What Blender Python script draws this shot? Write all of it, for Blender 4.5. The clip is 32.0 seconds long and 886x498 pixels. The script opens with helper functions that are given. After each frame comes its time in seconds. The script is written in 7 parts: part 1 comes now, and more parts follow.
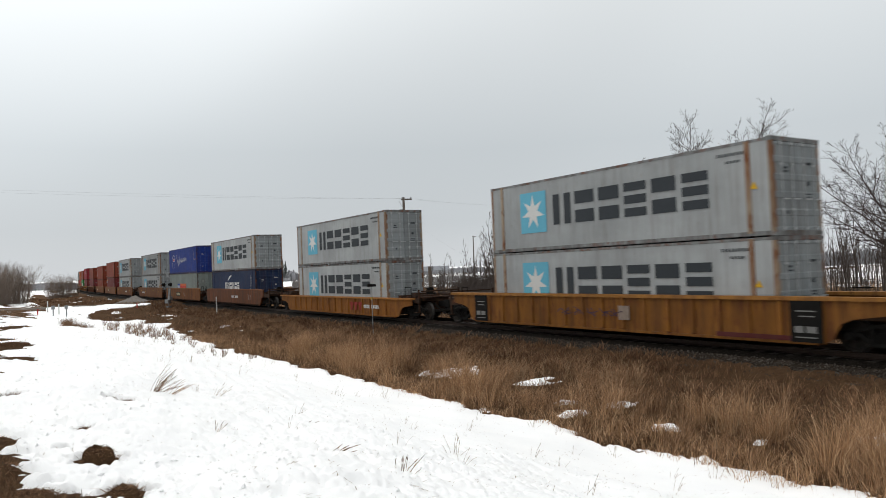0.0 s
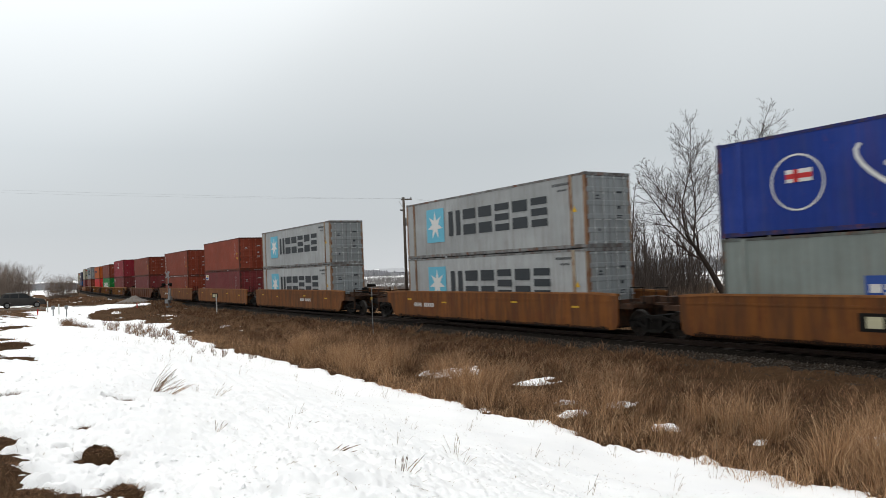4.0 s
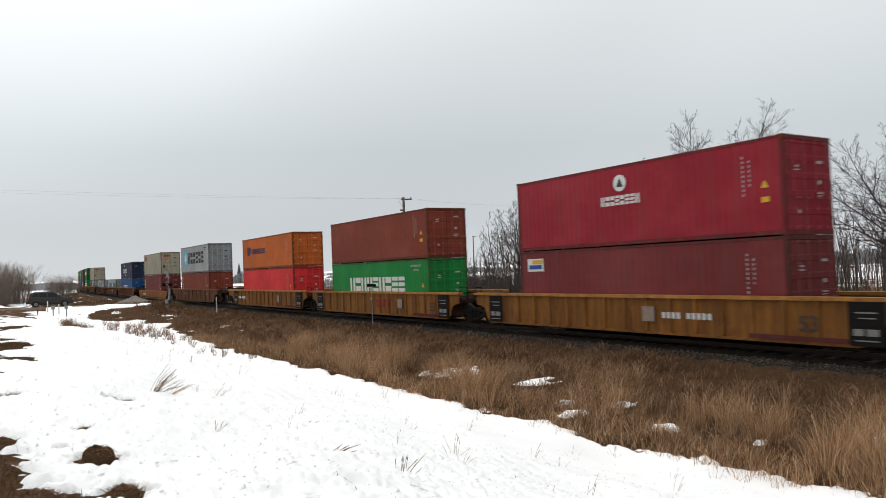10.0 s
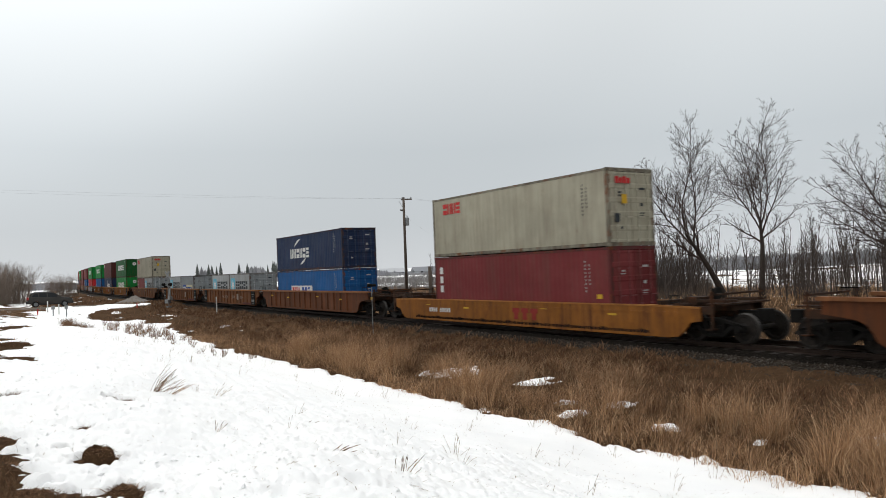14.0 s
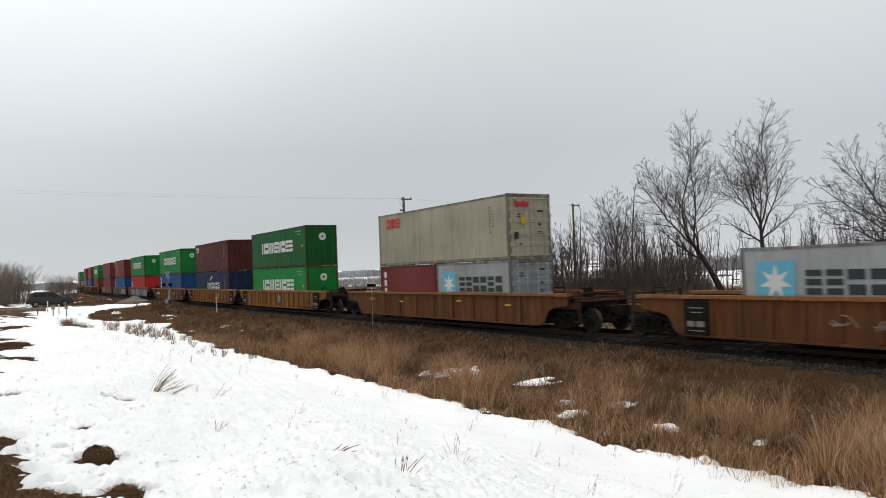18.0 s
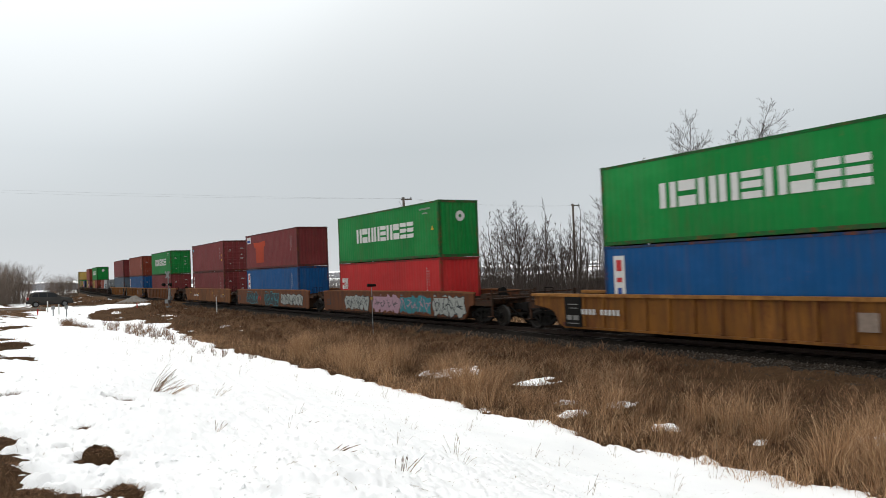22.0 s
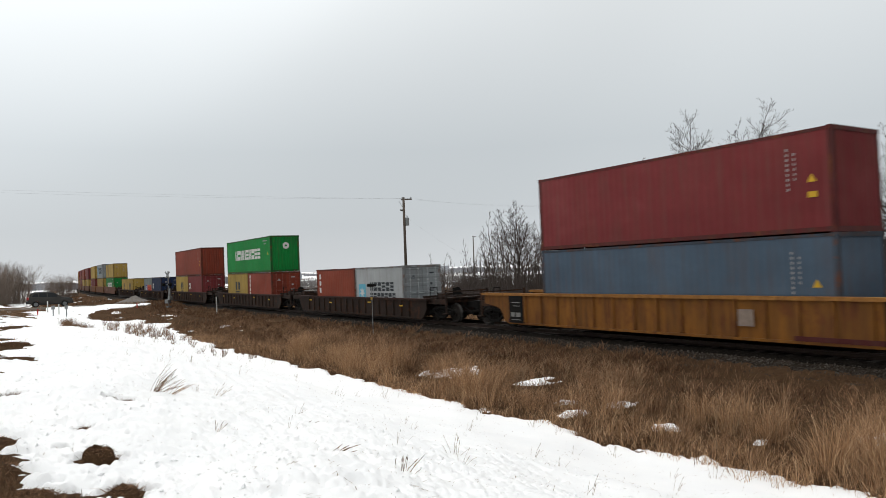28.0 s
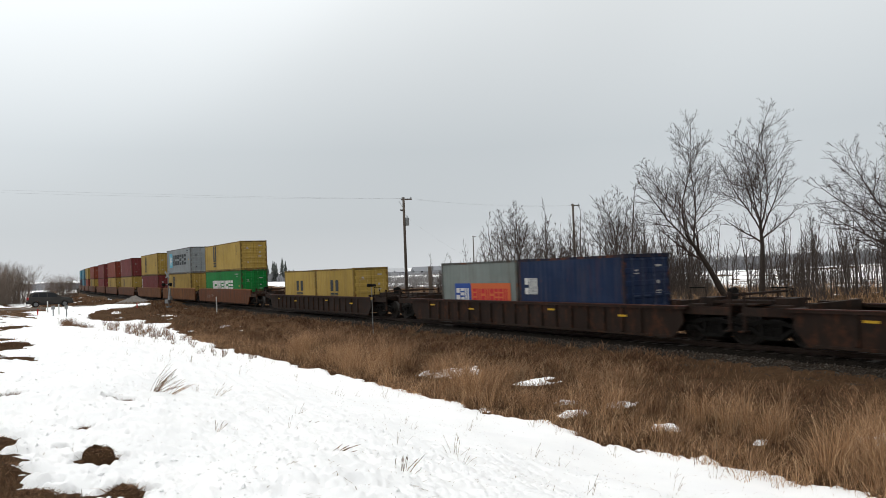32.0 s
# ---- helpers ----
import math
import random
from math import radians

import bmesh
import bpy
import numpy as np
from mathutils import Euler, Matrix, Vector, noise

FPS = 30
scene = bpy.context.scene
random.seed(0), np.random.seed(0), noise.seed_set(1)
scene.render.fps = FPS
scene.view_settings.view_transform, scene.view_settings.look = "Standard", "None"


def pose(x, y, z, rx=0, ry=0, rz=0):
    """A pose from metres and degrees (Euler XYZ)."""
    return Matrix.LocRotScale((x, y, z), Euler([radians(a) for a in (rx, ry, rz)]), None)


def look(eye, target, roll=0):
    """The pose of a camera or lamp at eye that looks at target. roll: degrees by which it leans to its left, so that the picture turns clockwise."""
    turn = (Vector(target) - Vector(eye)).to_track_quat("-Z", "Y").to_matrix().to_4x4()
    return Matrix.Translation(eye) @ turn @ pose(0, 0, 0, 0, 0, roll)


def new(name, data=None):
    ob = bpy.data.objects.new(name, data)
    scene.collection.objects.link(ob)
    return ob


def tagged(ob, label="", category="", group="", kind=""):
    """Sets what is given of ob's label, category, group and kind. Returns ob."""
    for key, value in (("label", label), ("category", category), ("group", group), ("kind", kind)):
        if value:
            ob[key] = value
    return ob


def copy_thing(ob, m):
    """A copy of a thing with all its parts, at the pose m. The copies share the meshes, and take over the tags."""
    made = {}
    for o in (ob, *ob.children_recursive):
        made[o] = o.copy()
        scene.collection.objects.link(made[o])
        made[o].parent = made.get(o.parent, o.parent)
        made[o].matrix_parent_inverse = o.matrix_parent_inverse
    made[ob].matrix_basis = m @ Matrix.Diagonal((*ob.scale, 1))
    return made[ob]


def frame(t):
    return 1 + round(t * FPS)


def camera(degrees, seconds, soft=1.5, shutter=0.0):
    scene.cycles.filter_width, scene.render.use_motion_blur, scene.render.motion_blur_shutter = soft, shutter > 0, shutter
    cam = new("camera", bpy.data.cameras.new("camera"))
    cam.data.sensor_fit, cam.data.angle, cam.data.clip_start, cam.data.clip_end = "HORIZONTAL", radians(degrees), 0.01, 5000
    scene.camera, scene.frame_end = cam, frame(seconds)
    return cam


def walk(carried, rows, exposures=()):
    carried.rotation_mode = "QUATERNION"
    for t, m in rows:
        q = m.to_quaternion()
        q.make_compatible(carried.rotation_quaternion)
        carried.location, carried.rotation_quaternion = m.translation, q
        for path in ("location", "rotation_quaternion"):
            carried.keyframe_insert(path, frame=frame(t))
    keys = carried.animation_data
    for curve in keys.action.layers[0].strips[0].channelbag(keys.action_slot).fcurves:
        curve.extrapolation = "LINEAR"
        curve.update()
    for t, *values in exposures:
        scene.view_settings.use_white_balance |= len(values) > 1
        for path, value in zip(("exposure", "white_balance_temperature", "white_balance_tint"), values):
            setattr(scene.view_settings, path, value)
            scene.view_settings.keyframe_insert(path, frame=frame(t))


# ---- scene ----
# A freight train of double-stack well cars passes a level crossing in late winter; the camera stands still.
EYE_Z = 2.774          # eye over the rail head, which is z = 0 beside the camera
cam = camera(62.9, 32.0, soft=0.7, shutter=0.2)
EYE = Vector((0, 0, EYE_Z))
STAND = look(EYE, EYE + Vector((0, math.cos(radians(1.383)), math.sin(radians(1.383)))), -2.172)
walk(cam, [(0.0, STAND), (32.0, STAND)], exposures=((0.0, 0.0), (6.0, 0.02), (10.0, 0.05), (13.0, 0.0), (14.5, 0.0), (16.6, -0.06), (17.6, -0.055), (19.0, 0.0), (21.0, 0.05), (24.0, 0.06), (25.5, 0.04), (28.0, 0.0), (32.0, 0.0)))

# ---- world and light: an even overcast, brighter towards the zenith ----
world = bpy.data.worlds.new("overcast")
scene.world = world
world.use_nodes = True
wn, wl = world.node_tree.nodes, world.node_tree.links
wn.clear()
SUN_EL, SUN_AZ = radians(46), radians(-46)
sky = wn.new("ShaderNodeTexSky")
sky.sky_type = "NISHITA"
sky.sun_disc = False
sky.sun_elevation, sky.sun_rotation = SUN_EL, SUN_AZ
sky.air_density, sky.dust_density = 1.0, 4.0
w_coord = wn.new("ShaderNodeTexCoord")
w_sep = wn.new("ShaderNodeSeparateXYZ")
wl.new(w_coord.outputs["Generated"], w_sep.inputs[0])
w_ramp = wn.new("ShaderNodeValToRGB")
w_ramp.color_ramp.elements[0].position, w_ramp.color_ramp.elements[0].color = 0.0, (0.61, 0.635, 0.655, 1)
w_ramp.color_ramp.elements[1].position, w_ramp.color_ramp.elements[1].color = 1.0, (1.06, 1.06, 1.05, 1)
for at, col in ((0.06, (0.54, 0.575, 0.60, 1)), (0.16, (0.54, 0.58, 0.605, 1)), (0.42, (0.78, 0.81, 0.82, 1))):
    el = w_ramp.color_ramp.elements.new(at)
    el.color = col
wl.new(w_sep.outputs["Z"], w_ramp.inputs[0])
# the veiled sun brightens the cloud softly on its side
w_dot = wn.new("ShaderNodeVectorMath")
w_dot.operation = "DOT_PRODUCT"
SUN_DIR = Vector((math.cos(SUN_EL) * math.sin(SUN_AZ), math.cos(SUN_EL) * math.cos(SUN_AZ), math.sin(SUN_EL)))
w_dot.inputs[1].default_value = SUN_DIR
wl.new(w_coord.outputs["Generated"], w_dot.inputs[0])
w_glow = wn.new("ShaderNodeFloatCurve")
glow_curve = w_glow.mapping.curves[0]
w_glow.mapping.use_clip = False
w_glow.mapping.clip_max_y = 2.0
glow_curve.points[0].location, glow_curve.points[1].location = (0.0, 1.10), (1.0, 1.60)
for at, bright in ((0.40, 1.13), (0.58, 1.07), (0.70, 1.14), (0.80, 1.36)):
    glow_curve.points.new(at, bright)
w_glow.mapping.update()
wl.new(w_dot.outputs["Value"], w_glow.inputs["Value"])
w_cloud = wn.new("ShaderNodeTexNoise")
w_cloud.inputs["Scale"].default_value = 1.6
w_cloud.inputs["Detail"].default_value = 3.0
wl.new(w_coord.outputs["Generated"], w_cloud.inputs["Vector"])
w_cmap = wn.new("ShaderNodeMapRange")
w_cmap.inputs["To Min"].default_value, w_cmap.inputs["To Max"].default_value = 0.95, 1.05
wl.new(w_cloud.outputs["Fac"], w_cmap.inputs["Value"])
w_prod = wn.new("ShaderNodeMath")
w_prod.operation = "MULTIPLY"
wl.new(w_glow.outputs[0], w_prod.inputs[0])
wl.new(w_cmap.outputs["Result"], w_prod.inputs[1])
w_scale = wn.new("ShaderNodeVectorMath")
w_scale.operation = "SCALE"
wl.new(w_ramp.outputs["Color"], w_scale.inputs[0])
wl.new(w_prod.outputs[0], w_scale.inputs["Scale"])
bg_cloud = wn.new("ShaderNodeBackground")
bg_cloud.inputs["Strength"].default_value = 1.0
wl.new(w_scale.outputs[0], bg_cloud.inputs["Color"])
bg_sky = wn.new("ShaderNodeBackground")
bg_sky.inputs["Strength"].default_value = 0.05
wl.new(sky.outputs[0], bg_sky.inputs["Color"])
w_mix = wn.new("ShaderNodeMixShader")
w_mix.inputs[0].default_value = 0.94
wl.new(bg_sky.outputs[0], w_mix.inputs[1])
wl.new(bg_cloud.outputs[0], w_mix.inputs[2])
w_out = wn.new("ShaderNodeOutputWorld")
wl.new(w_mix.outputs[0], w_out.inputs["Surface"])

sun = new("sun", bpy.data.lights.new("sun", "SUN"))
sun.data.energy, sun.data.angle, sun.data.color = 0.8, radians(25), (1.0, 0.97, 0.93)
sun.matrix_world = look(SUN_DIR * 200, (0, 0, 0))
scene.view_settings.exposure = 0.0


# ---- materials ----
def nodes_of(name):
    m = bpy.data.materials.new(name)
    m.use_nodes = True
    m.node_tree.nodes["Principled BSDF"].inputs["Specular IOR Level"].default_value = 0.15
    return m, m.node_tree.nodes, m.node_tree.links, m.node_tree.nodes["Principled BSDF"]


def noise_node(n, l, vec, scale, detail=4.0, rough=0.6):
    t = n.new("ShaderNodeTexNoise")
    t.inputs["Scale"].default_value = scale
    t.inputs["Detail"].default_value = detail
    t.inputs["Roughness"].default_value = rough
    if vec is not None:
        l.new(vec, t.inputs["Vector"])
    return t.outputs["Fac"]


def ramp_node(n, l, fac, stops):
    r = n.new("ShaderNodeValToRGB")
    r.color_ramp.elements[0].position, r.color_ramp.elements[0].color = stops[0][0], (*stops[0][1], 1)
    r.color_ramp.elements[1].position, r.color_ramp.elements[1].color = stops[-1][0], (*stops[-1][1], 1)
    for at, c in stops[1:-1]:
        r.color_ramp.elements.new(at).color = (*c, 1)
    l.new(fac, r.inputs[0])
    return r.outputs["Color"]


def mix_node(n, l, fac, a, b, kind="MIX"):
    m = n.new("ShaderNodeMix")
    m.data_type, m.blend_type = "RGBA", kind
    for sock, v in ((m.inputs[0], fac), (m.inputs[6], a), (m.inputs[7], b)):
        if isinstance(v, (int, float)):
            sock.default_value = v
        elif isinstance(v, tuple):
            sock.default_value = (*v, 1)
        else:
            l.new(v, sock)
    return m.outputs[2]


def bump_node(n, l, bsdf, height, strength, dist):
    b = n.new("ShaderNodeBump")
    b.inputs["Strength"].default_value, b.inputs["Distance"].default_value = strength, dist
    l.new(height, b.inputs["Height"])
    l.new(b.outputs[0], bsdf.inputs["Normal"])


def scaled(n, l, vec, x, y, z):
    m = n.new("ShaderNodeMapping")
    m.inputs["Scale"].default_value = (x, y, z)
    l.new(vec, m.inputs["Vector"])
    return m.outputs[0]


BASE = {}      # the clean colour of each paint


def paint(name, col, dirt=(0.09, 0.06, 0.045), wear=0.5, rust=0.35, rough=0.6, metal=0.0, spec=0.10, runs=0.14, heavy=False):
    """Weathered paint: stained in streaks, rusty in spots, each thing a little different."""
    BASE[name.replace("_paint", "")] = col
    m, n, l, p = nodes_of(name)
    co = n.new("ShaderNodeTexCoord").outputs["Object"]
    info = n.new("ShaderNodeObjectInfo")
    off = n.new("ShaderNodeVectorMath")
    off.operation = "MULTIPLY_ADD"
    comb = n.new("ShaderNodeCombineXYZ")
    for k in range(3):
        l.new(info.outputs["Random"], comb.inputs[k])
    l.new(comb.outputs[0], off.inputs[0])
    off.inputs[1].default_value = (37, 19, 11)
    l.new(co, off.inputs[2])
    vec = off.outputs[0]
    big = noise_node(n, l, scaled(n, l, vec, 0.35, 0.35, 0.5), 1.0, 5)
    streak = noise_node(n, l, scaled(n, l, vec, 3.2, 3.2, 0.35), 1.0, 6, 0.65)
    spots = noise_node(n, l, scaled(n, l, vec, 2.0, 2.0, 1.3), 1.3, 8, 0.75)
    fine = noise_node(n, l, vec, 14.0, 3)
    light = tuple(min(1, c * 1.16 + 0.008) for c in col)
    dark = tuple(c * 0.84 for c in col)
    base = ramp_node(n, l, big, [(0.3, dark), (0.5, col), (0.72, light)])
    base = mix_node(n, l, ramp_node(n, l, streak, [(0.40 if heavy else 0.47, (0, 0, 0)), (0.64 if heavy else 0.76, (wear, wear, wear))]), base, dirt)
    base = mix_node(n, l, ramp_node(n, l, spots, [(0.52 if heavy else 0.60, (0, 0, 0)), (0.64 if heavy else 0.74, (rust, rust, rust))]), base, (0.13, 0.045, 0.018))
    run = noise_node(n, l, scaled(n, l, vec, 7.0, 7.0, 0.22), 1.0, 3, 0.5)
    patch = noise_node(n, l, scaled(n, l, vec, 0.55, 0.55, 0.8), 1.0, 3, 0.5)
    both = n.new("ShaderNodeMath")
    both.operation = "MULTIPLY"
    l.new(ramp_node(n, l, run, [(0.52, (0, 0, 0)), (0.62, (1, 1, 1))]), both.inputs[0])
    l.new(ramp_node(n, l, patch, [(0.42, (0, 0, 0)), (0.60, (runs, runs, runs))]), both.inputs[1])
    base = mix_node(n, l, both.outputs[0], base, (0.10, 0.036, 0.015))
    tone = n.new("ShaderNodeMapRange")
    tone.inputs["To Min"].default_value, tone.inputs["To Max"].default_value = 0.88, 1.08
    l.new(info.outputs["Random"], tone.inputs["Value"])
    hsv = n.new("ShaderNodeHueSaturation")
    l.new(tone.outputs[0], hsv.inputs["Value"])
    l.new(base, hsv.inputs["Color"])
    l.new(hsv.outputs[0], p.inputs["Base Color"])
    p.inputs["Roughness"].default_value, p.inputs["Metallic"].default_value = rough, metal
    p.inputs["Specular IOR Level"].default_value = spec
    rr = n.new("ShaderNodeMapRange")
    rr.inputs["To Min"].default_value, rr.inputs["To Max"].default_value = rough - 0.12, min(1, rough + 0.22)
    l.new(spots, rr.inputs["Value"])
    l.new(rr.outputs[0], p.inputs["Roughness"])
    bump_node(n, l, p, fine, 0.12, 0.01)
    return m


def plain(name, col, rough=0.7, metal=0.0, vary=0.2, scale=6.0, bump=0.15):
    m, n, l, p = nodes_of(name)
    co = n.new("ShaderNodeTexCoord").outputs["Object"]
    a = noise_node(n, l, co, scale, 6)
    b = noise_node(n, l, co, scale * 0.17, 3)
    c1 = ramp_node(n, l, a, [(0.3, tuple(c * (1 - vary) for c in col)), (0.7, tuple(min(1, c * (1 + vary)) for c in col))])
    c2 = mix_node(n, l, b, c1, tuple(c * (1 - vary * 0.7) for c in col))
    l.new(c2, p.inputs["Base Color"])
    p.inputs["Roughness"].default_value, p.inputs["Metallic"].default_value = rough, metal
    bump_node(n, l, p, a, bump, 0.02)
    return m


def island(name, cols, rough=0.85, trans=0.0):
    """Colour picked blade by blade."""
    m, n, l, p = nodes_of(name)
    g = n.new("ShaderNodeNewGeometry")
    k = len(cols)
    c = ramp_node(n, l, g.outputs["Random Per Island"], [(i / (k - 1), col) for i, col in enumerate(cols)])
    l.new(c, p.inputs["Base Color"])
    p.inputs["Roughness"].default_value = rough
    return m


PAINT = {
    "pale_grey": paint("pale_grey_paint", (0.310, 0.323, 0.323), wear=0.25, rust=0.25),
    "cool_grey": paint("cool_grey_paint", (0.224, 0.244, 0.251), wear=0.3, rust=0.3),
    "green_grey": paint("green_grey_paint", (0.172, 0.198, 0.185), wear=0.3),
    "cream_grey": paint("cream_grey_paint", (0.31, 0.29, 0.22), wear=0.35),
    "navy": paint("navy_paint", (0.011, 0.022, 0.056), dirt=(0.06, 0.06, 0.07), wear=0.4),
    "royal_blue": paint("royal_blue_paint", (0.014, 0.036, 0.200), dirt=(0.06, 0.06, 0.08), wear=0.35),
    "mid_blue": paint("mid_blue_paint", (0.006, 0.068, 0.200), dirt=(0.06, 0.07, 0.09), wear=0.35),
    "slate_blue": paint("slate_blue_paint", (0.066, 0.096, 0.132), wear=0.4),
    "sky_blue": paint("sky_blue_paint", (0.053, 0.172, 0.238), wear=0.35),
    "red_brown": paint("red_brown_paint", (0.182, 0.036, 0.020), wear=0.35),
    "rust_orange": paint("rust_orange_paint", (0.192, 0.038, 0.019), wear=0.3),
    "maroon": paint("maroon_paint", (0.146, 0.026, 0.027), wear=0.4),
    "dark_maroon": paint("dark_maroon_paint", (0.076, 0.018, 0.017), wear=0.35),
    "crimson": paint("crimson_paint", (0.210, 0.014, 0.024), wear=0.3),
    "red": paint("red_paint", (0.420, 0.024, 0.024), wear=0.22),
    "scarlet": paint("scarlet_paint", (0.520, 0.026, 0.028), wear=0.2),
    "orange": paint("orange_paint", (0.420, 0.096, 0.016), wear=0.3),
    "red_orange": paint("red_orange_paint", (0.34, 0.040, 0.012), wear=0.25),
    "green": paint("green_paint", (0.006, 0.170, 0.034), wear=0.25),
    "deep_green": paint("deep_green_paint", (0.006, 0.078, 0.019), wear=0.28, runs=0.2),
    "mustard": paint("mustard_paint", (0.340, 0.230, 0.055), wear=0.35),
    "rusty_cream": paint("rusty_cream_paint", (0.27, 0.22, 0.16), wear=0.85, rust=0.95, dirt=(0.15, 0.055, 0.022), runs=0.9, heavy=True),
    "car_yellow": paint("car_yellow_paint", (0.228, 0.093, 0.018), wear=0.75, rust=0.75, dirt=(0.085, 0.038, 0.016), runs=0.9, heavy=True),
    "car_brown": paint("car_brown_paint", (0.125, 0.042, 0.016), wear=0.75, rust=0.7, dirt=(0.045, 0.026, 0.018), runs=0.9, heavy=True),
    "car_rust": paint("car_rust_paint", (0.185, 0.068, 0.018), wear=0.7, rust=0.6, dirt=(0.055, 0.030, 0.018), runs=0.9, heavy=True),
    "car_dull": paint("car_dull_paint", (0.148, 0.055, 0.018), wear=0.8, rust=0.8, dirt=(0.055, 0.030, 0.018), runs=0.9, heavy=True),
    "chord_dull": paint("chord_dull_paint", (0.24, 0.098, 0.032), wear=0.6, rust=0.5, dirt=(0.10, 0.05, 0.03), heavy=True),
    "car_ochre": paint("car_ochre_paint", (0.260, 0.099, 0.017), wear=0.6, rust=0.6, dirt=(0.13, 0.052, 0.018), runs=0.8, heavy=True),
    "chord_dark": paint("chord_dark_paint", (0.050, 0.020, 0.017), wear=0.6, rust=0.6, dirt=(0.03, 0.018, 0.014), heavy=True),
    "chord_yellow": paint("chord_yellow_paint", (0.33, 0.150, 0.036), wear=0.6, rust=0.6, dirt=(0.16, 0.07, 0.03), heavy=True),
    "chord_ochre": paint("chord_ochre_paint", (0.32, 0.135, 0.030), wear=0.5, rust=0.5, dirt=(0.16, 0.07, 0.03), heavy=True),
    "chord_brown": paint("chord_brown_paint", (0.215, 0.088, 0.034), wear=0.6, rust=0.5, dirt=(0.10, 0.05, 0.03), heavy=True),
    "chord_rust": paint("chord_rust_paint", (0.25, 0.105, 0.034), wear=0.6, rust=0.5, dirt=(0.10, 0.05, 0.03), heavy=True),
    "car_end": paint("car_end_paint", (0.040, 0.020, 0.011), wear=0.7, rust=0.5, dirt=(0.018, 0.013, 0.010), rough=0.8, spec=0.15, heavy=True),
    "car_dark": paint("car_dark_paint", (0.019, 0.011, 0.008), wear=0.5, rust=0.3, dirt=(0.022, 0.015, 0.011), rough=0.75, spec=0.15, heavy=True),
}
M_WHITE = plain("white_lettering", (0.562, 0.562, 0.540), vary=0.08, bump=0.02)
M_FAINT = plain("faded_small_lettering", (0.30, 0.285, 0.275), vary=0.15, bump=0.02)
M_DARK = plain("dark_lettering", (0.035, 0.04, 0.045), vary=0.1, bump=0.02)
M_CYAN = plain("light_blue_emblem", (0.115, 0.360, 0.475), vary=0.08, bump=0.02)
M_REDF = plain("faded_red_lettering", (0.24, 0.030, 0.022), vary=0.25, bump=0.02)
M_REDL = plain("red_lettering", (0.434, 0.035, 0.035), vary=0.1, bump=0.02)
M_ORNL = plain("orange_emblem", (0.504, 0.119, 0.042), vary=0.1, bump=0.02)
M_BLUL = plain("blue_emblem", (0.03, 0.07, 0.26), vary=0.1, bump=0.02)
M_INK = plain("dark_blue_lettering", (0.022, 0.030, 0.075), vary=0.15, bump=0.02)
M_YEL = plain("yellow_marking", (0.525, 0.315, 0.028), vary=0.1, bump=0.02)
M_CREAM = plain("cream_emblem", (0.462, 0.434, 0.294), vary=0.1, bump=0.02)
M_TEAL = plain("teal_spray_paint", (0.040, 0.192, 0.216), vary=0.3, bump=0.02)
M_PINK = plain("pink_spray_paint", (0.360, 0.225, 0.270), vary=0.3, bump=0.02)
M_SILVER = plain("silver_spray_paint", (0.315, 0.330, 0.307), vary=0.3, bump=0.02)
M_FADEDL = plain("rubbed_white_marks", (0.36, 0.34, 0.33), vary=0.25, bump=0.02)
M_FADEDW = plain("faded_white_stencil", (0.20, 0.195, 0.185), vary=0.3, bump=0.02)
M_FADED = plain("faded_blue_spray_paint", (0.10, 0.085, 0.09), vary=0.4, bump=0.02)
M_VIOLET = plain("faded_violet_spray_paint", (0.075, 0.045, 0.065), vary=0.4, bump=0.02)
M_SCUFF = plain("pale_scuffed_patch", (0.26, 0.20, 0.16), vary=0.4, bump=0.02)
M_BLACK = plain("black_steel", (0.010, 0.009, 0.008), rough=0.95, vary=0.35)
M_RAIL = plain("rail_steel", (0.035, 0.023, 0.018), rough=0.6, metal=0.35, vary=0.3)
M_STEEL = plain("galvanised_steel", (0.266, 0.273, 0.273), rough=0.5, metal=0.5, vary=0.15)
M_RUBBER = plain("black_rubber", (0.02, 0.02, 0.02), rough=0.85, vary=0.2)
M_WOOD = plain("weathered_wood", (0.104, 0.081, 0.065), vary=0.35, scale=3.0)
M_TIE = plain("creosoted_wood", (0.018, 0.014, 0.011), vary=0.35, scale=4.0)
M_BARK = plain("grey_brown_bark", (0.0518, 0.0398, 0.0323), vary=0.35, scale=5.0, bump=0.5)
M_TWIG = plain("red_brown_twigs", (0.070, 0.049, 0.042), vary=0.3, scale=2.0)
M_TWIGG = plain("grey_twigs", (0.095, 0.076, 0.067), vary=0.3, scale=2.0)
M_TWIGP = plain("pale_brown_twigs", (0.25, 0.20, 0.165), vary=0.3, scale=2.0)
M_BRUSH = island("dry_brush_stems", [(0.085, 0.066, 0.054), (0.16, 0.122, 0.096), (0.11, 0.085, 0.069), (0.23, 0.18, 0.14)])
M_SPRUCE = island("hazed_spruce_needles", [(0.10, 0.112, 0.105), (0.13, 0.142, 0.132), (0.15, 0.16, 0.148)])
M_GRASS_TAN = island("dry_tan_grass", [(0.221, 0.114, 0.057), (0.534, 0.330, 0.176), (0.331, 0.180, 0.090), (0.681, 0.458, 0.271), (0.138, 0.070, 0.036), (0.442, 0.260, 0.133)])
M_GRASS_RED = island("dry_red_brown_grass", [(0.078, 0.042, 0.024), (0.205, 0.110, 0.059), (0.125, 0.066, 0.036), (0.330, 0.194, 0.106), (0.048, 0.028, 0.019), (0.165, 0.087, 0.046)])
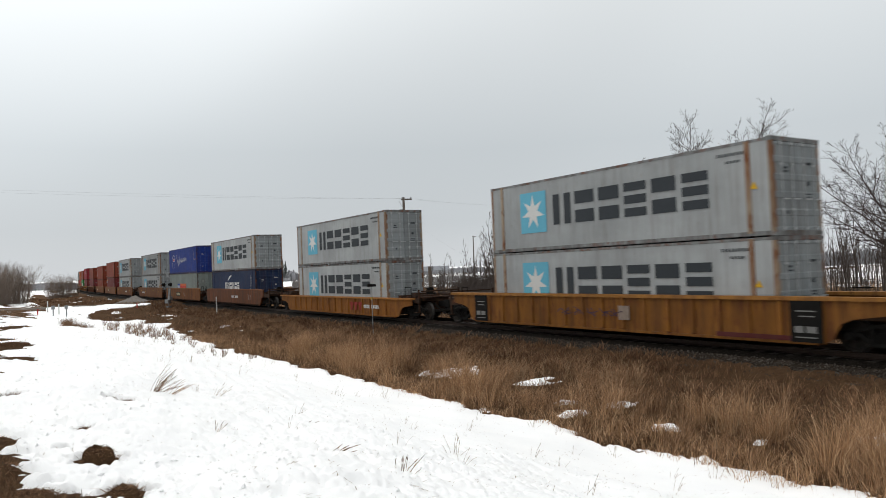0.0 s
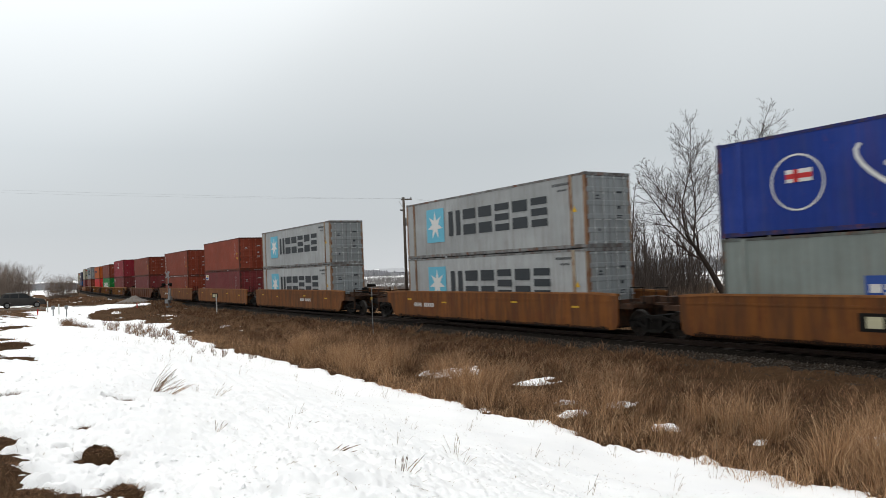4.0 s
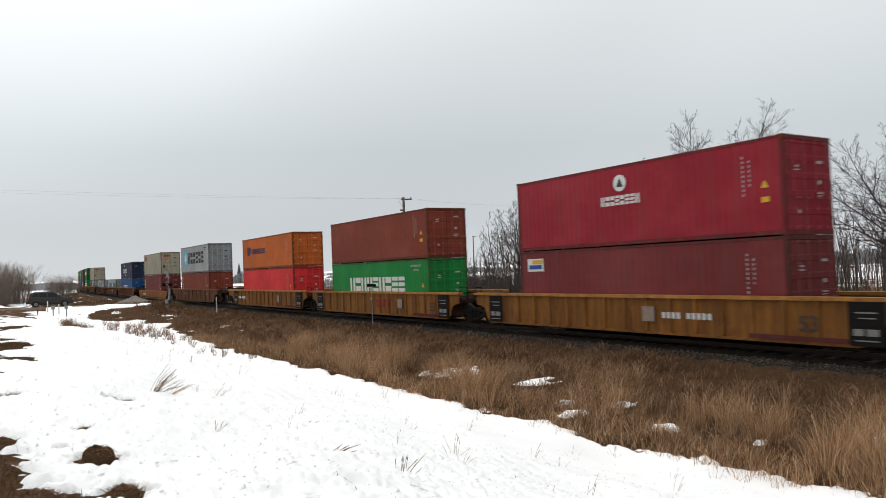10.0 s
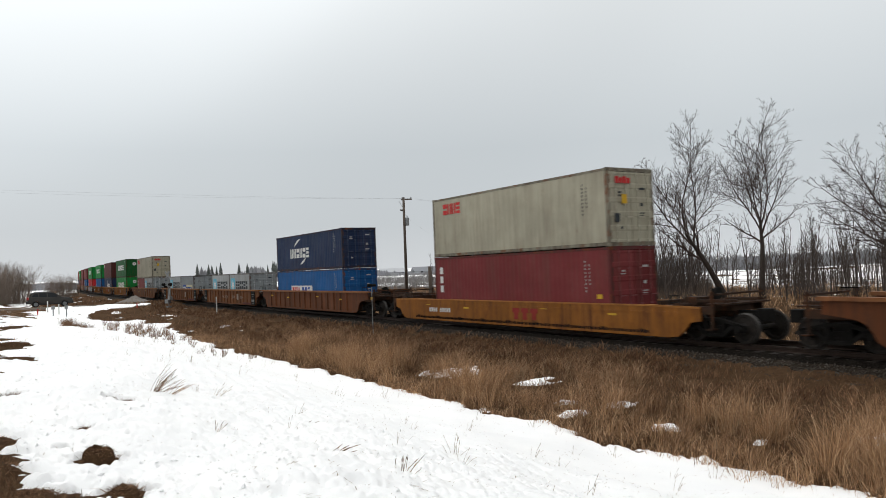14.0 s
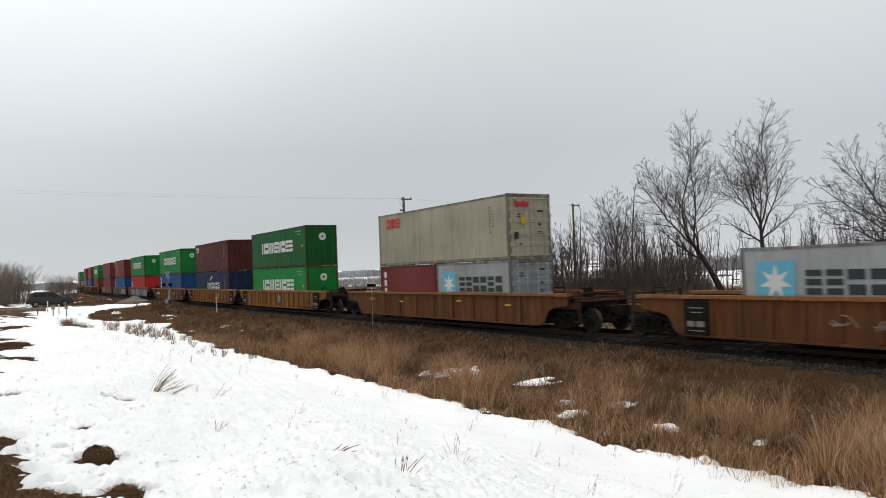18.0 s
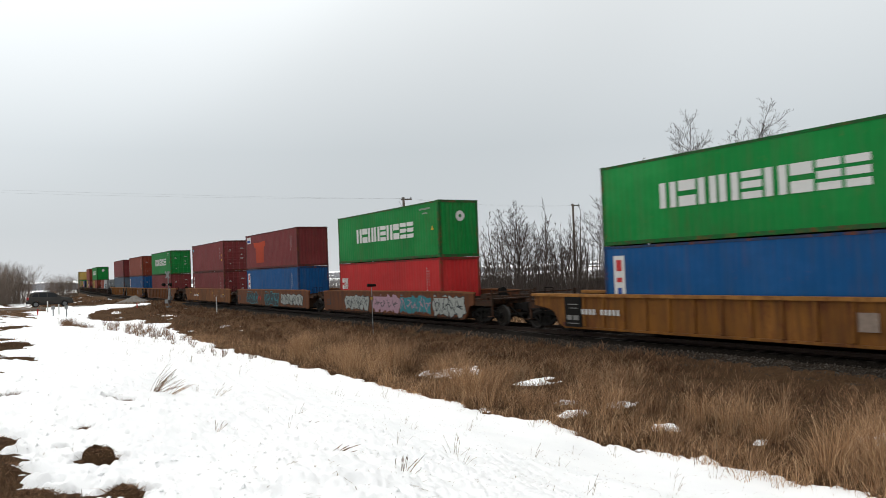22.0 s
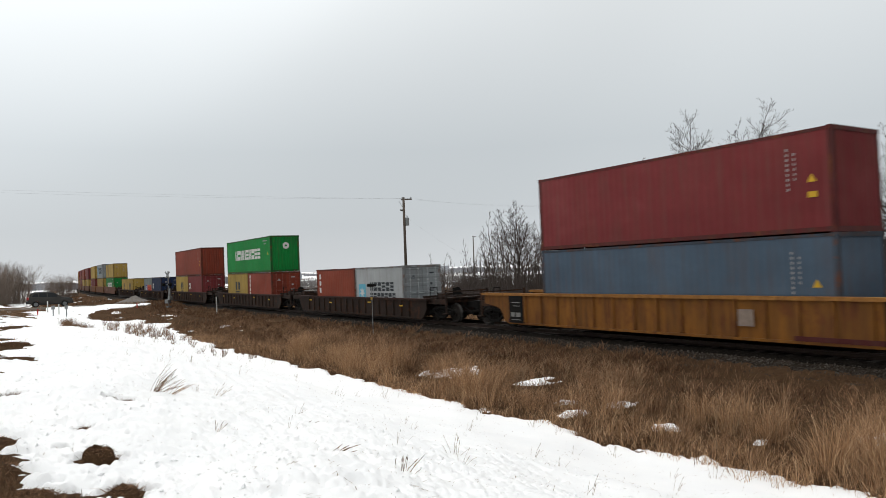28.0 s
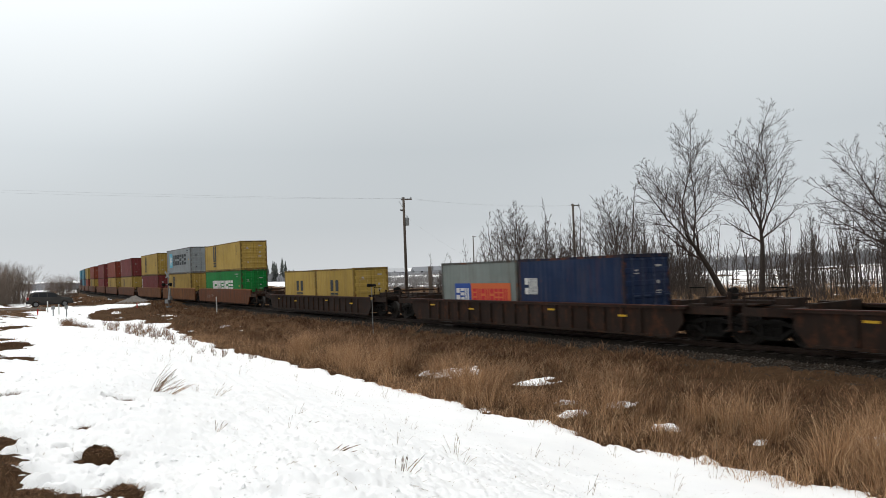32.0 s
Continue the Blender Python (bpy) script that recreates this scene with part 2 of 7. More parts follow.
M_GRASS_RUST = island("dry_rusty_grass", [(0.165, 0.090, 0.048), (0.420, 0.245, 0.132), (0.250, 0.137, 0.072), (0.540, 0.350, 0.205), (0.110, 0.060, 0.034), (0.320, 0.178, 0.092)])
M_STRAW = plain("pale_straw_stems", (0.36, 0.24, 0.14), vary=0.3)
M_WEED = island("dry_weed", [(0.20, 0.13, 0.08), (0.34, 0.25, 0.16), (0.12, 0.08, 0.05)])


def ground_material():
    m, n, l, p = nodes_of("thawed_earth")
    co = n.new("ShaderNodeTexCoord").outputs["Object"]
    a = noise_node(n, l, co, 0.6, 8, 0.7)
    b = noise_node(n, l, co, 9.0, 6, 0.7)
    c = noise_node(n, l, co, 60.0, 3)
    c1 = ramp_node(n, l, a, [(0.3, (0.0650, 0.0375, 0.0206)), (0.5, (0.1072, 0.0610, 0.0329)), (0.7, (0.1576, 0.0938, 0.0505))])
    c2 = mix_node(n, l, 0.55, c1, ramp_node(n, l, b, [(0.3, (0.0390, 0.0235, 0.0133)), (0.55, (0.1251, 0.0713, 0.0371)), (0.75, (0.2194, 0.1351, 0.0741))]))
    l.new(c2, p.inputs["Base Color"])
    p.inputs["Roughness"].default_value = 0.95
    p.inputs["Specular IOR Level"].default_value = 0.03
    h = n.new("ShaderNodeMath")
    h.operation = "ADD"
    l.new(b, h.inputs[0])
    l.new(c, h.inputs[1])
    bump_node(n, l, p, h.outputs[0], 1.0, 0.10)
    return m


def snow_material():
    m, n, l, p = nodes_of("old_snow")
    co = n.new("ShaderNodeTexCoord").outputs["Object"]
    a = noise_node(n, l, co, 0.9, 6, 0.6)
    b = noise_node(n, l, co, 30.0, 5, 0.75)
    d = noise_node(n, l, co, 4.0, 9, 0.8)
    e = noise_node(n, l, co, 16.0, 4, 0.6)
    c1 = ramp_node(n, l, a, [(0.3, (0.90, 0.905, 0.91)), (0.7, (0.96, 0.96, 0.955))])
    c2 = mix_node(n, l, ramp_node(n, l, d, [(0.60, (0, 0, 0)), (0.76, (0.5, 0.5, 0.5))]), c1, (0.60, 0.55, 0.48))
    c3 = mix_node(n, l, ramp_node(n, l, e, [(0.70, (0, 0, 0)), (0.75, (0.75, 0.75, 0.75))]), c2, (0.22, 0.16, 0.11))
    l.new(c3, p.inputs["Base Color"])
    p.inputs["Roughness"].default_value = 0.65
    p.inputs["Specular IOR Level"].default_value = 0.2
    h = n.new("ShaderNodeMath")
    h.operation = "MULTIPLY_ADD"
    h.inputs[1].default_value = 0.4
    l.new(b, h.inputs[0])
    l.new(d, h.inputs[2])
    bump_node(n, l, p, h.outputs[0], 0.55, 0.05)
    return m


def gravel_material(name, dull):
    """Crushed stone; dull darkens it, for the shade under the train."""
    m, n, l, p = nodes_of(name)
    co = n.new("ShaderNodeTexCoord").outputs["Object"]
    v = n.new("ShaderNodeTexVoronoi")
    v.inputs["Scale"].default_value = 16.0
    l.new(co, v.inputs["Vector"])
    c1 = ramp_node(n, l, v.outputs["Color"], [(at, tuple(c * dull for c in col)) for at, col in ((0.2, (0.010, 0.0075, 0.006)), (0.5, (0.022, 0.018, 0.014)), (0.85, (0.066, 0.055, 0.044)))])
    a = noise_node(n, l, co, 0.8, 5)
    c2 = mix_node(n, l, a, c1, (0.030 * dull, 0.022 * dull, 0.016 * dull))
    l.new(c2, p.inputs["Base Color"])
    p.inputs["Roughness"].default_value = 0.9
    p.inputs["Specular IOR Level"].default_value = 0.05
    bump_node(n, l, p, v.outputs["Distance"], 1.0, 0.05)
    return m


M_GROUND, M_SNOW, M_GRAVEL = ground_material(), snow_material(), gravel_material("crushed_ballast", 1.0)
M_BED = gravel_material("shaded_ballast", 0.25)
M_ROAD = plain("frozen_dirt_road", (0.136, 0.108, 0.084), rough=0.9, vary=0.4, scale=1.2, bump=0.6)
M_PILE = plain("grey_gravel_heap", (0.21, 0.19, 0.17), rough=0.95, vary=0.35, scale=5.0, bump=0.8)


# ---- the track: straight beside the camera, then a wide bend away ----
HEAD = radians(-57.62)
AHEAD = np.array([math.cos(HEAD), math.sin(HEAD)])       # the way the train runs
ASIDE = np.array([-math.sin(HEAD), math.cos(HEAD)])      # from the camera square to the track
TRACK_D = 20.46
P_S = np.arange(-140.0, 560.0, 0.5)                      # metres back along the track from the camera's foot point
P_K = np.clip((P_S - 60.0) / 60.0, 0, 1) / 2200.0
P_PH = math.pi + HEAD - np.concatenate([[0], np.cumsum((P_K[1:] + P_K[:-1]) * 0.25)])
P_0 = ASIDE * TRACK_D + AHEAD * 140.0
P_X = P_0[0] + np.concatenate([[0], np.cumsum((np.cos(P_PH[1:]) + np.cos(P_PH[:-1])) * 0.25)])
P_Y = P_0[1] + np.concatenate([[0], np.cumsum((np.sin(P_PH[1:]) + np.sin(P_PH[:-1])) * 0.25)])


def rail_z(s):
    """Height of the rail head: falling gently away from the camera."""
    s = np.clip(s, -20, 560)
    return 0.10 - 0.0035 * np.minimum(s, 50) - 0.0015 * np.maximum(s - 50, 0)


def track_point(s):
    return Vector((float(np.interp(s, P_S, P_X)), float(np.interp(s, P_S, P_Y)), float(rail_z(s))))


def track_pose(s, wheelbase):
    """Pose of a car whose middle is at s: x ahead, y to the far side, z up."""
    f, b = track_point(s - wheelbase / 2), track_point(s + wheelbase / 2)
    x = (f - b).normalized()
    y = Vector((0, 0, 1)).cross(x).normalized()
    z = x.cross(y)
    m = Matrix((x, y, z)).transposed().to_4x4()
    m.translation = (f + b) / 2
    return m


def track_coords(x, y):
    """Way s along the track and distance e from its middle, positive on the camera's side."""
    x, y = np.asarray(x, float), np.asarray(y, float)
    flat_x, flat_y = x.ravel(), y.ravel()
    s = np.empty(flat_x.shape)
    e = np.empty(flat_x.shape)
    px, py, ph, ps = P_X[::6], P_Y[::6], P_PH[::6], P_S[::6]
    for k in range(0, len(flat_x), 20000):
        dx = flat_x[k:k + 20000, None] - px
        dy = flat_y[k:k + 20000, None] - py
        i = np.argmin(dx * dx + dy * dy, axis=1)
        r = np.arange(len(i))
        ux, uy = np.cos(ph[i]), np.sin(ph[i])
        s[k:k + 20000] = ps[i] + dx[r, i] * ux + dy[r, i] * uy
        e[k:k + 20000] = -dx[r, i] * uy + dy[r, i] * ux
    return s.reshape(x.shape), e.reshape(x.shape)


def wave(x, y, size, seed=0):
    """Smooth pseudo-noise from -1 to 1, of about that size in metres."""
    rng = np.random.RandomState(seed)
    out = np.zeros(np.shape(x))
    for _ in range(7):
        a, ph, k = rng.uniform(0, 6.283), rng.uniform(0, 6.283), 6.283 / size * rng.uniform(0.55, 1.7)
        out = out + np.sin((np.cos(a) * x + np.sin(a) * y) * k + ph)
    return out / 3.6


def ease(t):
    t = np.clip(t, 0, 1)
    return t * t * (3 - 2 * t)


def ground_z(x, y):
    s, e = track_coords(x, y)
    top = rail_z(s)
    road = ease(1 - np.abs(s - 91.0) / 9.0)
    bank = 1.12 - 1.05 * ease((s - 14) / 62)
    near = np.where(e < 3.2, -0.28 - 0.44 * ease((e - 1.25) / 1.6), -0.72 - 0.33 * ease((e - 3.2) / 5.4))
    near = near + (bank + 1.05) * ease((e - 9.6) / 10.6)
    near = np.where(e > 20, near - 0.02 * np.clip(e - 22, 0, 100), near)
    far_ = -0.28 - 0.5 * ease((-e - 1.7) / 1.9) - 0.35 * ease((-e - 3.6) / 5.0) + 0.5 * ease((-e - 9) / 14)
    z = np.where(e > 0, near, far_)
    rough = 0.06 * wave(x, y, 3.1, 3) + 0.10 * wave(x, y, 11.0, 4)
    z = z + rough * ease((np.abs(e) - 3.2) / 3.0)
    level = np.where(np.abs(e) < 1.5, -0.02, -0.02 + 0.10 * ease((e - 3) / 12))
    level = np.where(e > 0, level, -0.02 - 0.3 * ease((-e - 3) / 12))
    z = z * (1 - road) + level * road
    far_off = ease((np.hypot(x, y) - 140) / 500)
    return z * (1 - far_off) + (-2.0 + 1.2 * wave(x, y, 260, 8)) * far_off + top * (1 - far_off)


# ---- mesh tools ----
def mesh_of(name, verts, faces, smooth=False):
    me = bpy.data.meshes.new(name)
    me.from_pydata([tuple(map(float, v)) for v in verts], [], [tuple(map(int, f)) for f in faces])
    me.update()
    if smooth:
        me.polygons.foreach_set("use_smooth", [True] * len(me.polygons))
    return me


def grid_mesh(name, X, Y, Z, smooth=True, wrap=False):
    r, c = X.shape
    idx = np.arange(r * c).reshape(r, c)
    if wrap:
        idx = np.concatenate([idx, idx[:, :1]], 1)
    q = np.stack([idx[:-1, :-1], idx[:-1, 1:], idx[1:, 1:], idx[1:, :-1]], -1).reshape(-1, 4)
    return fast_mesh(name, np.stack([X, Y, Z], -1).reshape(-1, 3), q, smooth)


def fast_mesh(name, v, f, smooth=False):
    """A mesh from arrays: v (n, 3), f (m, k)."""
    me = bpy.data.meshes.new(name)
    v, f = np.ascontiguousarray(v, np.float32), np.ascontiguousarray(f, np.int32)
    m, k = f.shape
    me.vertices.add(len(v))
    me.vertices.foreach_set("co", v.ravel())
    me.loops.add(m * k)
    me.loops.foreach_set("vertex_index", f.ravel())
    me.polygons.add(m)
    me.polygons.foreach_set("loop_start", np.arange(m, dtype=np.int32) * k)
    me.polygons.foreach_set("loop_total", np.full(m, k, np.int32))
    me.polygons.foreach_set("use_smooth", np.full(m, smooth))
    me.update(calc_edges=True)
    me.validate()
    return me


class Build:
    """Collects boxes, prisms and tubes into one mesh."""

    def __init__(self):
        self.v, self.f = [], []

    def add(self, verts, faces):
        k = len(self.v)
        self.v += [tuple(v) for v in verts]
        self.f += [tuple(i + k for i in f) for f in faces]
        return self

    def box(self, x0, x1, y0, y1, z0, z1, c=0.0):
        """A box, with its edges along z chamfered by c."""
        if c <= 0:
            ring = [(x0, y0), (x1, y0), (x1, y1), (x0, y1)]
        else:
            ring = [(x0 + c, y0), (x1 - c, y0), (x1, y0 + c), (x1, y1 - c), (x1 - c, y1), (x0 + c, y1), (x0, y1 - c), (x0, y0 + c)]
        return self.prism(ring, z0, z1)

    def prism(self, ring, z0, z1):
        k = len(ring)
        v = [(x, y, z0) for x, y in ring] + [(x, y, z1) for x, y in ring]
        f = [tuple(range(k))[::-1], tuple(range(k, 2 * k))] + [(i, (i + 1) % k, k + (i + 1) % k, k + i) for i in range(k)]
        return self.add(v, f)

    def side(self, ring, y0, y1):
        """An outline in x and z, drawn out along y."""
        k = len(ring)
        v = [(x, y0, z) for x, z in ring] + [(x, y1, z) for x, z in ring]
        f = [tuple(range(k)), tuple(range(k, 2 * k))[::-1]] + [(i, k + i, k + (i + 1) % k, (i + 1) % k) for i in range(k)]
        return self.add(v, f)

    def cyl(self, a, b, r0, r1=None, n=10):
        a, b = Vector(a), Vector(b)
        r1 = r0 if r1 is None else r1
        d = (b - a).normalized()
        u = d.orthogonal().normalized()
        w = d.cross(u)
        v = [a + (u * math.cos(t) + w * math.sin(t)) * r0 for t in (6.28318 * i / n for i in range(n))]
        v += [b + (u * math.cos(t) + w * math.sin(t)) * r1 for t in (6.28318 * i / n for i in range(n))]
        f = [tuple(range(n))[::-1], tuple(range(n, 2 * n))] + [(i, (i + 1) % n, n + (i + 1) % n, n + i) for i in range(n)]
        return self.add(v, f)

    def lathe(self, prof, centre, n=20):
        """A ring of (radius, y) turned about the y axis."""
        v, f = [], []
        k = len(prof)
        for i in range(n):
            t = 6.28318 * i / n
            for r, y in prof:
                v.append((centre[0] + r * math.cos(t), centre[1] + y, centre[2] + r * math.sin(t)))
        for i in range(n):
            for j in range(k - 1):
                a, b = i * k + j, (i + 1) % n * k + j
                f.append((a, a + 1, b + 1, b))
        return self.add(v, f)

    def mesh(self, name, smooth=False):
        me = mesh_of(name, self.v, self.f, smooth)
        return me


def thing(name, loc=None):
    ob = new(name)
    ob.empty_display_size = 0.5
    if loc is not None:
        ob.matrix_basis = loc
    return ob


def part(name, build, material, parent, label="", smooth=False):
    me = build if isinstance(build, bpy.types.Mesh) else build.mesh(name, smooth)
    ob = new(name, me)
    if not me.materials:
        me.materials.append(None)
    ob.material_slots[0].link = "OBJECT"
    ob.material_slots[0].material = material
    ob.parent = parent
    return tagged(ob, label)


# ---- ground, snow, road ----
def polar(a0, a1, na, radii):
    a = np.radians(np.linspace(a0, a1, na))
    R, A = np.meshgrid(radii, a, indexing="ij")
    return R * np.sin(A), R * np.cos(A)


gx, gy = polar(0, 360 - 360 / 288, 288, np.concatenate([[0.006, 0.3], np.geomspace(1.0, 180, 190), np.geomspace(190, 4200, 40)]))
gy = gy - 0.03
ground = new("ground", grid_mesh("ground", gx, gy, ground_z(gx, gy), wrap=True))
ground.data.materials.append(M_GROUND)
tagged(ground, "brown thawed earth with matted dead grass", "ground", kind="structure")

# bare patches in the snow beside the camera: place and radius
BARE = [(-3.2, 6.62, 0.19), (-4.62, 7.02, 0.36), (-4.12, 6.35, 0.34), (-3.72, 5.75, 0.32), (-3.28, 5.40, 0.24), (-2.85, 5.36, 0.20), (-2.52, 5.62, 0.17), (-4.03, 8.02, 0.10), (-4.42, 10.0, 0.12),
        (-4.65, 10.05, 0.09), (-5.9, 9.75, 0.18), (-11.6, 19.3, 0.50), (-9.6, 16.2, 0.38), (-3.72, 6.98, 0.06), (-25.6, 50.0, 0.9), (-19.4, 38.4, 0.5), (-22.0, 43.0, 0.6), (-20.6, 34.6, 0.9), (-13.6, 22.0, 0.5),
        (-41.8, 68.1, 2.0), (-38.5, 66.0, 1.2)]
# mounds of snow left among the grass: place and radius
DRIFT = [(-0.05, 26.2, 0.9), (0.6, 25.4, 0.6), (2.73, 22.4, 0.62), (4.5, 18.7, 0.30), (4.8, 16.15, 0.34), (8.03, 13.7, 0.42), (3.05, 19.1, 0.34), (3.0, 17.6, 0.36), (4.1, 18.4, 0.2), (6.2, 14.6, 0.16)]


def snow_depth(x, y):
    s, e = track_coords(x, y)
    edge = np.interp(s, [5, 8, 9, 11, 20, 37, 43, 50, 60, 64, 66, 71, 75, 79, 84, 87, 88.4, 93, 96], [8.6, 8.7, 9.1, 9.5, 9.4, 9.7, 9.6, 9.0, 8.3, 7.3, 8.9, 8.1, 11.3, 11.8, 11.0, 9.4, 4.2, 4.2, 15.0])
    edge = edge + (0.26 * wave(x, y, 4.5, 11) + 0.20 * wave(x, y, 1.3, 12)) * ease((s - 4) / 8) + 0.16 * wave(x, y, 0.8, 14) + 0.08 * wave(x, y, 0.33, 24)
    d = 0.105 * ease((e - edge) / 0.4) - 0.045
    rough = 0.012 * wave(x, y, 2.3, 13)
    trodden = ease((e - 13.0 + 1.2 * wave(x, y, 3.0, 28)) / 2.5) * ease((60 - s) / 20)
    rough = rough + trodden * (0.024 * wave(x, y, 0.42, 29) + 0.020 * np.abs(wave(x, y, 0.24, 30)) - 0.045 * np.clip(wave(x, y, 0.55, 32) - 0.35, 0, 1))
    for px, py, r in BARE:
        q = np.hypot(x - px, (y - py) * 0.9) / r
        q = q + 0.30 * wave(x, y, r * 0.9, 15) + 0.14 * wave(x, y, r * 0.35, 16)
        d = np.minimum(d, -0.035 + 0.095 * ease((q - 0.7) / 0.9))
    for px, py, r in DRIFT:
        q = np.hypot((x - px) * 0.75, y - py) / (r * 0.98) + 0.30 * wave(x, y, r, 17)
        d = np.maximum(d, -0.05 + 0.13 * ease(1.25 - q))
    road = np.abs(s - 92.4) < 2.6 + 0.5 * wave(x, y, 6, 18)
    d = np.where(road & (e > -12), -0.06 + 0.07 * (wave(x, y, 5, 19) > 0.55), d)
    lane = ease((e - 19.9 - 0.7 * wave(x, y, 6.5, 20) + 0.02 * np.clip(s, 0, 60) + 2.8 * ease((s - 58) / 16)) / 0.8) * ease((26.0 - e) / 1.0) * ease((s - 14) / 4) * ease((97 - s) / 3)
    d = d - lane * (0.066 + 0.07 * wave(x, y, 3.5, 20) + 0.035 * ease((s - 60) / 20))
    d = np.where(e < 3.0, -0.06, d)
    field = 0.05 + 0.16 * wave(x, y, 26, 21) + 0.08 * wave(x, y, 7, 22)
    d = np.where(e < -46, np.clip(field + 0.03, -0.08, 0.1) * ease((-e - 46 - 3 * wave(x, y, 9, 26)) / 6) - 0.05 * ease((50 + e) / 4), d)
    yard = (s > 85) & (s < 122) & (e > 15.0) & (e < 60)
    d = np.where(yard, np.minimum(d, -0.025 + 0.05 * wave(x, y, 6, 27)), d)
    patchy = 0.06 + 0.12 * wave(x, y, 30, 23)
    d = np.where((s > 122) & (e > 14), np.clip(patchy, -0.08, 0.1), d)
    far_off = ease((np.hypot(x, y) - 190) / 120)
    d = d * (1 - far_off) + far_off * np.clip(0.06 + 0.10 * wave(x, y, 160, 25), -0.06, 0.12) * (1 + far_off * np.hypot(x, y) / 400)
    return d + rough * ease(d / 0.05)


sa = np.radians(np.concatenate([np.linspace(-35, 35, 560), np.linspace(36.5, 323.5, 96)]))
SR, SA = np.meshgrid(np.concatenate([[0.006], np.geomspace(0.3, 3.1, 9), np.geomspace(3.2, 40, 430), np.geomspace(40.4, 150, 200), np.geomspace(153, 3800, 100)]), sa, indexing="ij")
sx, sy = SR * np.sin(SA), SR * np.cos(SA) - 0.03
snow = new("snow_cover", grid_mesh("snow_cover", sx, sy, ground_z(sx, sy) + snow_depth(sx, sy), wrap=True))
snow.data.materials.append(M_SNOW)
tagged(snow, "old white snow cover with thawed bare patches", "snow", kind="structure")


def ribbon(s0, s1, n, prof, wob=0.0, seed=0):
    """A band along the track from a profile of (distance to the camera's side, height)."""
    s = np.linspace(s0, s1, n)
    px, py, ph = np.interp(s, P_S, P_X), np.interp(s, P_S, P_Y), np.interp(s, P_S, P_PH)
    e = np.array([p[0] for p in prof])
    z = np.array([p[1] for p in prof])
    X = px[:, None] - np.sin(ph)[:, None] * e
    Y = py[:, None] + np.cos(ph)[:, None] * e
    Z = rail_z(s)[:, None] + z
    return X, Y, Z + wob * wave(X, Y, 0.5, seed)


# bed between the rails: the passing train's shade is put into its near-black colour
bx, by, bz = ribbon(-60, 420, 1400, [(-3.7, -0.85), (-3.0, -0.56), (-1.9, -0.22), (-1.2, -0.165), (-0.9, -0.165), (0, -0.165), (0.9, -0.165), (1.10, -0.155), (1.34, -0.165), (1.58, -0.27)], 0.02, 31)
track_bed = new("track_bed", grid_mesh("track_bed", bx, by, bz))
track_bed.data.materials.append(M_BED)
tagged(track_bed, "stone bed between the rails, train's shade in its black", "ballast", kind="structure")
bx, by, bz = ribbon(-60, 420, 1400, [(1.58, -0.27), (1.72, -0.36), (1.9, -0.46), (2.1, -0.58), (2.4, -0.78), (2.7, -1.0)], 0.02, 31)
ballast = new("ballast", grid_mesh("ballast", bx, by, bz))
ballast.data.materials.append(M_GRAVEL)
tagged(ballast, "grey crushed stone shoulder beside the rails", "ballast", kind="structure")


def ballast_stones(n):
    """Loose crushed stones along the near shoulder."""
    r = np.random.RandomState(33)
    s_ = -4 + 46 * r.rand(n) ** 1.3
    e_ = 1.56 + 0.78 * r.rand(n)
    px, py, ph = np.interp(s_, P_S, P_X), np.interp(s_, P_S, P_Y), np.interp(s_, P_S, P_PH)
    z = rail_z(s_) + np.interp(e_, [1.58, 1.72, 1.9, 2.1, 2.4], [-0.27, -0.36, -0.46, -0.57, -0.63]) + 0.012
    mid = np.stack([px - np.sin(ph) * e_, py + np.cos(ph) * e_, z], 1)
    base = np.array([(1, 0, 0), (0, 1, 0), (-1, 0, 0), (0, -1, 0), (0, 0, 0.8), (0, 0, -0.8)], float)
    v = mid[:, None, :] + (base[None] * r.uniform(0.6, 1.3, (n, 6, 1)) + r.normal(0, 0.2, (n, 6, 3))) * r.uniform(0.014, 0.040, (n, 1, 1))
    f = np.array([(0, 1, 4), (1, 2, 4), (2, 3, 4), (3, 0, 4), (1, 0, 5), (2, 1, 5), (3, 2, 5), (0, 3, 5)])
    ob = new("ballast_stones", fast_mesh("ballast_stones", v.reshape(-1, 3), (np.arange(n)[:, None, None] * 6 + f[None]).reshape(-1, 3)))
    ob.data.materials.append(island("crushed_stone", [(0.026, 0.021, 0.017), (0.060, 0.051, 0.042), (0.038, 0.032, 0.026), (0.10, 0.088, 0.075), (0.032, 0.025, 0.020)]))
    return tagged(ob, "loose grey crushed stones on the shoulder", "stones", kind="stuff")


ballast_stones(9000)


def rail(e):
    prof = [(-0.075, -0.17), (-0.075, -0.155), (-0.012, -0.13), (-0.012, -0.04), (-0.036, -0.03), (-0.036, -0.003), (-0.028, 0.0),
            (0.028, 0.0), (0.036, -0.003), (0.036, -0.03), (0.012, -0.04), (0.012, -0.13), (0.075, -0.155), (0.075, -0.17)]
    X, Y, Z = ribbon(-60, 420, 500, [(e + a, b) for a, b in prof])
    ob = new("rail", grid_mesh("rail", X, Y, Z, smooth=False))
    ob.data.materials.append(M_RAIL)
    return tagged(ob, "rusty steel running rail on wooden ties", "rail", "rails of the track", "structure")


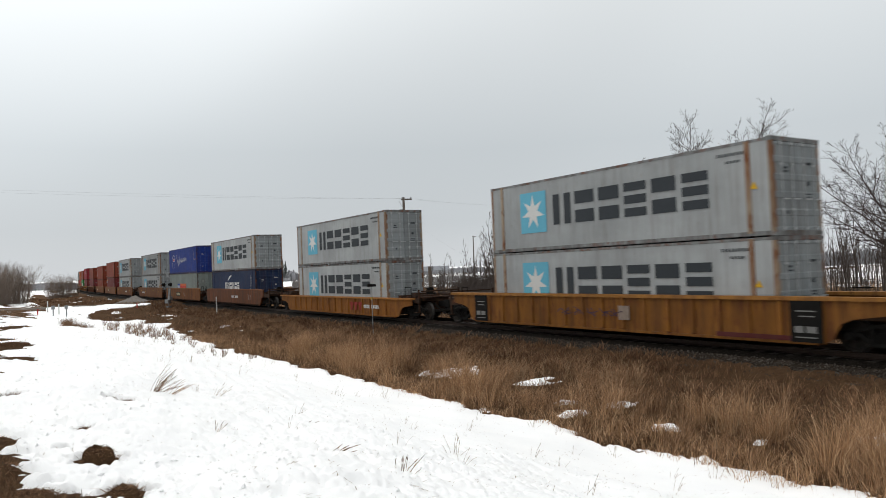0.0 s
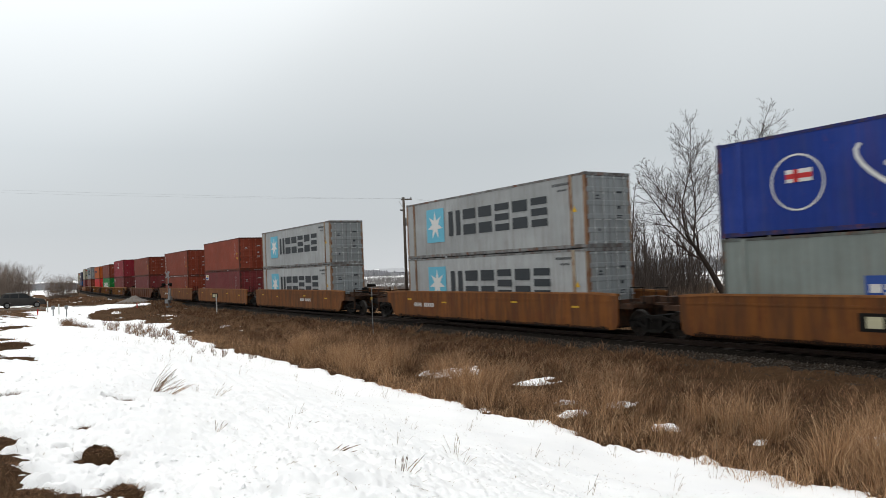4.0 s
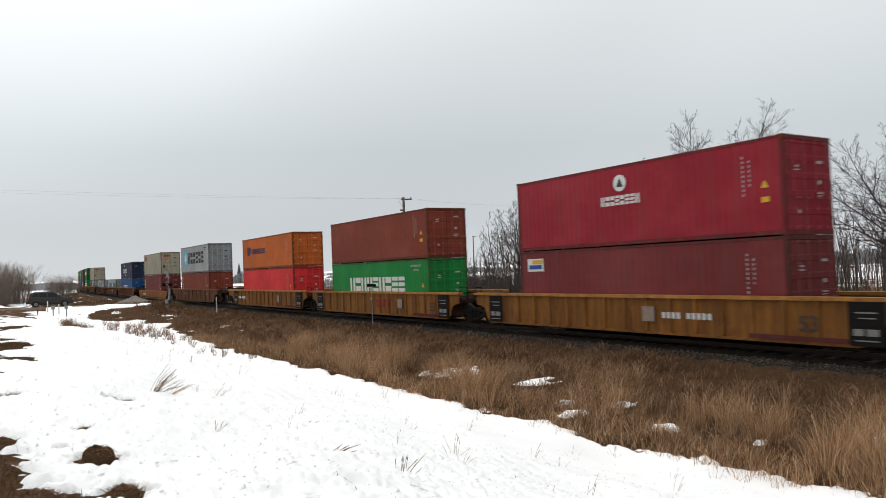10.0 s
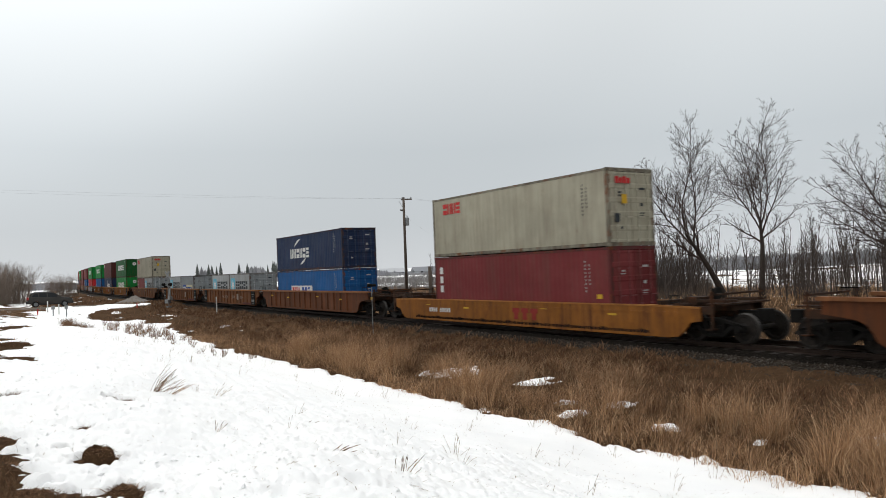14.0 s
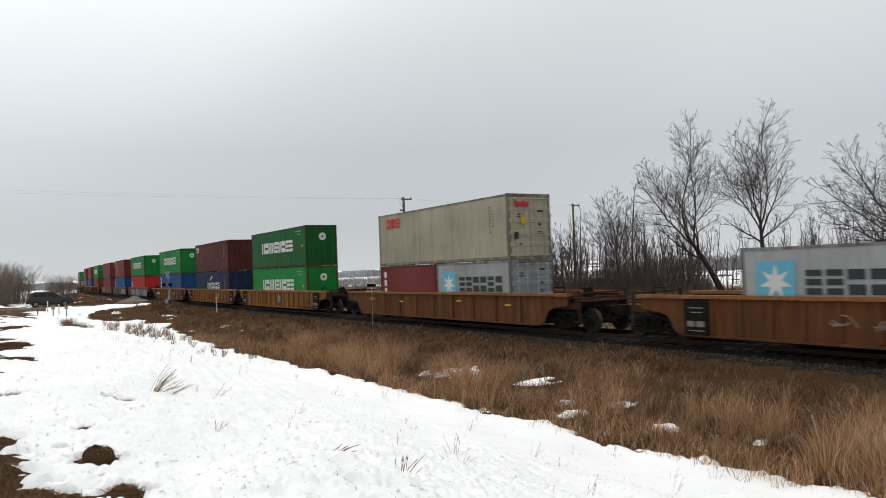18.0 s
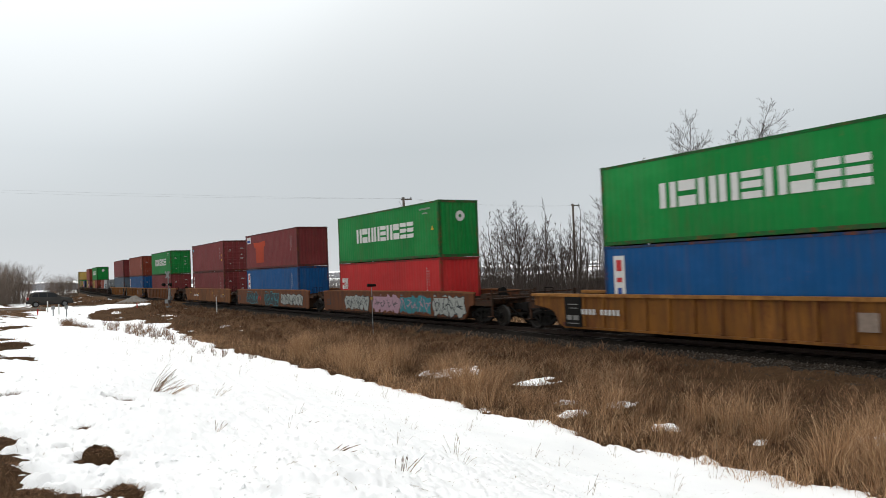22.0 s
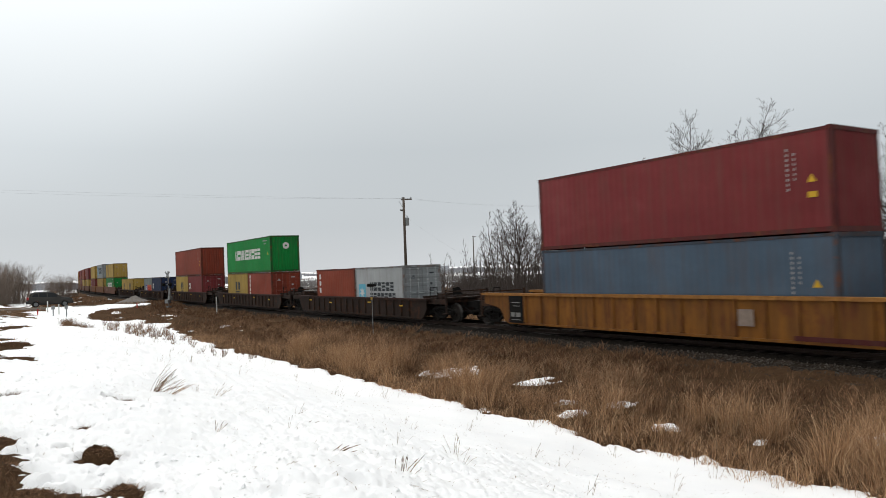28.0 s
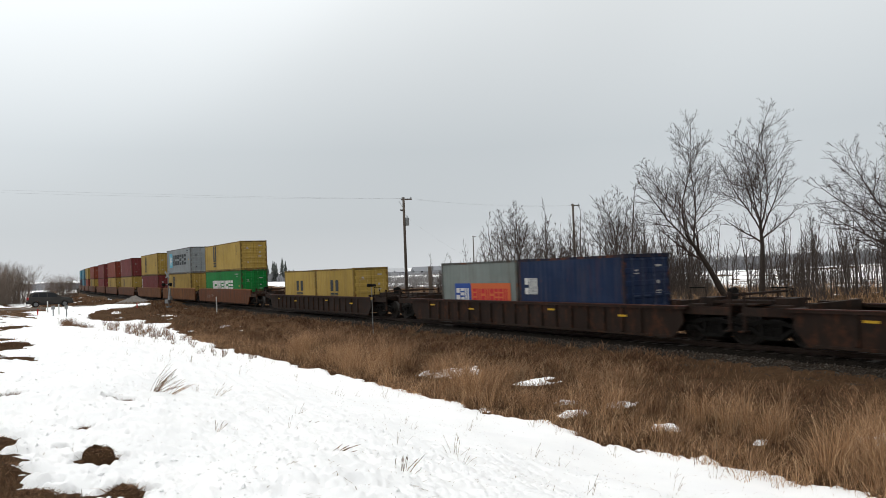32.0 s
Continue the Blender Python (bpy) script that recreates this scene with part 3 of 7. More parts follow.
rail(-0.7535)
rail(0.7535)
tie_bed = thing("tie_row")
tagged(tie_bed, "row of dark wooden railway ties", "ties", kind="structure")
TIE = Build().box(-0.115, 0.115, -1.3, 1.3, -0.30, -0.155, 0.01).mesh("tie")
for i in range(150):
    s = -6 + 0.55 * i
    ob = part("tie", TIE, M_TIE, tie_bed)
    ob.matrix_basis = track_pose(s, 1.0)

# the crossing road, laid over the rise
rs, rt = np.meshgrid(np.linspace(-3.3, 3.3, 24), np.linspace(3.2, 62, 160), indexing="ij")
road_mid = 91.0
c0 = track_point(road_mid)
ph0 = float(np.interp(road_mid, P_S, P_PH))
rx = c0.x - math.sin(ph0) * rt + math.cos(ph0) * rs
ry = c0.y + math.cos(ph0) * rt + math.sin(ph0) * rs
road = new("road", grid_mesh("road", rx, ry, ground_z(rx, ry) + 0.03 - 0.05 * np.abs(rs / 3.3) ** 4))
road.data.materials.append(M_ROAD)
tagged(road, "frozen dirt road leading to the crossing", "road", kind="structure")


# ---- well cars ----
def both_ends(front, rear):
    """A sill's outline from the ring of each end, lower edge outward and up."""
    return front + [(-x, z) for x, z in rear[::-1]]


def well_sill(kind, side, front_long, rear_long, stretch=1.0):
    """One long side of a well car: a deep plate whose ends rise over the trucks."""
    b = Build()
    y = 1.42 * side
    t = 0.05 * side
    if kind == "dark":
        ring = [(-8.35, 0.15), (8.35, 0.15), (8.75, 0.62), (8.75, 1.06), (-8.75, 1.06), (-8.75, 0.62)]
        b.side(ring, *sorted((y, y - t)))
        b.box(-8.9, 8.9, *sorted((y + 0.06 * side, y - 0.16 * side)), 1.06, 1.14)
        b.box(-8.35, 8.35, *sorted((y + 0.03 * side, y - 0.10 * side)), 0.11, 0.19)
    elif kind == "ribbed":
        long_end = [(8.25, 0.23), (8.48, 0.36), (8.60, 0.60), (8.74, 0.80), (9.02, 0.92), (9.9, 1.04), (9.9, 1.42)]
        short_end = [(8.12, 0.23), (8.30, 0.36), (8.40, 0.60), (8.50, 0.80), (8.72, 0.92), (9.1, 0.98), (9.1, 1.42)]
        b.side(both_ends(long_end if front_long else short_end, long_end if rear_long else short_end), *sorted((y, y - t)))
        b.box(-8.1, 8.1, *sorted((y + 0.05 * side, y - 0.12 * side)), 0.20, 0.28)
    else:
        y = 1.36 * side
        long_end = [(7.9, 0.20), (8.30, 0.26), (8.52, 0.50), (8.72, 0.86), (9.1, 0.94), (9.1, 1.46), (7.0, 1.52)]
        short_end = [(7.9, 0.20), (8.24, 0.25), (8.36, 0.42), (8.40, 0.80), (8.40, 1.46), (7.0, 1.52)]
        ring = both_ends(long_end if front_long else short_end, long_end if rear_long else short_end)
        b.side([(x * stretch, z) for x, z in ring], *sorted((y, y - 0.09 * side)))
        b.side([(-8.3 * stretch, 1.22), (8.3 * stretch, 1.22), (8.3 * stretch, 1.29), (-8.3 * stretch, 1.29)], *sorted((y + 0.012 * side, y)))
    return b


def lowered(b, kind):
    """The same side on a car with shallow walls."""
    z0, z1, top = 0.22, 1.55, (1.20 if kind == "ribbed" else 1.16)
    b.v = [(x, y, 0.12 + (z - z0) * (top - 0.12) / (z1 - z0)) for x, y, z in b.v]
    return b


def top_chord(kind, side, front_long, rear_long, stretch=1.0):
    """The flange along the top of a sill."""
    b = Build()
    if kind == "ribbed":
        y = 1.42 * side
        b.box(-10.0 if rear_long else -9.2, 10.0 if front_long else 9.2, *sorted((y + 0.10 * side, y - 0.18 * side)), 1.405, 1.51)
    else:
        y = 1.36 * side
        b.box(-7.0 * stretch, 7.0 * stretch, *sorted((y + 0.015 * side, y - 0.12 * side)), 1.50, 1.56)
        for k, far in ((1, 9.1 if front_long else 8.4), (-1, 9.1 if rear_long else 8.4)):
            ring = [(k * 7.0 * stretch, 1.50), (k * far * stretch, 1.44), (k * far * stretch, 1.52), (k * 7.0 * stretch, 1.58)]
            b.side(ring if k > 0 else ring[::-1], *sorted((y + 0.015 * side, y - 0.14 * side)))
    return b


MESHES = {}


def shared(key, make):
    if key not in MESHES:
        made = make()
        MESHES[key] = made if isinstance(made, bpy.types.Mesh) else made.mesh(key[0] if isinstance(key, tuple) else key)
    return MESHES[key]


def end_pieces(end, length):
    """What lies over a truck, piece by piece; the first is the platform itself."""
    x0, x1 = 8.3, length
    q = [(x0, -1.30), (x0 + 0.8, -1.30), (x1 - 0.9, -0.72), (x1, -0.5), (x1, 0.5), (x1 - 0.9, 0.72), (x0 + 0.8, 1.30), (x0, 1.30)]
    if end < 0:
        q = [(-x, y) for x, y in q][::-1]
    out = [("end_platform", Build().prism(q, 0.98, 1.16))]

    def add(name, a, c, *rest):
        a, c = sorted((end * a, end * c))
        out.append((name, Build().box(a, c, *rest)))

    add("draft_sill", x0, x1 - 0.1, -0.28, 0.28, 0.55, 0.978)
    add("bulkhead", 8.25, 8.4, -1.30, 1.30, 0.35, 1.30)
    for y in (-1.18, 1.18):
        add("guide", 8.9, 9.5, y - 0.1, y + 0.1, 1.162, 1.24)
    add("equipment_box", 9.05, 9.6, -0.95, -0.2, 1.162, 1.42, 0.03)
    if length > 10:
        for y in (-1.25, 1.25):
            add("side_bracket", 8.6, length - 0.15, y - 0.05, y + 0.05, 0.90, 1.15)
            add("corner_ladder", length - 0.25, length - 0.17, y - 0.04, y + 0.04, 0.45, 1.62)
            add("step", length - 0.30, length - 0.12, y - 0.22, y + 0.22, 0.42, 0.46)
        add("walkway", length - 0.5, length + 0.2, -1.18, 1.18, 1.19, 1.24)
        for y in (-0.9, -0.5, 0.5, 0.9):
            add("walkway_bar", 9.62, length + 0.15, y - 0.06, y + 0.06, 1.26, 1.34)
        add("hand_rail", length - 0.1, length - 0.02, -1.2, 1.2, 1.50, 1.56)
    return out


def truck_frame(side):
    """A cast side frame: arched top member, hanging bottom member, two columns and the boxes over the axle ends."""
    b = Build()
    y0, y1 = sorted((1.0 * side, 1.13 * side))
    b.side([(-1.12, 0.58), (-0.6, 0.70), (-0.3, 0.78), (0.3, 0.78), (0.6, 0.70), (1.12, 0.58), (1.12, 0.50), (0.58, 0.60), (0.3, 0.68), (-0.3, 0.68), (-0.58, 0.60), (-1.12, 0.50)], y0, y1)
    b.side([(-0.72, 0.50), (-0.30, 0.20), (0.30, 0.20), (0.72, 0.50), (0.62, 0.58), (0.26, 0.30), (-0.26, 0.30), (-0.62, 0.58)], y0, y1)
    for x in (-0.30, 0.30):
        b.box(x - 0.05, x + 0.05, y0, y1, 0.28, 0.70)
    for x in (-0.89, 0.89):
        b.side([(x - 0.17, 0.36), (x - 0.19, 0.54), (x - 0.12, 0.62), (x + 0.12, 0.62), (x + 0.19, 0.54), (x + 0.17, 0.36)], y0, y1)
        b.cyl((x, 0.98 * side, 0.46), (x, 1.2 * side, 0.46), 0.10, n=12)
    for x in (-0.15, 0.0, 0.15):
        b.cyl((x, 1.06 * side, 0.30), (x, 1.06 * side, 0.56), 0.06, n=8)
    return b


def wheelset():
    b = Build()
    for k in (-1, 1):
        prof = [(0.05, 0.07 * k), (0.14, 0.10 * k), (0.18, 0.05 * k), (0.36, 0.03 * k), (0.39, 0.068 * k), (0.455, 0.068 * k), (0.46, 0.03 * k), (0.468, -0.03 * k), (0.495, -0.045 * k), (0.49, -0.07 * k), (0.38, -0.06 * k), (0.34, -0.01 * k), (0.16, -0.03 * k), (0.05, -0.08 * k)]
        b.lathe(prof, (0, 0.78 * k, 0), 28)
    b.cyl((0, -1.05, 0), (0, 1.05, 0), 0.085, n=10)
    for k in (-1, 1):
        for i in range(3):
            t = 2.094 * i
            x, z = 0.07 * math.cos(t), 0.07 * math.sin(t)
            b.cyl((x, 1.03 * k, z), (x, 1.10 * k, z), 0.02, n=6)
    return b


WHEELS = []      # (wheelset, the car's place in the train), for the turning


def add_truck(car, x, u):
    t = part("truck", shared("truck_bolster", lambda: Build().box(-0.22, 0.22, -1.0, 1.0, 0.40, 0.78, 0.03).box(-0.85, -0.70, -0.62, 0.62, 0.35, 0.5).box(0.70, 0.85, -0.62, 0.62, 0.35, 0.5)), M_BLACK, car, "black cast steel truck")
    t.matrix_basis = pose(x, 0, 0)
    for k in (-1, 1):
        part("side_frame", shared(("side_frame", k), lambda k=k: truck_frame(k)), M_BLACK, t)
    for wx in (-0.89, 0.89):
        w = part("wheelset", shared("wheelset", wheelset), M_WHEEL, t, "dark steel wheelset with bright treads")
        w.matrix_basis = pose(wx, 0, 0.46)
        WHEELS.append((w, u + 0.0 - x, wx))
    return t


def wheel_material():
    m, n, l, p = nodes_of("wheel_steel")
    co = n.new("ShaderNodeTexCoord").outputs["Object"]
    sep = n.new("ShaderNodeSeparateXYZ")
    l.new(co, sep.inputs[0])
    r2 = n.new("ShaderNodeVectorMath")
    r2.operation = "LENGTH"
    flat = n.new("ShaderNodeCombineXYZ")
    l.new(sep.outputs["X"], flat.inputs[0])
    l.new(sep.outputs["Z"], flat.inputs[2])
    l.new(flat.outputs[0], r2.inputs[0])
    a = noise_node(n, l, co, 7.0, 5)
    rim = ramp_node(n, l, r2.outputs["Value"], [(0.0, (0, 0, 0)), (0.452, (0, 0, 0)), (0.458, (0.4, 0.4, 0.4)), (0.466, (0.9, 0.9, 0.9))])
    c = mix_node(n, l, rim, ramp_node(n, l, a, [(0.3, (0.010, 0.009, 0.008)), (0.7, (0.03, 0.024, 0.02))]), (0.10, 0.095, 0.09))
    l.new(c, p.inputs["Base Color"])
    l.new(rim, p.inputs["Metallic"])
    p.inputs["Roughness"].default_value = 0.7
    p.inputs["Specular IOR Level"].default_value = 0.15
    return m


M_WHEEL = wheel_material()


def digits(text, size):
    """Writing as a flat mesh on the near side, reading from -x to x."""
    cu = bpy.data.curves.new("writing", "FONT")
    cu.body, cu.size, cu.align_x, cu.align_y, cu.extrude = text, size, "CENTER", "CENTER", 0.004
    ob = bpy.data.objects.new("writing", cu)
    scene.collection.objects.link(ob)
    bpy.context.view_layer.update()
    me = bpy.data.meshes.new_from_object(ob.evaluated_get(bpy.context.evaluated_depsgraph_get()))
    bpy.data.objects.remove(ob)
    me.transform(Matrix.Rotation(radians(90), 4, "X"))
    return me


def bars(rows):
    """Plain bars on the near side: x0, x1, z0, z1 each, 5 mm thick, face at y = 0."""
    b = Build()
    for x0, x1, z0, z1 in rows:
        b.box(x0, x1, -0.006, 0.0, z0, z1)
    return b


def well_car(u, kind, colour, label, front=None, rear=None, panels=False, tags=(), fl=10.6, rl=10.6, stretch=1.0, low=False):
    """kind: ribbed, smooth or dark. front, rear: where its trucks sit ahead and behind, if it carries them."""
    car = thing("well_car")
    tagged(car, label, "well car", "well cars of the train")
    mat = PAINT[colour]
    yf = {"ribbed": 1.42, "smooth": 1.36, "dark": 1.42}[kind]
    fit = (lambda b: lowered(b, kind)) if low else (lambda b: b)
    chord = PAINT.get(colour.replace("car", "chord"), mat)
    for k in (-1, 1):
        long_ends = (fl > 10, rl > 10)
        sill = part("side_sill", shared(("side_sill", kind, k, long_ends, stretch, low), lambda k=k: fit(well_sill(kind, k, *long_ends, stretch))), mat, car)
        if kind == "dark":
            part("top_chord", shared(("top_chord", kind, k), lambda k=k: Build().box(-8.9, 8.9, *sorted((1.49 * k, 1.27 * k)), 1.143, 1.17)), chord, sill, "dull red top flange")
        else:
            part("top_chord", shared(("top_chord", kind, k, long_ends, stretch, low), lambda k=k: fit(top_chord(kind, k, *long_ends, stretch))), chord, sill, "lighter scuffed top flange")
        if kind != "smooth" and k < 0:
            z0, z1 = (0.28, 1.405) if kind == "ribbed" else (0.19, 1.06)
            rib = shared(("rib", kind, k, low), lambda k=k: fit(Build().add([(-0.07, 0, z0), (0.07, 0, z0), (0.045, 0.07 * k, z0 + 0.04), (-0.045, 0.07 * k, z0 + 0.04), (-0.07, 0, z1), (0.07, 0, z1), (0.045, 0.07 * k, z1 - 0.02), (-0.045, 0.07 * k, z1 - 0.02)], [(0, 1, 2, 3), (4, 7, 6, 5), (1, 5, 6, 2), (0, 3, 7, 4), (3, 2, 6, 7)])))
            n = 17 if kind == "dark" else (9 if colour in ("car_brown", "car_dull") and min(fl, rl) > 10 else 15)
            for i in range(n):
                r = part("rib", rib, mat, sill)
                r.matrix_basis = pose(-7.0 + 14.0 * i / (n - 1), yf * k, 0)
    floor_z = 0.34 if kind != "dark" else 0.34
    def pan():
        b = Build()
        for i in range(9):
            x = -7.6 + 1.9 * i
            b.box(x - 0.15, x + 0.15, -1.36, 1.36, 0.22, floor_z)
        b.box(-7.9, 7.9, -1.36, -1.1, 0.20, 0.30).box(-7.9, 7.9, 1.1, 1.36, 0.20, 0.30)
        return b
    part("well_floor", shared(("well_floor", kind), pan), M_BLACK, car, "black cross-bearers of the well floor")
    for k, ln in ((1, fl), (-1, rl)):
        end_mat = PAINT["car_end"] if kind != "dark" else PAINT["car_dark"]
        if ("end_pieces", k, ln) not in MESHES:
            MESHES[("end_pieces", k, ln)] = [(nm, bd.mesh(nm)) for nm, bd in end_pieces(k, ln)]
        d = None
        for nm, me in MESHES[("end_pieces", k, ln)]:
            piece = part(nm, me, end_mat, d or car)
            d = d or piece
        if kind != "smooth" or ln < 10:
            part("grab_rail", shared(("grab_rail", k), lambda k=k: Build().cyl((k * 8.95, -1.26, 1.16), (k * 8.95, -1.26, 1.75), 0.02, n=6).cyl((k * 9.5, -1.2, 1.16), (k * 9.5, -1.2, 1.75), 0.02, n=6).cyl((k * 8.95, -1.26, 1.75), (k * 9.5, -1.2, 1.75), 0.02, n=6)), M_BLACK, d, "thin black grab rail")
        else:
            part("grab_rail", shared(("grab_rail_low", k), lambda k=k: Build().cyl((k * 8.8, -1.30, 1.0), (k * 8.8, -1.30, 1.5), 0.02, n=6).cyl((k * 9.1, -1.25, 1.0), (k * 9.1, -1.25, 1.5), 0.02, n=6).cyl((k * 8.8, -1.30, 1.25), (k * 9.1, -1.25, 1.25), 0.02, n=6).cyl((k * 8.8, -1.30, 1.48), (k * 9.1, -1.25, 1.48), 0.02, n=6)), M_BLACK, d, "black ladder rungs")
        if ln > 10:
            part("coupler", shared(("coupler", k), lambda k=k: Build().box(*sorted((k * 10.4, k * 11.55)), -0.12, 0.12, 0.72, 0.98, 0.03).box(*sorted((k * 11.2, k * 11.62)), -0.22, 0.2, 0.66, 1.04, 0.06).cyl((k * 10.6, -0.45, 0.85), (k * 11.4, -0.3, 0.35), 0.04, n=6)), M_BLACK, d, "black knuckle coupler and air hose")
    if fl > 10:
        part("brake_stand", shared("brake_stand", lambda: Build().box(9.7, 9.8, -0.4, 0.0, 1.16, 1.68, 0.02).cyl((9.82, -0.2, 1.5), (9.88, -0.2, 1.5), 0.22, n=14).box(9.3, 9.6, -0.30, 0.30, 1.16, 1.40, 0.04)), M_BLACK, car, "black brake stand with hand wheel")
    if front is not None:
        add_truck(car, front * (1.07 if stretch > 1 else 1.0), u)
    if rear is not None:
        add_truck(car, rear * (1.07 if stretch > 1 else 1.0), u)
    if panels:
        for x in (8.3 if fl > 10 and rl < 10 else 7.8, -7.55):
            pn = part("stencil_panel", shared("stencil_panel", lambda: Build().box(-0.46, 0.46, -0.018, 0.0, 0.26, 1.40)), M_BLACK, car, "black stencil panel with white marks")
            pn.matrix_basis = pose(x, -yf - 0.072, 0)
            w = part("stencil_marks", shared("stencil_marks", lambda: bars([(-0.28, 0.28, 1.10, 1.135), (-0.2, 0.24, 0.96, 0.99), (-0.34, -0.08, 0.52, 0.70), (0.0, 0.3, 0.52, 0.70), (-0.3, 0.3, 0.38, 0.41)])), M_FADEDW, pn, "faded white stencil bars")
            tagged(w, kind="stuff")
            w.matrix_basis = pose(0, -0.018, 0)
        for x0, x1 in ((4.9, 8.1), (-8.1, -7.1)):
            st_ = part("primer_stripe", shared(("primer_stripe", x0), lambda: Build().box(x0, x1, -0.014, 0.0, 0.285, 0.42)), PAINT["dark_maroon"], car, "dull maroon primer stripe")
            st_.matrix_basis = pose(0, -yf - 0.072, 0)
        pw_ = part("pale_patch", shared("pale_patch", lambda: Build().box(-0.26, 0.26, -0.008, 0.0, 0.62, 1.12)), M_SCUFF, car, "faded pale square patch")
        pw_.matrix_basis = pose(1.1 if rear is not None and fl > 10 else 3.4, -yf - 0.072, 0)
    zz = {"ribbed": 0.85, "smooth": 0.86, "dark": 0.62}[kind] - (0.22 if low else 0.0)
    yd = -yf - (0.004 if kind == "smooth" else 0.074)
    for t in tags:
        what, x = t[0], t[1]
        if what == "mark":        # the owner's mark, as plain blocks on a dark plate
            ob = part("mark_plate", shared("mark_plate", lambda: bars([(-1.0, 1.0, -0.24, 0.24)])), M_BLACK, car, "dark plate with pale owner's mark")
            ob.matrix_basis = pose(x, yd, zz)
            w = part("mark_blocks", shared("mark_blocks", lambda: bars([(-0.8 + 0.56 * i, -0.38 + 0.56 * i, -0.15, 0.15) for i in range(3)])), M_CREAM, ob, "cream mark in plain blocks")
            w.matrix_basis = pose(0, -0.007, 0)
        elif what == "number":
            ob = part("number_bars", shared("number_bars", lambda: bars([(-0.9 + 0.2 * i, -0.78 + 0.2 * i, -0.1, 0.1) for i in range(10) if i != 4])), M_WHITE, car, "white car number as plain bars")
            ob.matrix_basis = pose(x, yd, zz)
        elif what == "redmark":
            ob = part("mark_blocks", shared("red_mark", lambda: bars([(-0.85 + 0.60 * i, -0.37 + 0.60 * i, 0.05, 0.24) for i in range(3)] + [(-0.75 + 0.60 * i, -0.47 + 0.60 * i, -0.24, 0.05) for i in range(3)])), M_REDF, car, "faded red owner's mark in plain blocks")
            tagged(ob, kind="stuff")
            ob.matrix_basis = pose(x, yd, zz)
        elif what == "53":
            ob = part("size_mark", shared("size_mark_53", lambda: digits("53", 0.62)), M_DARK, car, "black number 53")
            ob.matrix_basis = pose(x, yd, zz - 0.1)
        elif what == "flecks":
            for i, fx in enumerate((-6.6, -3.2, 2.4, 6.2)):
                ob = part("reflector", shared("reflector", lambda: bars([(-0.2, 0.2, -0.035, 0.035)])), M_YEL, car, "yellow reflective strip")
                ob.matrix_basis = pose(fx, yd, zz + 0.27 - 0.12 * (i % 2))
        elif what == "scrawl":
            spray_paint(car, x, yd, *t[2:])
    return car


def stroke(b, pts, width, y):
    """A flat brush line through points in x and z."""
    v, f = [], []
    for i, (x, z) in enumerate(pts):
        ax, az = pts[max(0, i - 1)]
        bx_, bz_ = pts[min(len(pts) - 1, i + 1)]
        n = max(1e-6, math.hypot(bx_ - ax, bz_ - az))
        ox, oz = -(bz_ - az) / n * width / 2, (bx_ - ax) / n * width / 2
        v += [(x - ox, y, z - oz), (x + ox, y, z + oz)]
    for i in range(len(pts) - 1):
        f.append((2 * i, 2 * i + 2, 2 * i + 3, 2 * i + 1))
    b.add(v, f)


def loop_line(rng, cx, w, h):
    """A sprayed line: a short, uneven, slanted sweep within a field."""
    x0, z0 = cx + rng.uniform(-0.45, 0.1) * w, rng.uniform(-0.45, 0.45) * h
    x1, z1 = x0 + rng.uniform(0.25, 0.6) * w, -z0 * rng.uniform(0.3, 1.2)
    sag = rng.uniform(-0.25, 0.25) * h
    return [(x0 + (x1 - x0) * t, z0 + (z1 - z0) * t + sag * math.sin(3.14159 * t)) for t in (0, 0.2, 0.4, 0.6, 0.8, 1.0)]


def spray_paint(car, x, y, w, h, mat, seed, rim=None, lines=None):
    """Sprayed bubbles side by side, each with a rim and inner strokes; without a fill (mat None) just thin lines."""
    rng = random.Random(seed)
    k = max(2, int(w / 0.62))
    edge, fill, line = Build(), Build(), Build()
    for i in range(k):
        cx = -w / 2 + w * (i + 0.5) / k
        cw = rng.uniform(1.2, 1.7) * w / k
        if mat is not None:
            lob, ph = rng.choice((3, 4, 5)), rng.uniform(0, 6.28)
            ring = []
            for j in range(22):
                t = 6.28318 * j / 22
                c, q = math.cos(t), math.sin(t)
                r = 0.92 + 0.16 * math.sin(lob * t + ph)
                ring.append((math.copysign(abs(c) ** 0.6, c) * r, math.copysign(abs(q) ** 0.6, q) * r))
            dy = 0.0016 * i
            edge.side([(cx + 0.5 * cw * a, 0.5 * h * b_) for a, b_ in ring], -0.004 - dy, 0.0)
            fill.side([(cx + (0.5 * cw - 0.045) * a, (0.5 * h - 0.045) * b_) for a, b_ in ring], -0.005 - dy, 0.0)
        for _ in range(3 if mat is not None else 4):
            stroke(line, loop_line(rng, cx, cw * 0.8, h * 0.8), 0.055 if mat is not None else 0.035, -0.008 - 0.0016 * k - 0.001 * (i % 3))
    if mat is None:
        ob = part("spray_paint", line, lines or M_SCUFF, car, "thin pale sprayed scribble")
        tagged(ob, kind="stuff")
        ob.matrix_basis = pose(x, y, 0.84)
        return
    ob = part("spray_paint", edge, rim or M_DARK, car, "sprayed bubble shapes with outlines")
    ob.matrix_basis = pose(x, y, 0.84)
    tagged(part("sprayed_fill", fill, mat, ob, "sprayed colour fill"), kind="stuff")
    tagged(part("sprayed_strokes", line, lines or M_DARK, ob, "sprayed inner strokes"), kind="stuff")
    tagged(ob, kind="stuff")


# ---- containers: a steel box with folded walls, frame, doors at one end ----
HC, STD = 2.896, 2.591


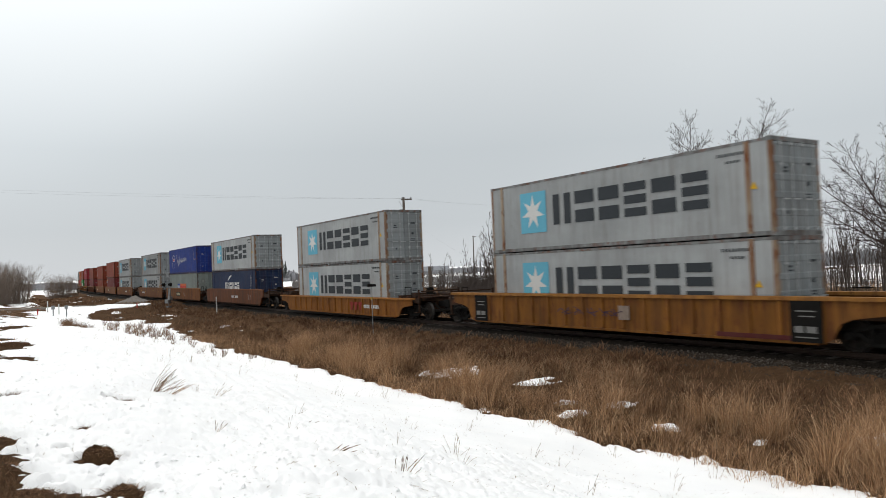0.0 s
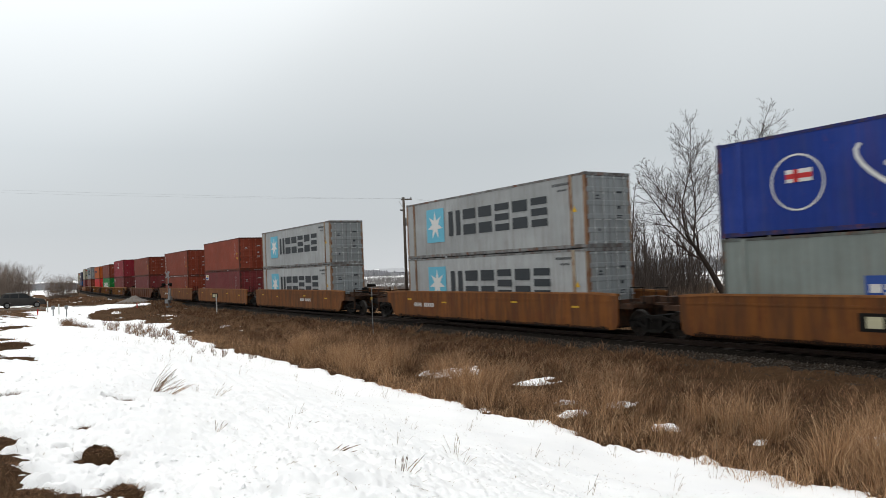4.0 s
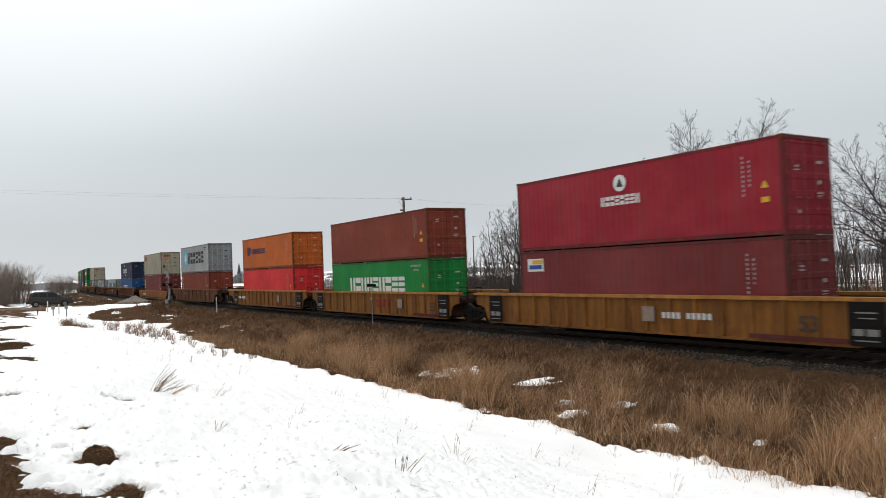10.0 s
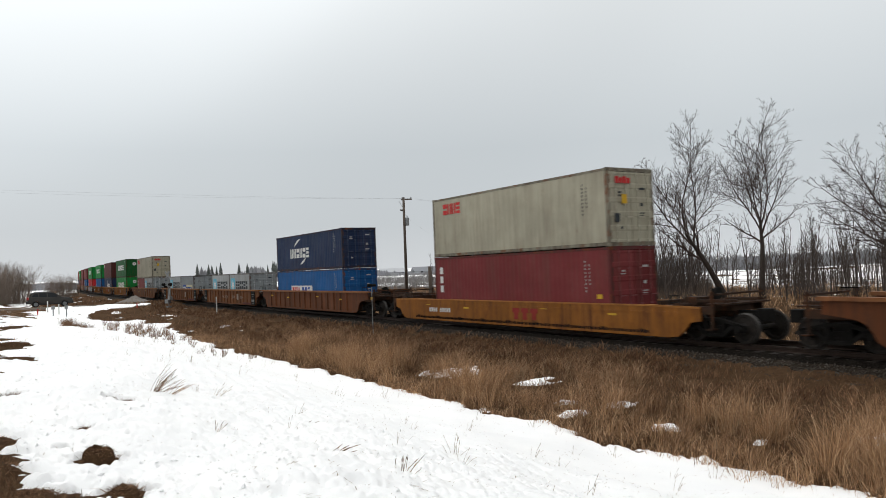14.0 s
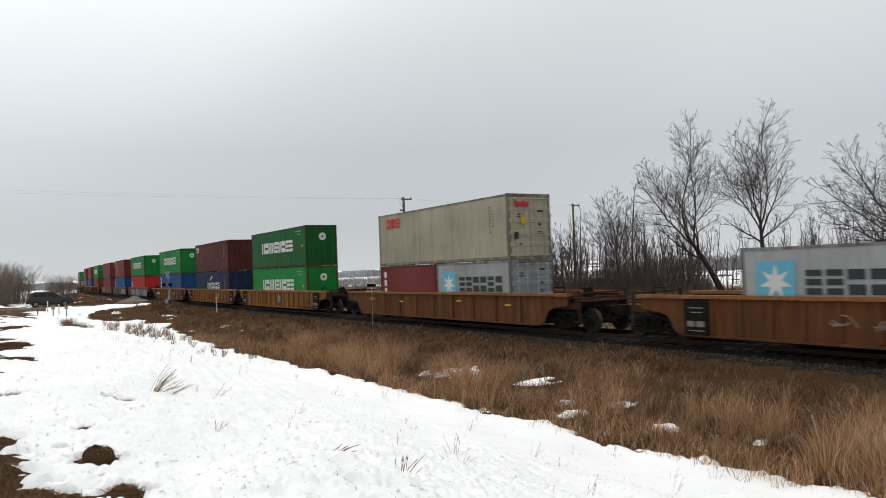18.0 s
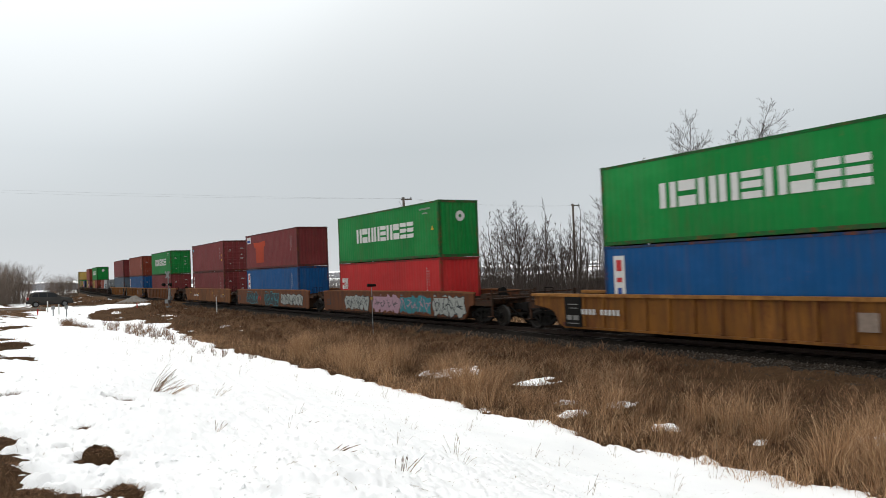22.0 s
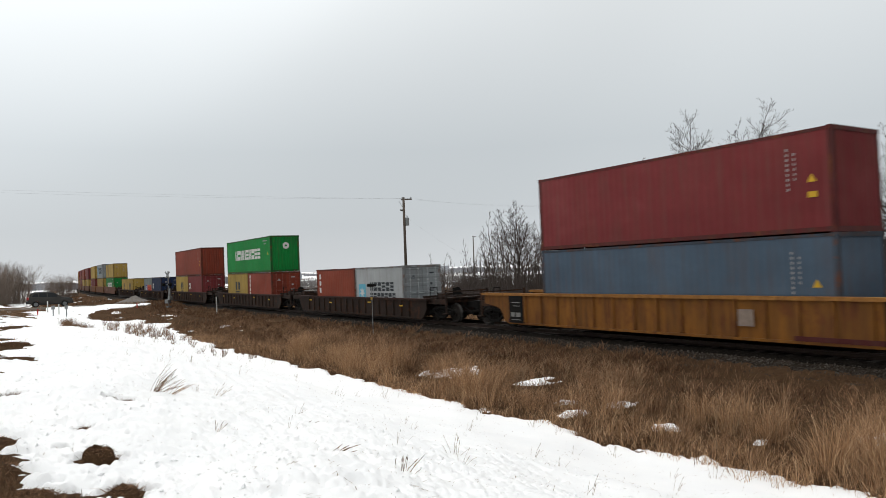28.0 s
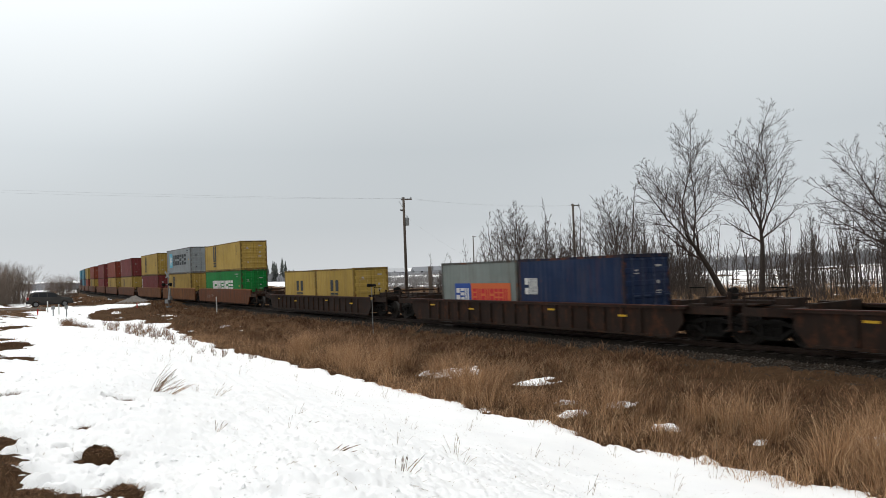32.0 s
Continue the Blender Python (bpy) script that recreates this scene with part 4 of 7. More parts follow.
def folded_wall(x0, x1, z0, z1, y, side, pitch=0.278, depth=0.007):
    """A wall folded in trapezoids along x; outer face at y."""
    n = max(2, round((x1 - x0) / pitch))
    p = (x1 - x0) / n
    pts = []
    for i in range(n):
        a = x0 + i * p
        pts += [(a, 0), (a + p * 0.26, 0), (a + p * 0.5, 1), (a + p * 0.76, 1)]
    pts.append((x1, 0))
    v = [(x, y - side * depth * d, z0) for x, d in pts] + [(x, y - side * depth * d, z1) for x, d in pts]
    k = len(pts)
    f = [((i, i + 1, k + i + 1, k + i) if side < 0 else (i + 1, i, k + i, k + i + 1)) for i in range(k - 1)]
    return v, f


def container_pieces(L, h):
    """The shell in its pieces: two folded side walls, roof, closed end, floor and the frame of rails."""
    x1, w = L / 2, 1.219
    inset = 0.14
    walls, rails = [], Build()
    for side in (-1, 1):
        b = Build()
        b.add(*folded_wall(-x1 + inset, x1 - inset, 0.14, h - 0.10, side * (w - 0.012), side))
        walls.append(b)
        rails.box(-x1 + 0.10, x1 - 0.10, *sorted((side * w, side * (w - 0.07))), 0.02, 0.15)
        rails.box(-x1 + 0.10, x1 - 0.10, *sorted((side * w, side * (w - 0.06))), h - 0.11, h - 0.02)
    n = int(L / 0.55)
    v, f = [], []
    for i in range(n * 2 + 1):
        x = -x1 + 0.1 + (L - 0.2) * i / (n * 2)
        z = h - 0.028 - 0.02 * (i % 2)
        v += [(x, -w + 0.05, z), (x, w - 0.05, z)]
    for i in range(n * 2):
        f.append((2 * i, 2 * i + 2, 2 * i + 3, 2 * i + 1))
    roof = Build().add(v, f)
    rails.box(-x1 + 0.1, x1 - 0.1, -w + 0.06, w - 0.06, 0.10, 0.14)
    m = 9
    q = (2 * w - 0.3) / m
    pts = []
    for i in range(m):
        a = -w + 0.15 + i * q
        pts += [(a, 0), (a + q * 0.3, 0), (a + q * 0.5, 1), (a + q * 0.8, 1)]
    pts.append((w - 0.15, 0))
    k = len(pts)
    end = Build().add([(-x1 + 0.02 + 0.04 * d, y, 0.14) for y, d in pts] + [(-x1 + 0.02 + 0.04 * d, y, h - 0.1) for y, d in pts], [(i + 1, i, k + i, k + i + 1) for i in range(k - 1)])
    for e in (-1, 1):
        rails.box(*sorted((e * x1, e * (x1 - 0.10))), -w + 0.1, w - 0.1, 0.0, 0.15)
        rails.box(*sorted((e * x1, e * (x1 - 0.10))), -w + 0.1, w - 0.1, h - 0.13, h)
    return {"side_wall": walls[0], "side_wall_far": walls[1], "roof": roof, "end_wall": end, "frame": rails}


def corner_post(h):
    return Build().box(-0.085, 0.075, -0.075, 0.085, 0.1, h - 0.1, 0.015)


def casting():
    return Build().box(-0.089, 0.089, -0.081, 0.081, 0.0, 0.118, 0.012)


def door_leaf(h, k):
    """One door leaf at +x, a sheet with five pressed panels; k picks the half."""
    y0, y1 = sorted((0.012 * k, 1.12 * k))
    z, n = 0.15, 5
    hh = (h - 0.30) / n
    front = [(0.0, z)]
    for i in range(n):
        a = z + i * hh
        front += [(0.0, a + 0.07), (-0.016, a + 0.11), (-0.016, a + hh - 0.11), (0.0, a + hh - 0.07)]
    front.append((0.0, h - 0.15))
    return Build().side([(-0.055, h - 0.15), (-0.055, z)] + front, y0, y1)


def lock_rod(h):
    b = Build().cyl((0.03, 0, 0.12), (0.03, 0, h - 0.12), 0.017, n=6)
    for z in (0.2, 0.75, h - 0.8, h - 0.2):
        b.box(0.0, 0.05, -0.05, 0.05, z - 0.035, z + 0.035)
    b.box(0.03, 0.055, -0.02, 0.34, 1.05, 1.09)
    return b


def block(form, w, h):
    """One character of a name as plain upright or level bars."""
    if form == 0:
        return bars([(0, w * 0.36, 0, h), (w * 0.64, w, 0, h)])
    if form == 1:
        return bars([(0, w, 0, h * 0.25), (0, w, h * 0.375, h * 0.625), (0, w, h * 0.75, h)])
    return bars([(0, w, 0, h * 0.40), (0, w, h * 0.60, h)])


def letters(n, x0, x1, z0, z1, seed=1, gap=0.22):
    """A name as plain shapes: a list of (mesh, x, z)."""
    rng = random.Random(seed)
    w = (x1 - x0) / n
    c, h = w * (1 - gap), z1 - z0
    out = []
    for i in range(n):
        form = (0, 1, 2)[(i * 2 + rng.randrange(2) + seed) % 3]
        key = ("name_block", form, round(c, 3), round(h, 3))
        out.append((shared(key, lambda: block(form, c, h)), x0 + i * w, z0))
    return out


def star(r, points=7):
    b = Build()
    ring = []
    for i in range(points * 2):
        t = math.pi / 2 + math.pi * i / points
        q = r if i % 2 == 0 else r * 0.40
        ring.append((q * math.cos(t), q * math.sin(t)))
    k = len(ring)
    v = [(0, -0.010, 0)] + [(x, -0.008, z) for x, z in ring]
    return b.add(v, [(0, 1 + i, 1 + (i + 1) % k) for i in range(k)])


def disc(r, n=24, inner=0.0):
    b = Build()
    v = [(r * math.cos(6.28318 * i / n), -0.006, r * math.sin(6.28318 * i / n)) for i in range(n)]
    if inner <= 0:
        return b.add(v, [tuple(range(n))])
    v += [(inner * math.cos(6.28318 * i / n), -0.006, inner * math.sin(6.28318 * i / n)) for i in range(n)]
    return b.add(v, [(i, (i + 1) % n, n + (i + 1) % n, n + i) for i in range(n)])


def swoosh(w, h, thick):
    b = Build()
    v, f = [], []
    for i in range(15):
        t = i / 14
        x, z = w * t, h * (t ** 0.6)
        q = thick * math.sin(math.pi * min(1, t * 0.9 + 0.08))
        v += [(x, -0.006, z - q / 2), (x, -0.006, z + q / 2)]
    for i in range(14):
        f.append((2 * i, 2 * i + 2, 2 * i + 3, 2 * i + 1))
    return b.add(v, f)


def livery(ob, kind, L, h):
    """Emblems and name blocks on the side that faces the camera; x runs with the train."""
    y = -1.219
    half = L / 2

    def put(name, mesh, mat, x=0.0, z=0.0, label="", dy=0.0):
        if isinstance(mesh, list):
            for me, bx_, bz_ in mesh:
                p = part("name_block", me, mat, ob, label)
                p.matrix_basis = pose(x + bx_, y - dy, z + bz_)
            return p
        p = part(name, mesh, mat, ob, label)
        p.matrix_basis = pose(x, y - dy, z)
        return p

    if kind in ("star", "star_small"):
        k = 1.0 if kind == "star" else 0.74
        x = -half + ((2.9 if L > 13 else 2.35) if kind == "star" else 1.15)
        zc = h * 0.55 if kind == "star" else h * 0.60
        q = put("emblem", shared(("emblem_square", kind), lambda: bars([(-0.82 * k, 0.82 * k, -0.84 * k, 0.84 * k)])), M_CYAN, x, zc, "light blue square with a white star")
        s = part("star", shared(("star", kind), lambda: star(0.72 * k)), M_WHITE, q, "white seven-pointed star")
        s.matrix_basis = pose(0, -0.004, 0)
        if kind == "star":
            put("name_blocks", letters(6, 0, 7.6 if L > 13 else 7.0, -0.60, 0.60, 3, 0.20), M_DARK, -half + (4.15 if L > 13 else 3.45), zc, "dark grey name in plain blocks")
        else:
            put("name_blocks", letters(6, 0, 3.5, -0.34, 0.34, 4, 0.20), M_DARK, -half + 2.05, zc, "dark grey name in plain blocks")
    elif kind == "green_name":
        put("name_blocks", letters(9, 0, 7.0, -0.42, 0.42, 5, 0.14), M_WHITE, -half + 2.75, h * 0.54, "white name in plain blocks")
    elif kind == "swoosh":
        put("name_blocks", letters(6, 0, 4.6, -0.30, 0.30, 6), M_WHITE, -half + 4.7, h * 0.52, "white name in plain blocks")
        put("emblem", shared("swoosh", lambda: swoosh(1.2, 0.55, 0.2)), M_WHITE, -half + 5.6, h * 0.66, "white swoosh")
    elif kind == "swoosh_both":
        put("name_blocks", letters(6, 0, 3.7, -0.34, 0.34, 6), M_WHITE, -half + 3.0, h * 0.48, "white name in plain blocks")
        put("emblem", shared("swoosh", lambda: swoosh(1.2, 0.55, 0.2)), M_WHITE, -half + 3.8, h * 0.66, "white swoosh")
        put("emblem", shared("swoosh_low", lambda: swoosh(-1.1, -0.5, 0.18)), M_WHITE, -half + 6.0, h * 0.36, "white swoosh")
    elif kind == "badge_white":
        put("emblem", shared("badge_white", lambda: bars([(0, 4.0, -0.42, 0.42)])), M_WHITE, -half + 3.0, h * 0.42, "white name board")
        put("name_blocks", letters(3, 0, 1.5, -0.32, 0.32, 7), M_REDL, -half + 3.2, h * 0.42, "red name in plain blocks", 0.008)
        put("name_blocks", letters(3, 0, 1.6, -0.32, 0.32, 8), M_BLUL, -half + 5.1, h * 0.42, "blue name in plain blocks", 0.008)
    elif kind == "script":
        put("emblem", shared("oval_ring", lambda: disc(0.80, 28, 0.75)), M_WHITE, -half + 2.6, h * 0.50, "white ring with a red and white pennant")
        put("emblem", shared("pennant", lambda: bars([(-0.28, 0.5, 0.06, 0.42)])), M_WHITE, -half + 2.55, h * 0.48)
        put("emblem", shared("pennant_red", lambda: bars([(-0.28, 0.5, 0.16, 0.30), (-0.05, 0.10, 0.06, 0.42)])), M_REDL, -half + 2.55, h * 0.48, "", 0.008)
        b = Build()
        stroke(b, [(0.55 - 0.5 * math.sin(0.9 + 0.5 * k), 0.75 - 0.19 * k + 0.05 * math.sin(k)) for k in range(9)], 0.11, -0.006)
        way = []
        for k in range(150):
            t = k / 149
            swing = 0.24 + (0.36 if 0.12 < t < 0.2 else 0.0)
            way.append((0.80 + 4.0 * t - 0.10 * math.sin(50 * t), swing * math.sin(50 * t + 0.6) * (1 - 0.15 * t) + 0.12 * t - 0.05))
        stroke(b, way, 0.075, -0.006)
        put("name_strokes", shared("script_strokes", lambda: b), M_WHITE, -half + 4.2, h * 0.52, "white flowing strokes")
    elif kind in ("two_boards", "two_boards_pale"):
        d = 4.3 if L > 10 else 1.2
        put("emblem", shared("board_blue", lambda: bars([(0, 1.35, -0.5, 0.5)])), M_BLUL, -half + d, h * 0.42, "blue board with pale blocks")
        put("name_blocks", letters(3, 0.12, 1.25, -0.28, 0.28, 2), M_WHITE, -half + d, h * 0.42, "", 0.008)
        k = M_ORNL if kind == "two_boards" else M_CREAM
        put("emblem", shared("board_orange", lambda: bars([(0, 3.0, -0.5, 0.5)])), k, -half + d + 1.37, h * 0.42, "orange name board" if kind == "two_boards" else "cream name board")
        put("name_blocks", letters(8, 0.15, 2.85, -0.30, 0.26, 9), M_REDL if kind == "two_boards" else M_BLUL, -half + d + 1.37, h * 0.42, "", 0.008)
    elif kind == "column":
        put("name_blocks", shared("column_blocks", lambda: bars([(-0.12, 0.12, 0.36 * i, 0.36 * i + 0.25) for i in range(5)])), M_WHITE, -half + 0.65, h * 0.27, "white upright name in plain blocks")
    elif kind == "column_short":
        put("name_blocks", shared("column_short", lambda: bars([(-0.13, 0.13, 0.45 * i, 0.45 * i + 0.33) for i in range(3)])), M_WHITE, -half + 0.65, h * 0.40, "white upright name in plain blocks")
    elif kind == "board_column":
        put("emblem", shared("board_tall", lambda: bars([(-0.26, 0.26, 0, 1.9)])), M_WHITE, -half + 0.75, h * 0.22, "tall white board with red and blue blocks")
        put("name_blocks", shared("board_tall_l", lambda: bars([(-0.13, 0.13, 1.35, 1.75), (-0.13, 0.13, 0.95, 1.12)])), M_REDL, -half + 0.75, h * 0.22, "", 0.008)
        put("name_blocks", shared("board_tall_b", lambda: bars([(-0.10, 0.10, 0.15, 0.75)])), M_BLUL, -half + 0.75, h * 0.22, "", 0.008)
    elif kind == "corner_board":
        put("emblem", shared("corner_board", lambda: bars([(0, 1.0, -0.26, 0.26)])), M_WHITE, -half + 0.55, h * 0.80, "white corner board with yellow band")
        put("name_blocks", shared("corner_board_l", lambda: bars([(0.1, 0.9, -0.17, 0.0)])), M_BLUL, -half + 0.55, h * 0.80, "", 0.008)
        put("name_blocks", shared("corner_board_y", lambda: bars([(0.3, 0.95, 0.04, 0.2)])), M_YEL, -half + 0.55, h * 0.80, "", 0.008)
    elif kind == "seal_name":
        put("emblem", shared("seal_disc", lambda: disc(0.30, 20, 0.0)), M_WHITE, -half + 5.9, h * 0.77, "white round seal")
        put("emblem", shared("seal_in", lambda: Build().add([(-0.17, -0.009, -0.14), (0.17, -0.009, -0.14), (0, -0.009, 0.2)], [(0, 1, 2)])), M_DARK, -half + 5.9, h * 0.77)
        put("name_blocks", letters(8, 0, 1.9, -0.17, 0.17, 3), M_WHITE, -half + 4.95, h * 0.56, "white name in plain blocks")
    elif kind == "fork":
        put("emblem", shared("fork_mark", lambda: bars([(0, 0.26, -0.36, 0.36), (0.34, 0.60, -0.36, 0.36), (0.66, 0.86, -0.1, 0.36)])), M_INK, -half + 1.4, h * 0.58, "blue emblem")
        put("name_blocks", letters(11, 0, 3.5, -0.2, 0.22, 5), M_INK, -half + 2.65, h * 0.56, "dark blue name in plain blocks")
    elif kind == "red_name":
        put("name_blocks", letters(4, 0, 1.55, -0.26, 0.26, 7, 0.12), M_REDL, -half + 1.0, h * 0.80, "red name in plain blocks")
    elif kind == "corner_name":
        put("name_blocks", letters(3, 0, 0.85, -0.34, 0.34, 7), M_WHITE, -half + 0.45, h * 0.56, "white name in plain blocks")
    elif kind == "stacked":
        put("name_blocks", letters(1, -0.62, 0.62, 0, 0.72, 3, 0.0), M_DARK, 0.1, h * 0.44, "black stacked mark in plain blocks")
        put("name_blocks", letters(2, -0.62, 0.62, 0, 0.46, 4, 0.1), M_DARK, 0.1, h * 0.22)
    elif kind == "stacked_long":
        put("name_blocks", letters(1, -0.5, 0.5, 0, 1.3, 3, 0.0), M_DARK, -half + 3.7, h * 0.44, "black stacked mark in plain blocks")
        put("name_blocks", letters(2, -0.5, 0.5, 0, 0.7, 4, 0.1), M_DARK, -half + 3.7, h * 0.16)
    elif kind == "two_rows":
        put("name_blocks", letters(6, 0, 3.0, 0, 0.5, 3), M_DARK, -half + 2.0, h * 0.46, "dark name in plain blocks, two rows")
        put("name_blocks", letters(7, 0, 3.2, 0, 0.5, 4), M_DARK, -half + 2.0, h * 0.22)
        q = put("emblem", shared("emblem_square_s", lambda: bars([(-0.45, 0.45, -0.5, 0.5)])), M_CYAN, -half + 0.95, h * 0.42, "light blue square with a white star")
        part("star", shared("star_s", lambda: star(0.36)), M_WHITE, q, "white seven-pointed star").matrix_basis = pose(0, -0.004, 0)
    elif kind == "dot":
        put("emblem", shared("dot_blue", lambda: disc(0.16, 16)), M_CYAN, -half + 0.6, h * 0.82, "small light blue disc")
    elif kind == "corner_patch":
        put("emblem", shared("corner_board", lambda: bars([(0, 1.0, -0.26, 0.26)])), M_WHITE, -half + 0.45, h * 0.84, "white corner board with yellow band")
        put("name_blocks", shared("corner_board_l", lambda: bars([(0.1, 0.9, -0.17, 0.0)])), M_BLUL, -half + 0.45, h * 0.84, "", 0.008)
        patch = Build().side([(0, 1.95), (1.4, 1.90), (2.9, 2.0), (3.0, 1.62), (2.62, 1.5), (2.5, 0.25), (0.62, 0.22), (0.5, 1.45), (0.12, 1.6)], -0.004, 0.0)
        put("overpainted_patch", shared("overpainted_patch", lambda: patch), PAINT["red_orange"], -half + 2.2, 0.25, "orange overpainted patch")
    # the identity marks near the leading end
    pale = M_DARK if kind in ("star", "star_small", "red_name", "stacked", "stacked_long", "two_rows") else M_FAINT
    if L > 10:
        tagged(put("identity_bars", shared("identity_bars", lambda: bars([(0, 0.055, 0.14 * i, 0.14 * i + 0.075) for i in range(9)] + [(0.22, 0.265, 0.14 * i, 0.14 * i + 0.075) for i in range(2, 8)])) if kind not in ("star", "green_name") else shared("identity_rows", lambda: bars([(0.11 * i - 0.5, 0.11 * i - 0.445, 0, 0.10) for i in range(10)] + [(0.11 * i - 0.2, 0.11 * i - 0.145, -0.22, -0.14) for i in range(5)])), pale, half - 1.35, h * 0.42 if kind not in ("star", "green_name") else h * 0.86, "small identity marks as plain bars"), kind="stuff")
        if kind in ("plain", "column", "column_short", "dot", "seal_name"):
            put("yellow_plate", shared("side_yellow_plate", lambda: bars([(-0.13, 0.13, -0.06, 0.10)])), M_YEL, half - 0.62, h * 0.36, "yellow height plate")
        if kind in ("star", "plain", "column", "dot", "seal_name", "green_name", "script"):
            put("warning_mark", shared("warning_mark", lambda: Build().add([(-0.13, -0.005, -0.1), (0.13, -0.005, -0.1), (0, -0.005, 0.13)], [(0, 1, 2)])), M_YEL, half - 0.62, h * 0.52, "yellow warning triangle")


WORN = {}


def worn(colour):
    """The same paint, scraped and rusted, for rails, posts and castings."""
    if colour not in WORN:
        col = BASE[colour]
        WORN[colour] = paint("worn_" + colour + "_paint", tuple(0.62 * c for c in col), dirt=(0.045, 0.032, 0.026), wear=0.75, rust=0.9, heavy=True)
    return WORN[colour]


RODS = {}


def rod_paint(colour):
    """Door gear painted over with the box, rubbed paler."""
    if colour not in RODS:
        RODS[colour] = plain("rubbed_" + colour + "_door_gear", tuple(min(1, 1.25 * c + 0.035) for c in BASE[colour]), vary=0.3)
    return RODS[colour]


def container(size, colour, kind, doors, label):
    """size: 20, 40, 45 feet high cube, or 40.5 for a standard-height forty. doors: +1 at the leading end, -1 behind."""
    L = {20: 6.058, 40: 12.192, 45: 13.716, 40.5: 12.192}[size]
    h = {20: STD, 40: HC, 45: HC, 40.5: STD}[size]
    box = thing("container")
    tagged(box, label, "container", "containers on the train")
    mat = PAINT[colour]
    if ("roof", size) not in MESHES:
        for nm, bd in container_pieces(L, h).items():
            MESHES[(nm, size)] = bd.mesh(nm)
    for nm in ("side_wall", "side_wall_far", "roof", "end_wall", "frame"):
        p = part(nm.replace("_far", ""), MESHES[(nm, size)], mat if nm != "frame" else worn(colour), box)
        if doors < 0:
            p.matrix_basis = pose(0, 0, 0, 0, 0, 180)
    pm = shared(("corner_post", size), lambda: corner_post(h))
    cm = shared("corner_casting", casting)
    for sx_ in (-1, 1):
        for sy_ in (-1, 1):
            p = part("corner_post", pm, PAINT["rusty_cream"] if size == 45 and colour == "pale_grey" else worn(colour), box)
            p.matrix_basis = pose(sx_ * (L / 2 - 0.087), sy_ * (1.219 - 0.09), 0, 0, 0, 0 if sx_ > 0 else 180)
            if sy_ < 0 or sx_ > 0:
                for z in (0, h - 0.118):
                    c = part("corner_casting", cm, worn(colour), p)
                    c.matrix_basis = pose(0, 0.006 * (1 if sx_ * sy_ < 0 else -1) * -1, z)
    if size == 45:
        pw = shared("wide_post", lambda: Build().box(-0.085, 0.085, -0.010, 0.06, 0.1, HC - 0.05, 0.004))
        for sx_ in (-1, 1):
            p = part("wide_post", pw, PAINT["rusty_cream"] if colour in ("pale_grey", "cool_grey") else mat, box, "stained post at the forty-foot point")
            p.matrix_basis = pose(sx_ * 6.05, -1.219 - 0.0, 0)
    rod_mat = rod_paint(colour)
    for k in (-1, 1):
        # pale grey boxes: shade of the door end put into a darker paint
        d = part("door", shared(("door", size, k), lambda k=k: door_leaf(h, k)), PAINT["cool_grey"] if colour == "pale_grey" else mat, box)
        d.matrix_basis = pose(L / 2, 0, 0) if doors > 0 else pose(-L / 2, 0, 0, 0, 0, 180)
        if doors > 0:
            for yy in (0.30, 0.82):
                r = part("lock_rod", shared(("lock_rod", size), lambda: lock_rod(h)), rod_mat, d)
                r.matrix_basis = pose(0, yy * k, 0)
            spots_ = ((0.50, 0.66, 1.96, 2.02), (0.46, 0.70, 1.86, 1.90), (0.50, 0.60, 0.62, 0.72)) if k < 0 else ((0.44, 0.74, 2.10, 2.18), (0.48, 0.62, 1.48, 1.60), (0.42, 0.70, 1.20, 1.24), (0.42, 0.66, 1.12, 1.15))
            gear = Build()
            for ya, yb, za, zb_ in spots_:
                gear.box(-0.010, 0.002, *sorted((ya * k, yb * k)), za, zb_)
            mk = part("door_label", shared(("door_label", k), lambda: gear), M_FADEDL if colour not in ("pale_grey", "cream_grey", "cool_grey") else M_DARK, d, "small door marks as plain bars")
            tagged(mk, kind="stuff")
    if doors > 0 and kind == "red_name":
        for i in range(4):
            q = part("name_block", shared(("end_name_block", i % 2), lambda: Build().box(-0.008, 0.004, 0, 0.17, 0, 0.26 - 0.05 * (i % 2))), M_REDL, box, "red name in plain blocks")
            q.matrix_basis = pose(L / 2 + 0.06, -0.86 + 0.2 * i, h * 0.80)
        q = part("yellow_plate", shared("end_yellow_plate", lambda: Build().box(-0.008, 0.006, -0.13, 0.13, -0.17, 0.17)), M_YEL, box, "yellow data plate")
        q.matrix_basis = pose(L / 2 + 0.06, -0.42, h * 0.60)
        q = part("black_plate", shared("end_black_plate", lambda: Build().box(-0.008, 0.006, -0.12, 0.12, -0.16, 0.16)), M_DARK, box, "black square plate")
        q.matrix_basis = pose(L / 2 + 0.06, -0.82, h * 0.36)
    if doors < 0 and kind == "green_name":
        rg = part("round_emblem", shared("round_emblem", lambda: disc(0.27, 20, 0.09)), M_WHITE, box, "white round emblem")
        rg.matrix_basis = pose(L / 2 + 0.004, 0.08, h * 0.72, 0, 0, 90)
    livery(box, kind, L, h)
    return box


# ---- the train: place of each car's middle behind the camera's foot point at the start, then what it is and carries ----
GREY_STAR = "pale grey corrugated container with light blue star emblem"
GREENC = "green corrugated container with white name blocks"


def C(size, colour, kind, doors, label):
    return (size, colour, kind, doors, label)


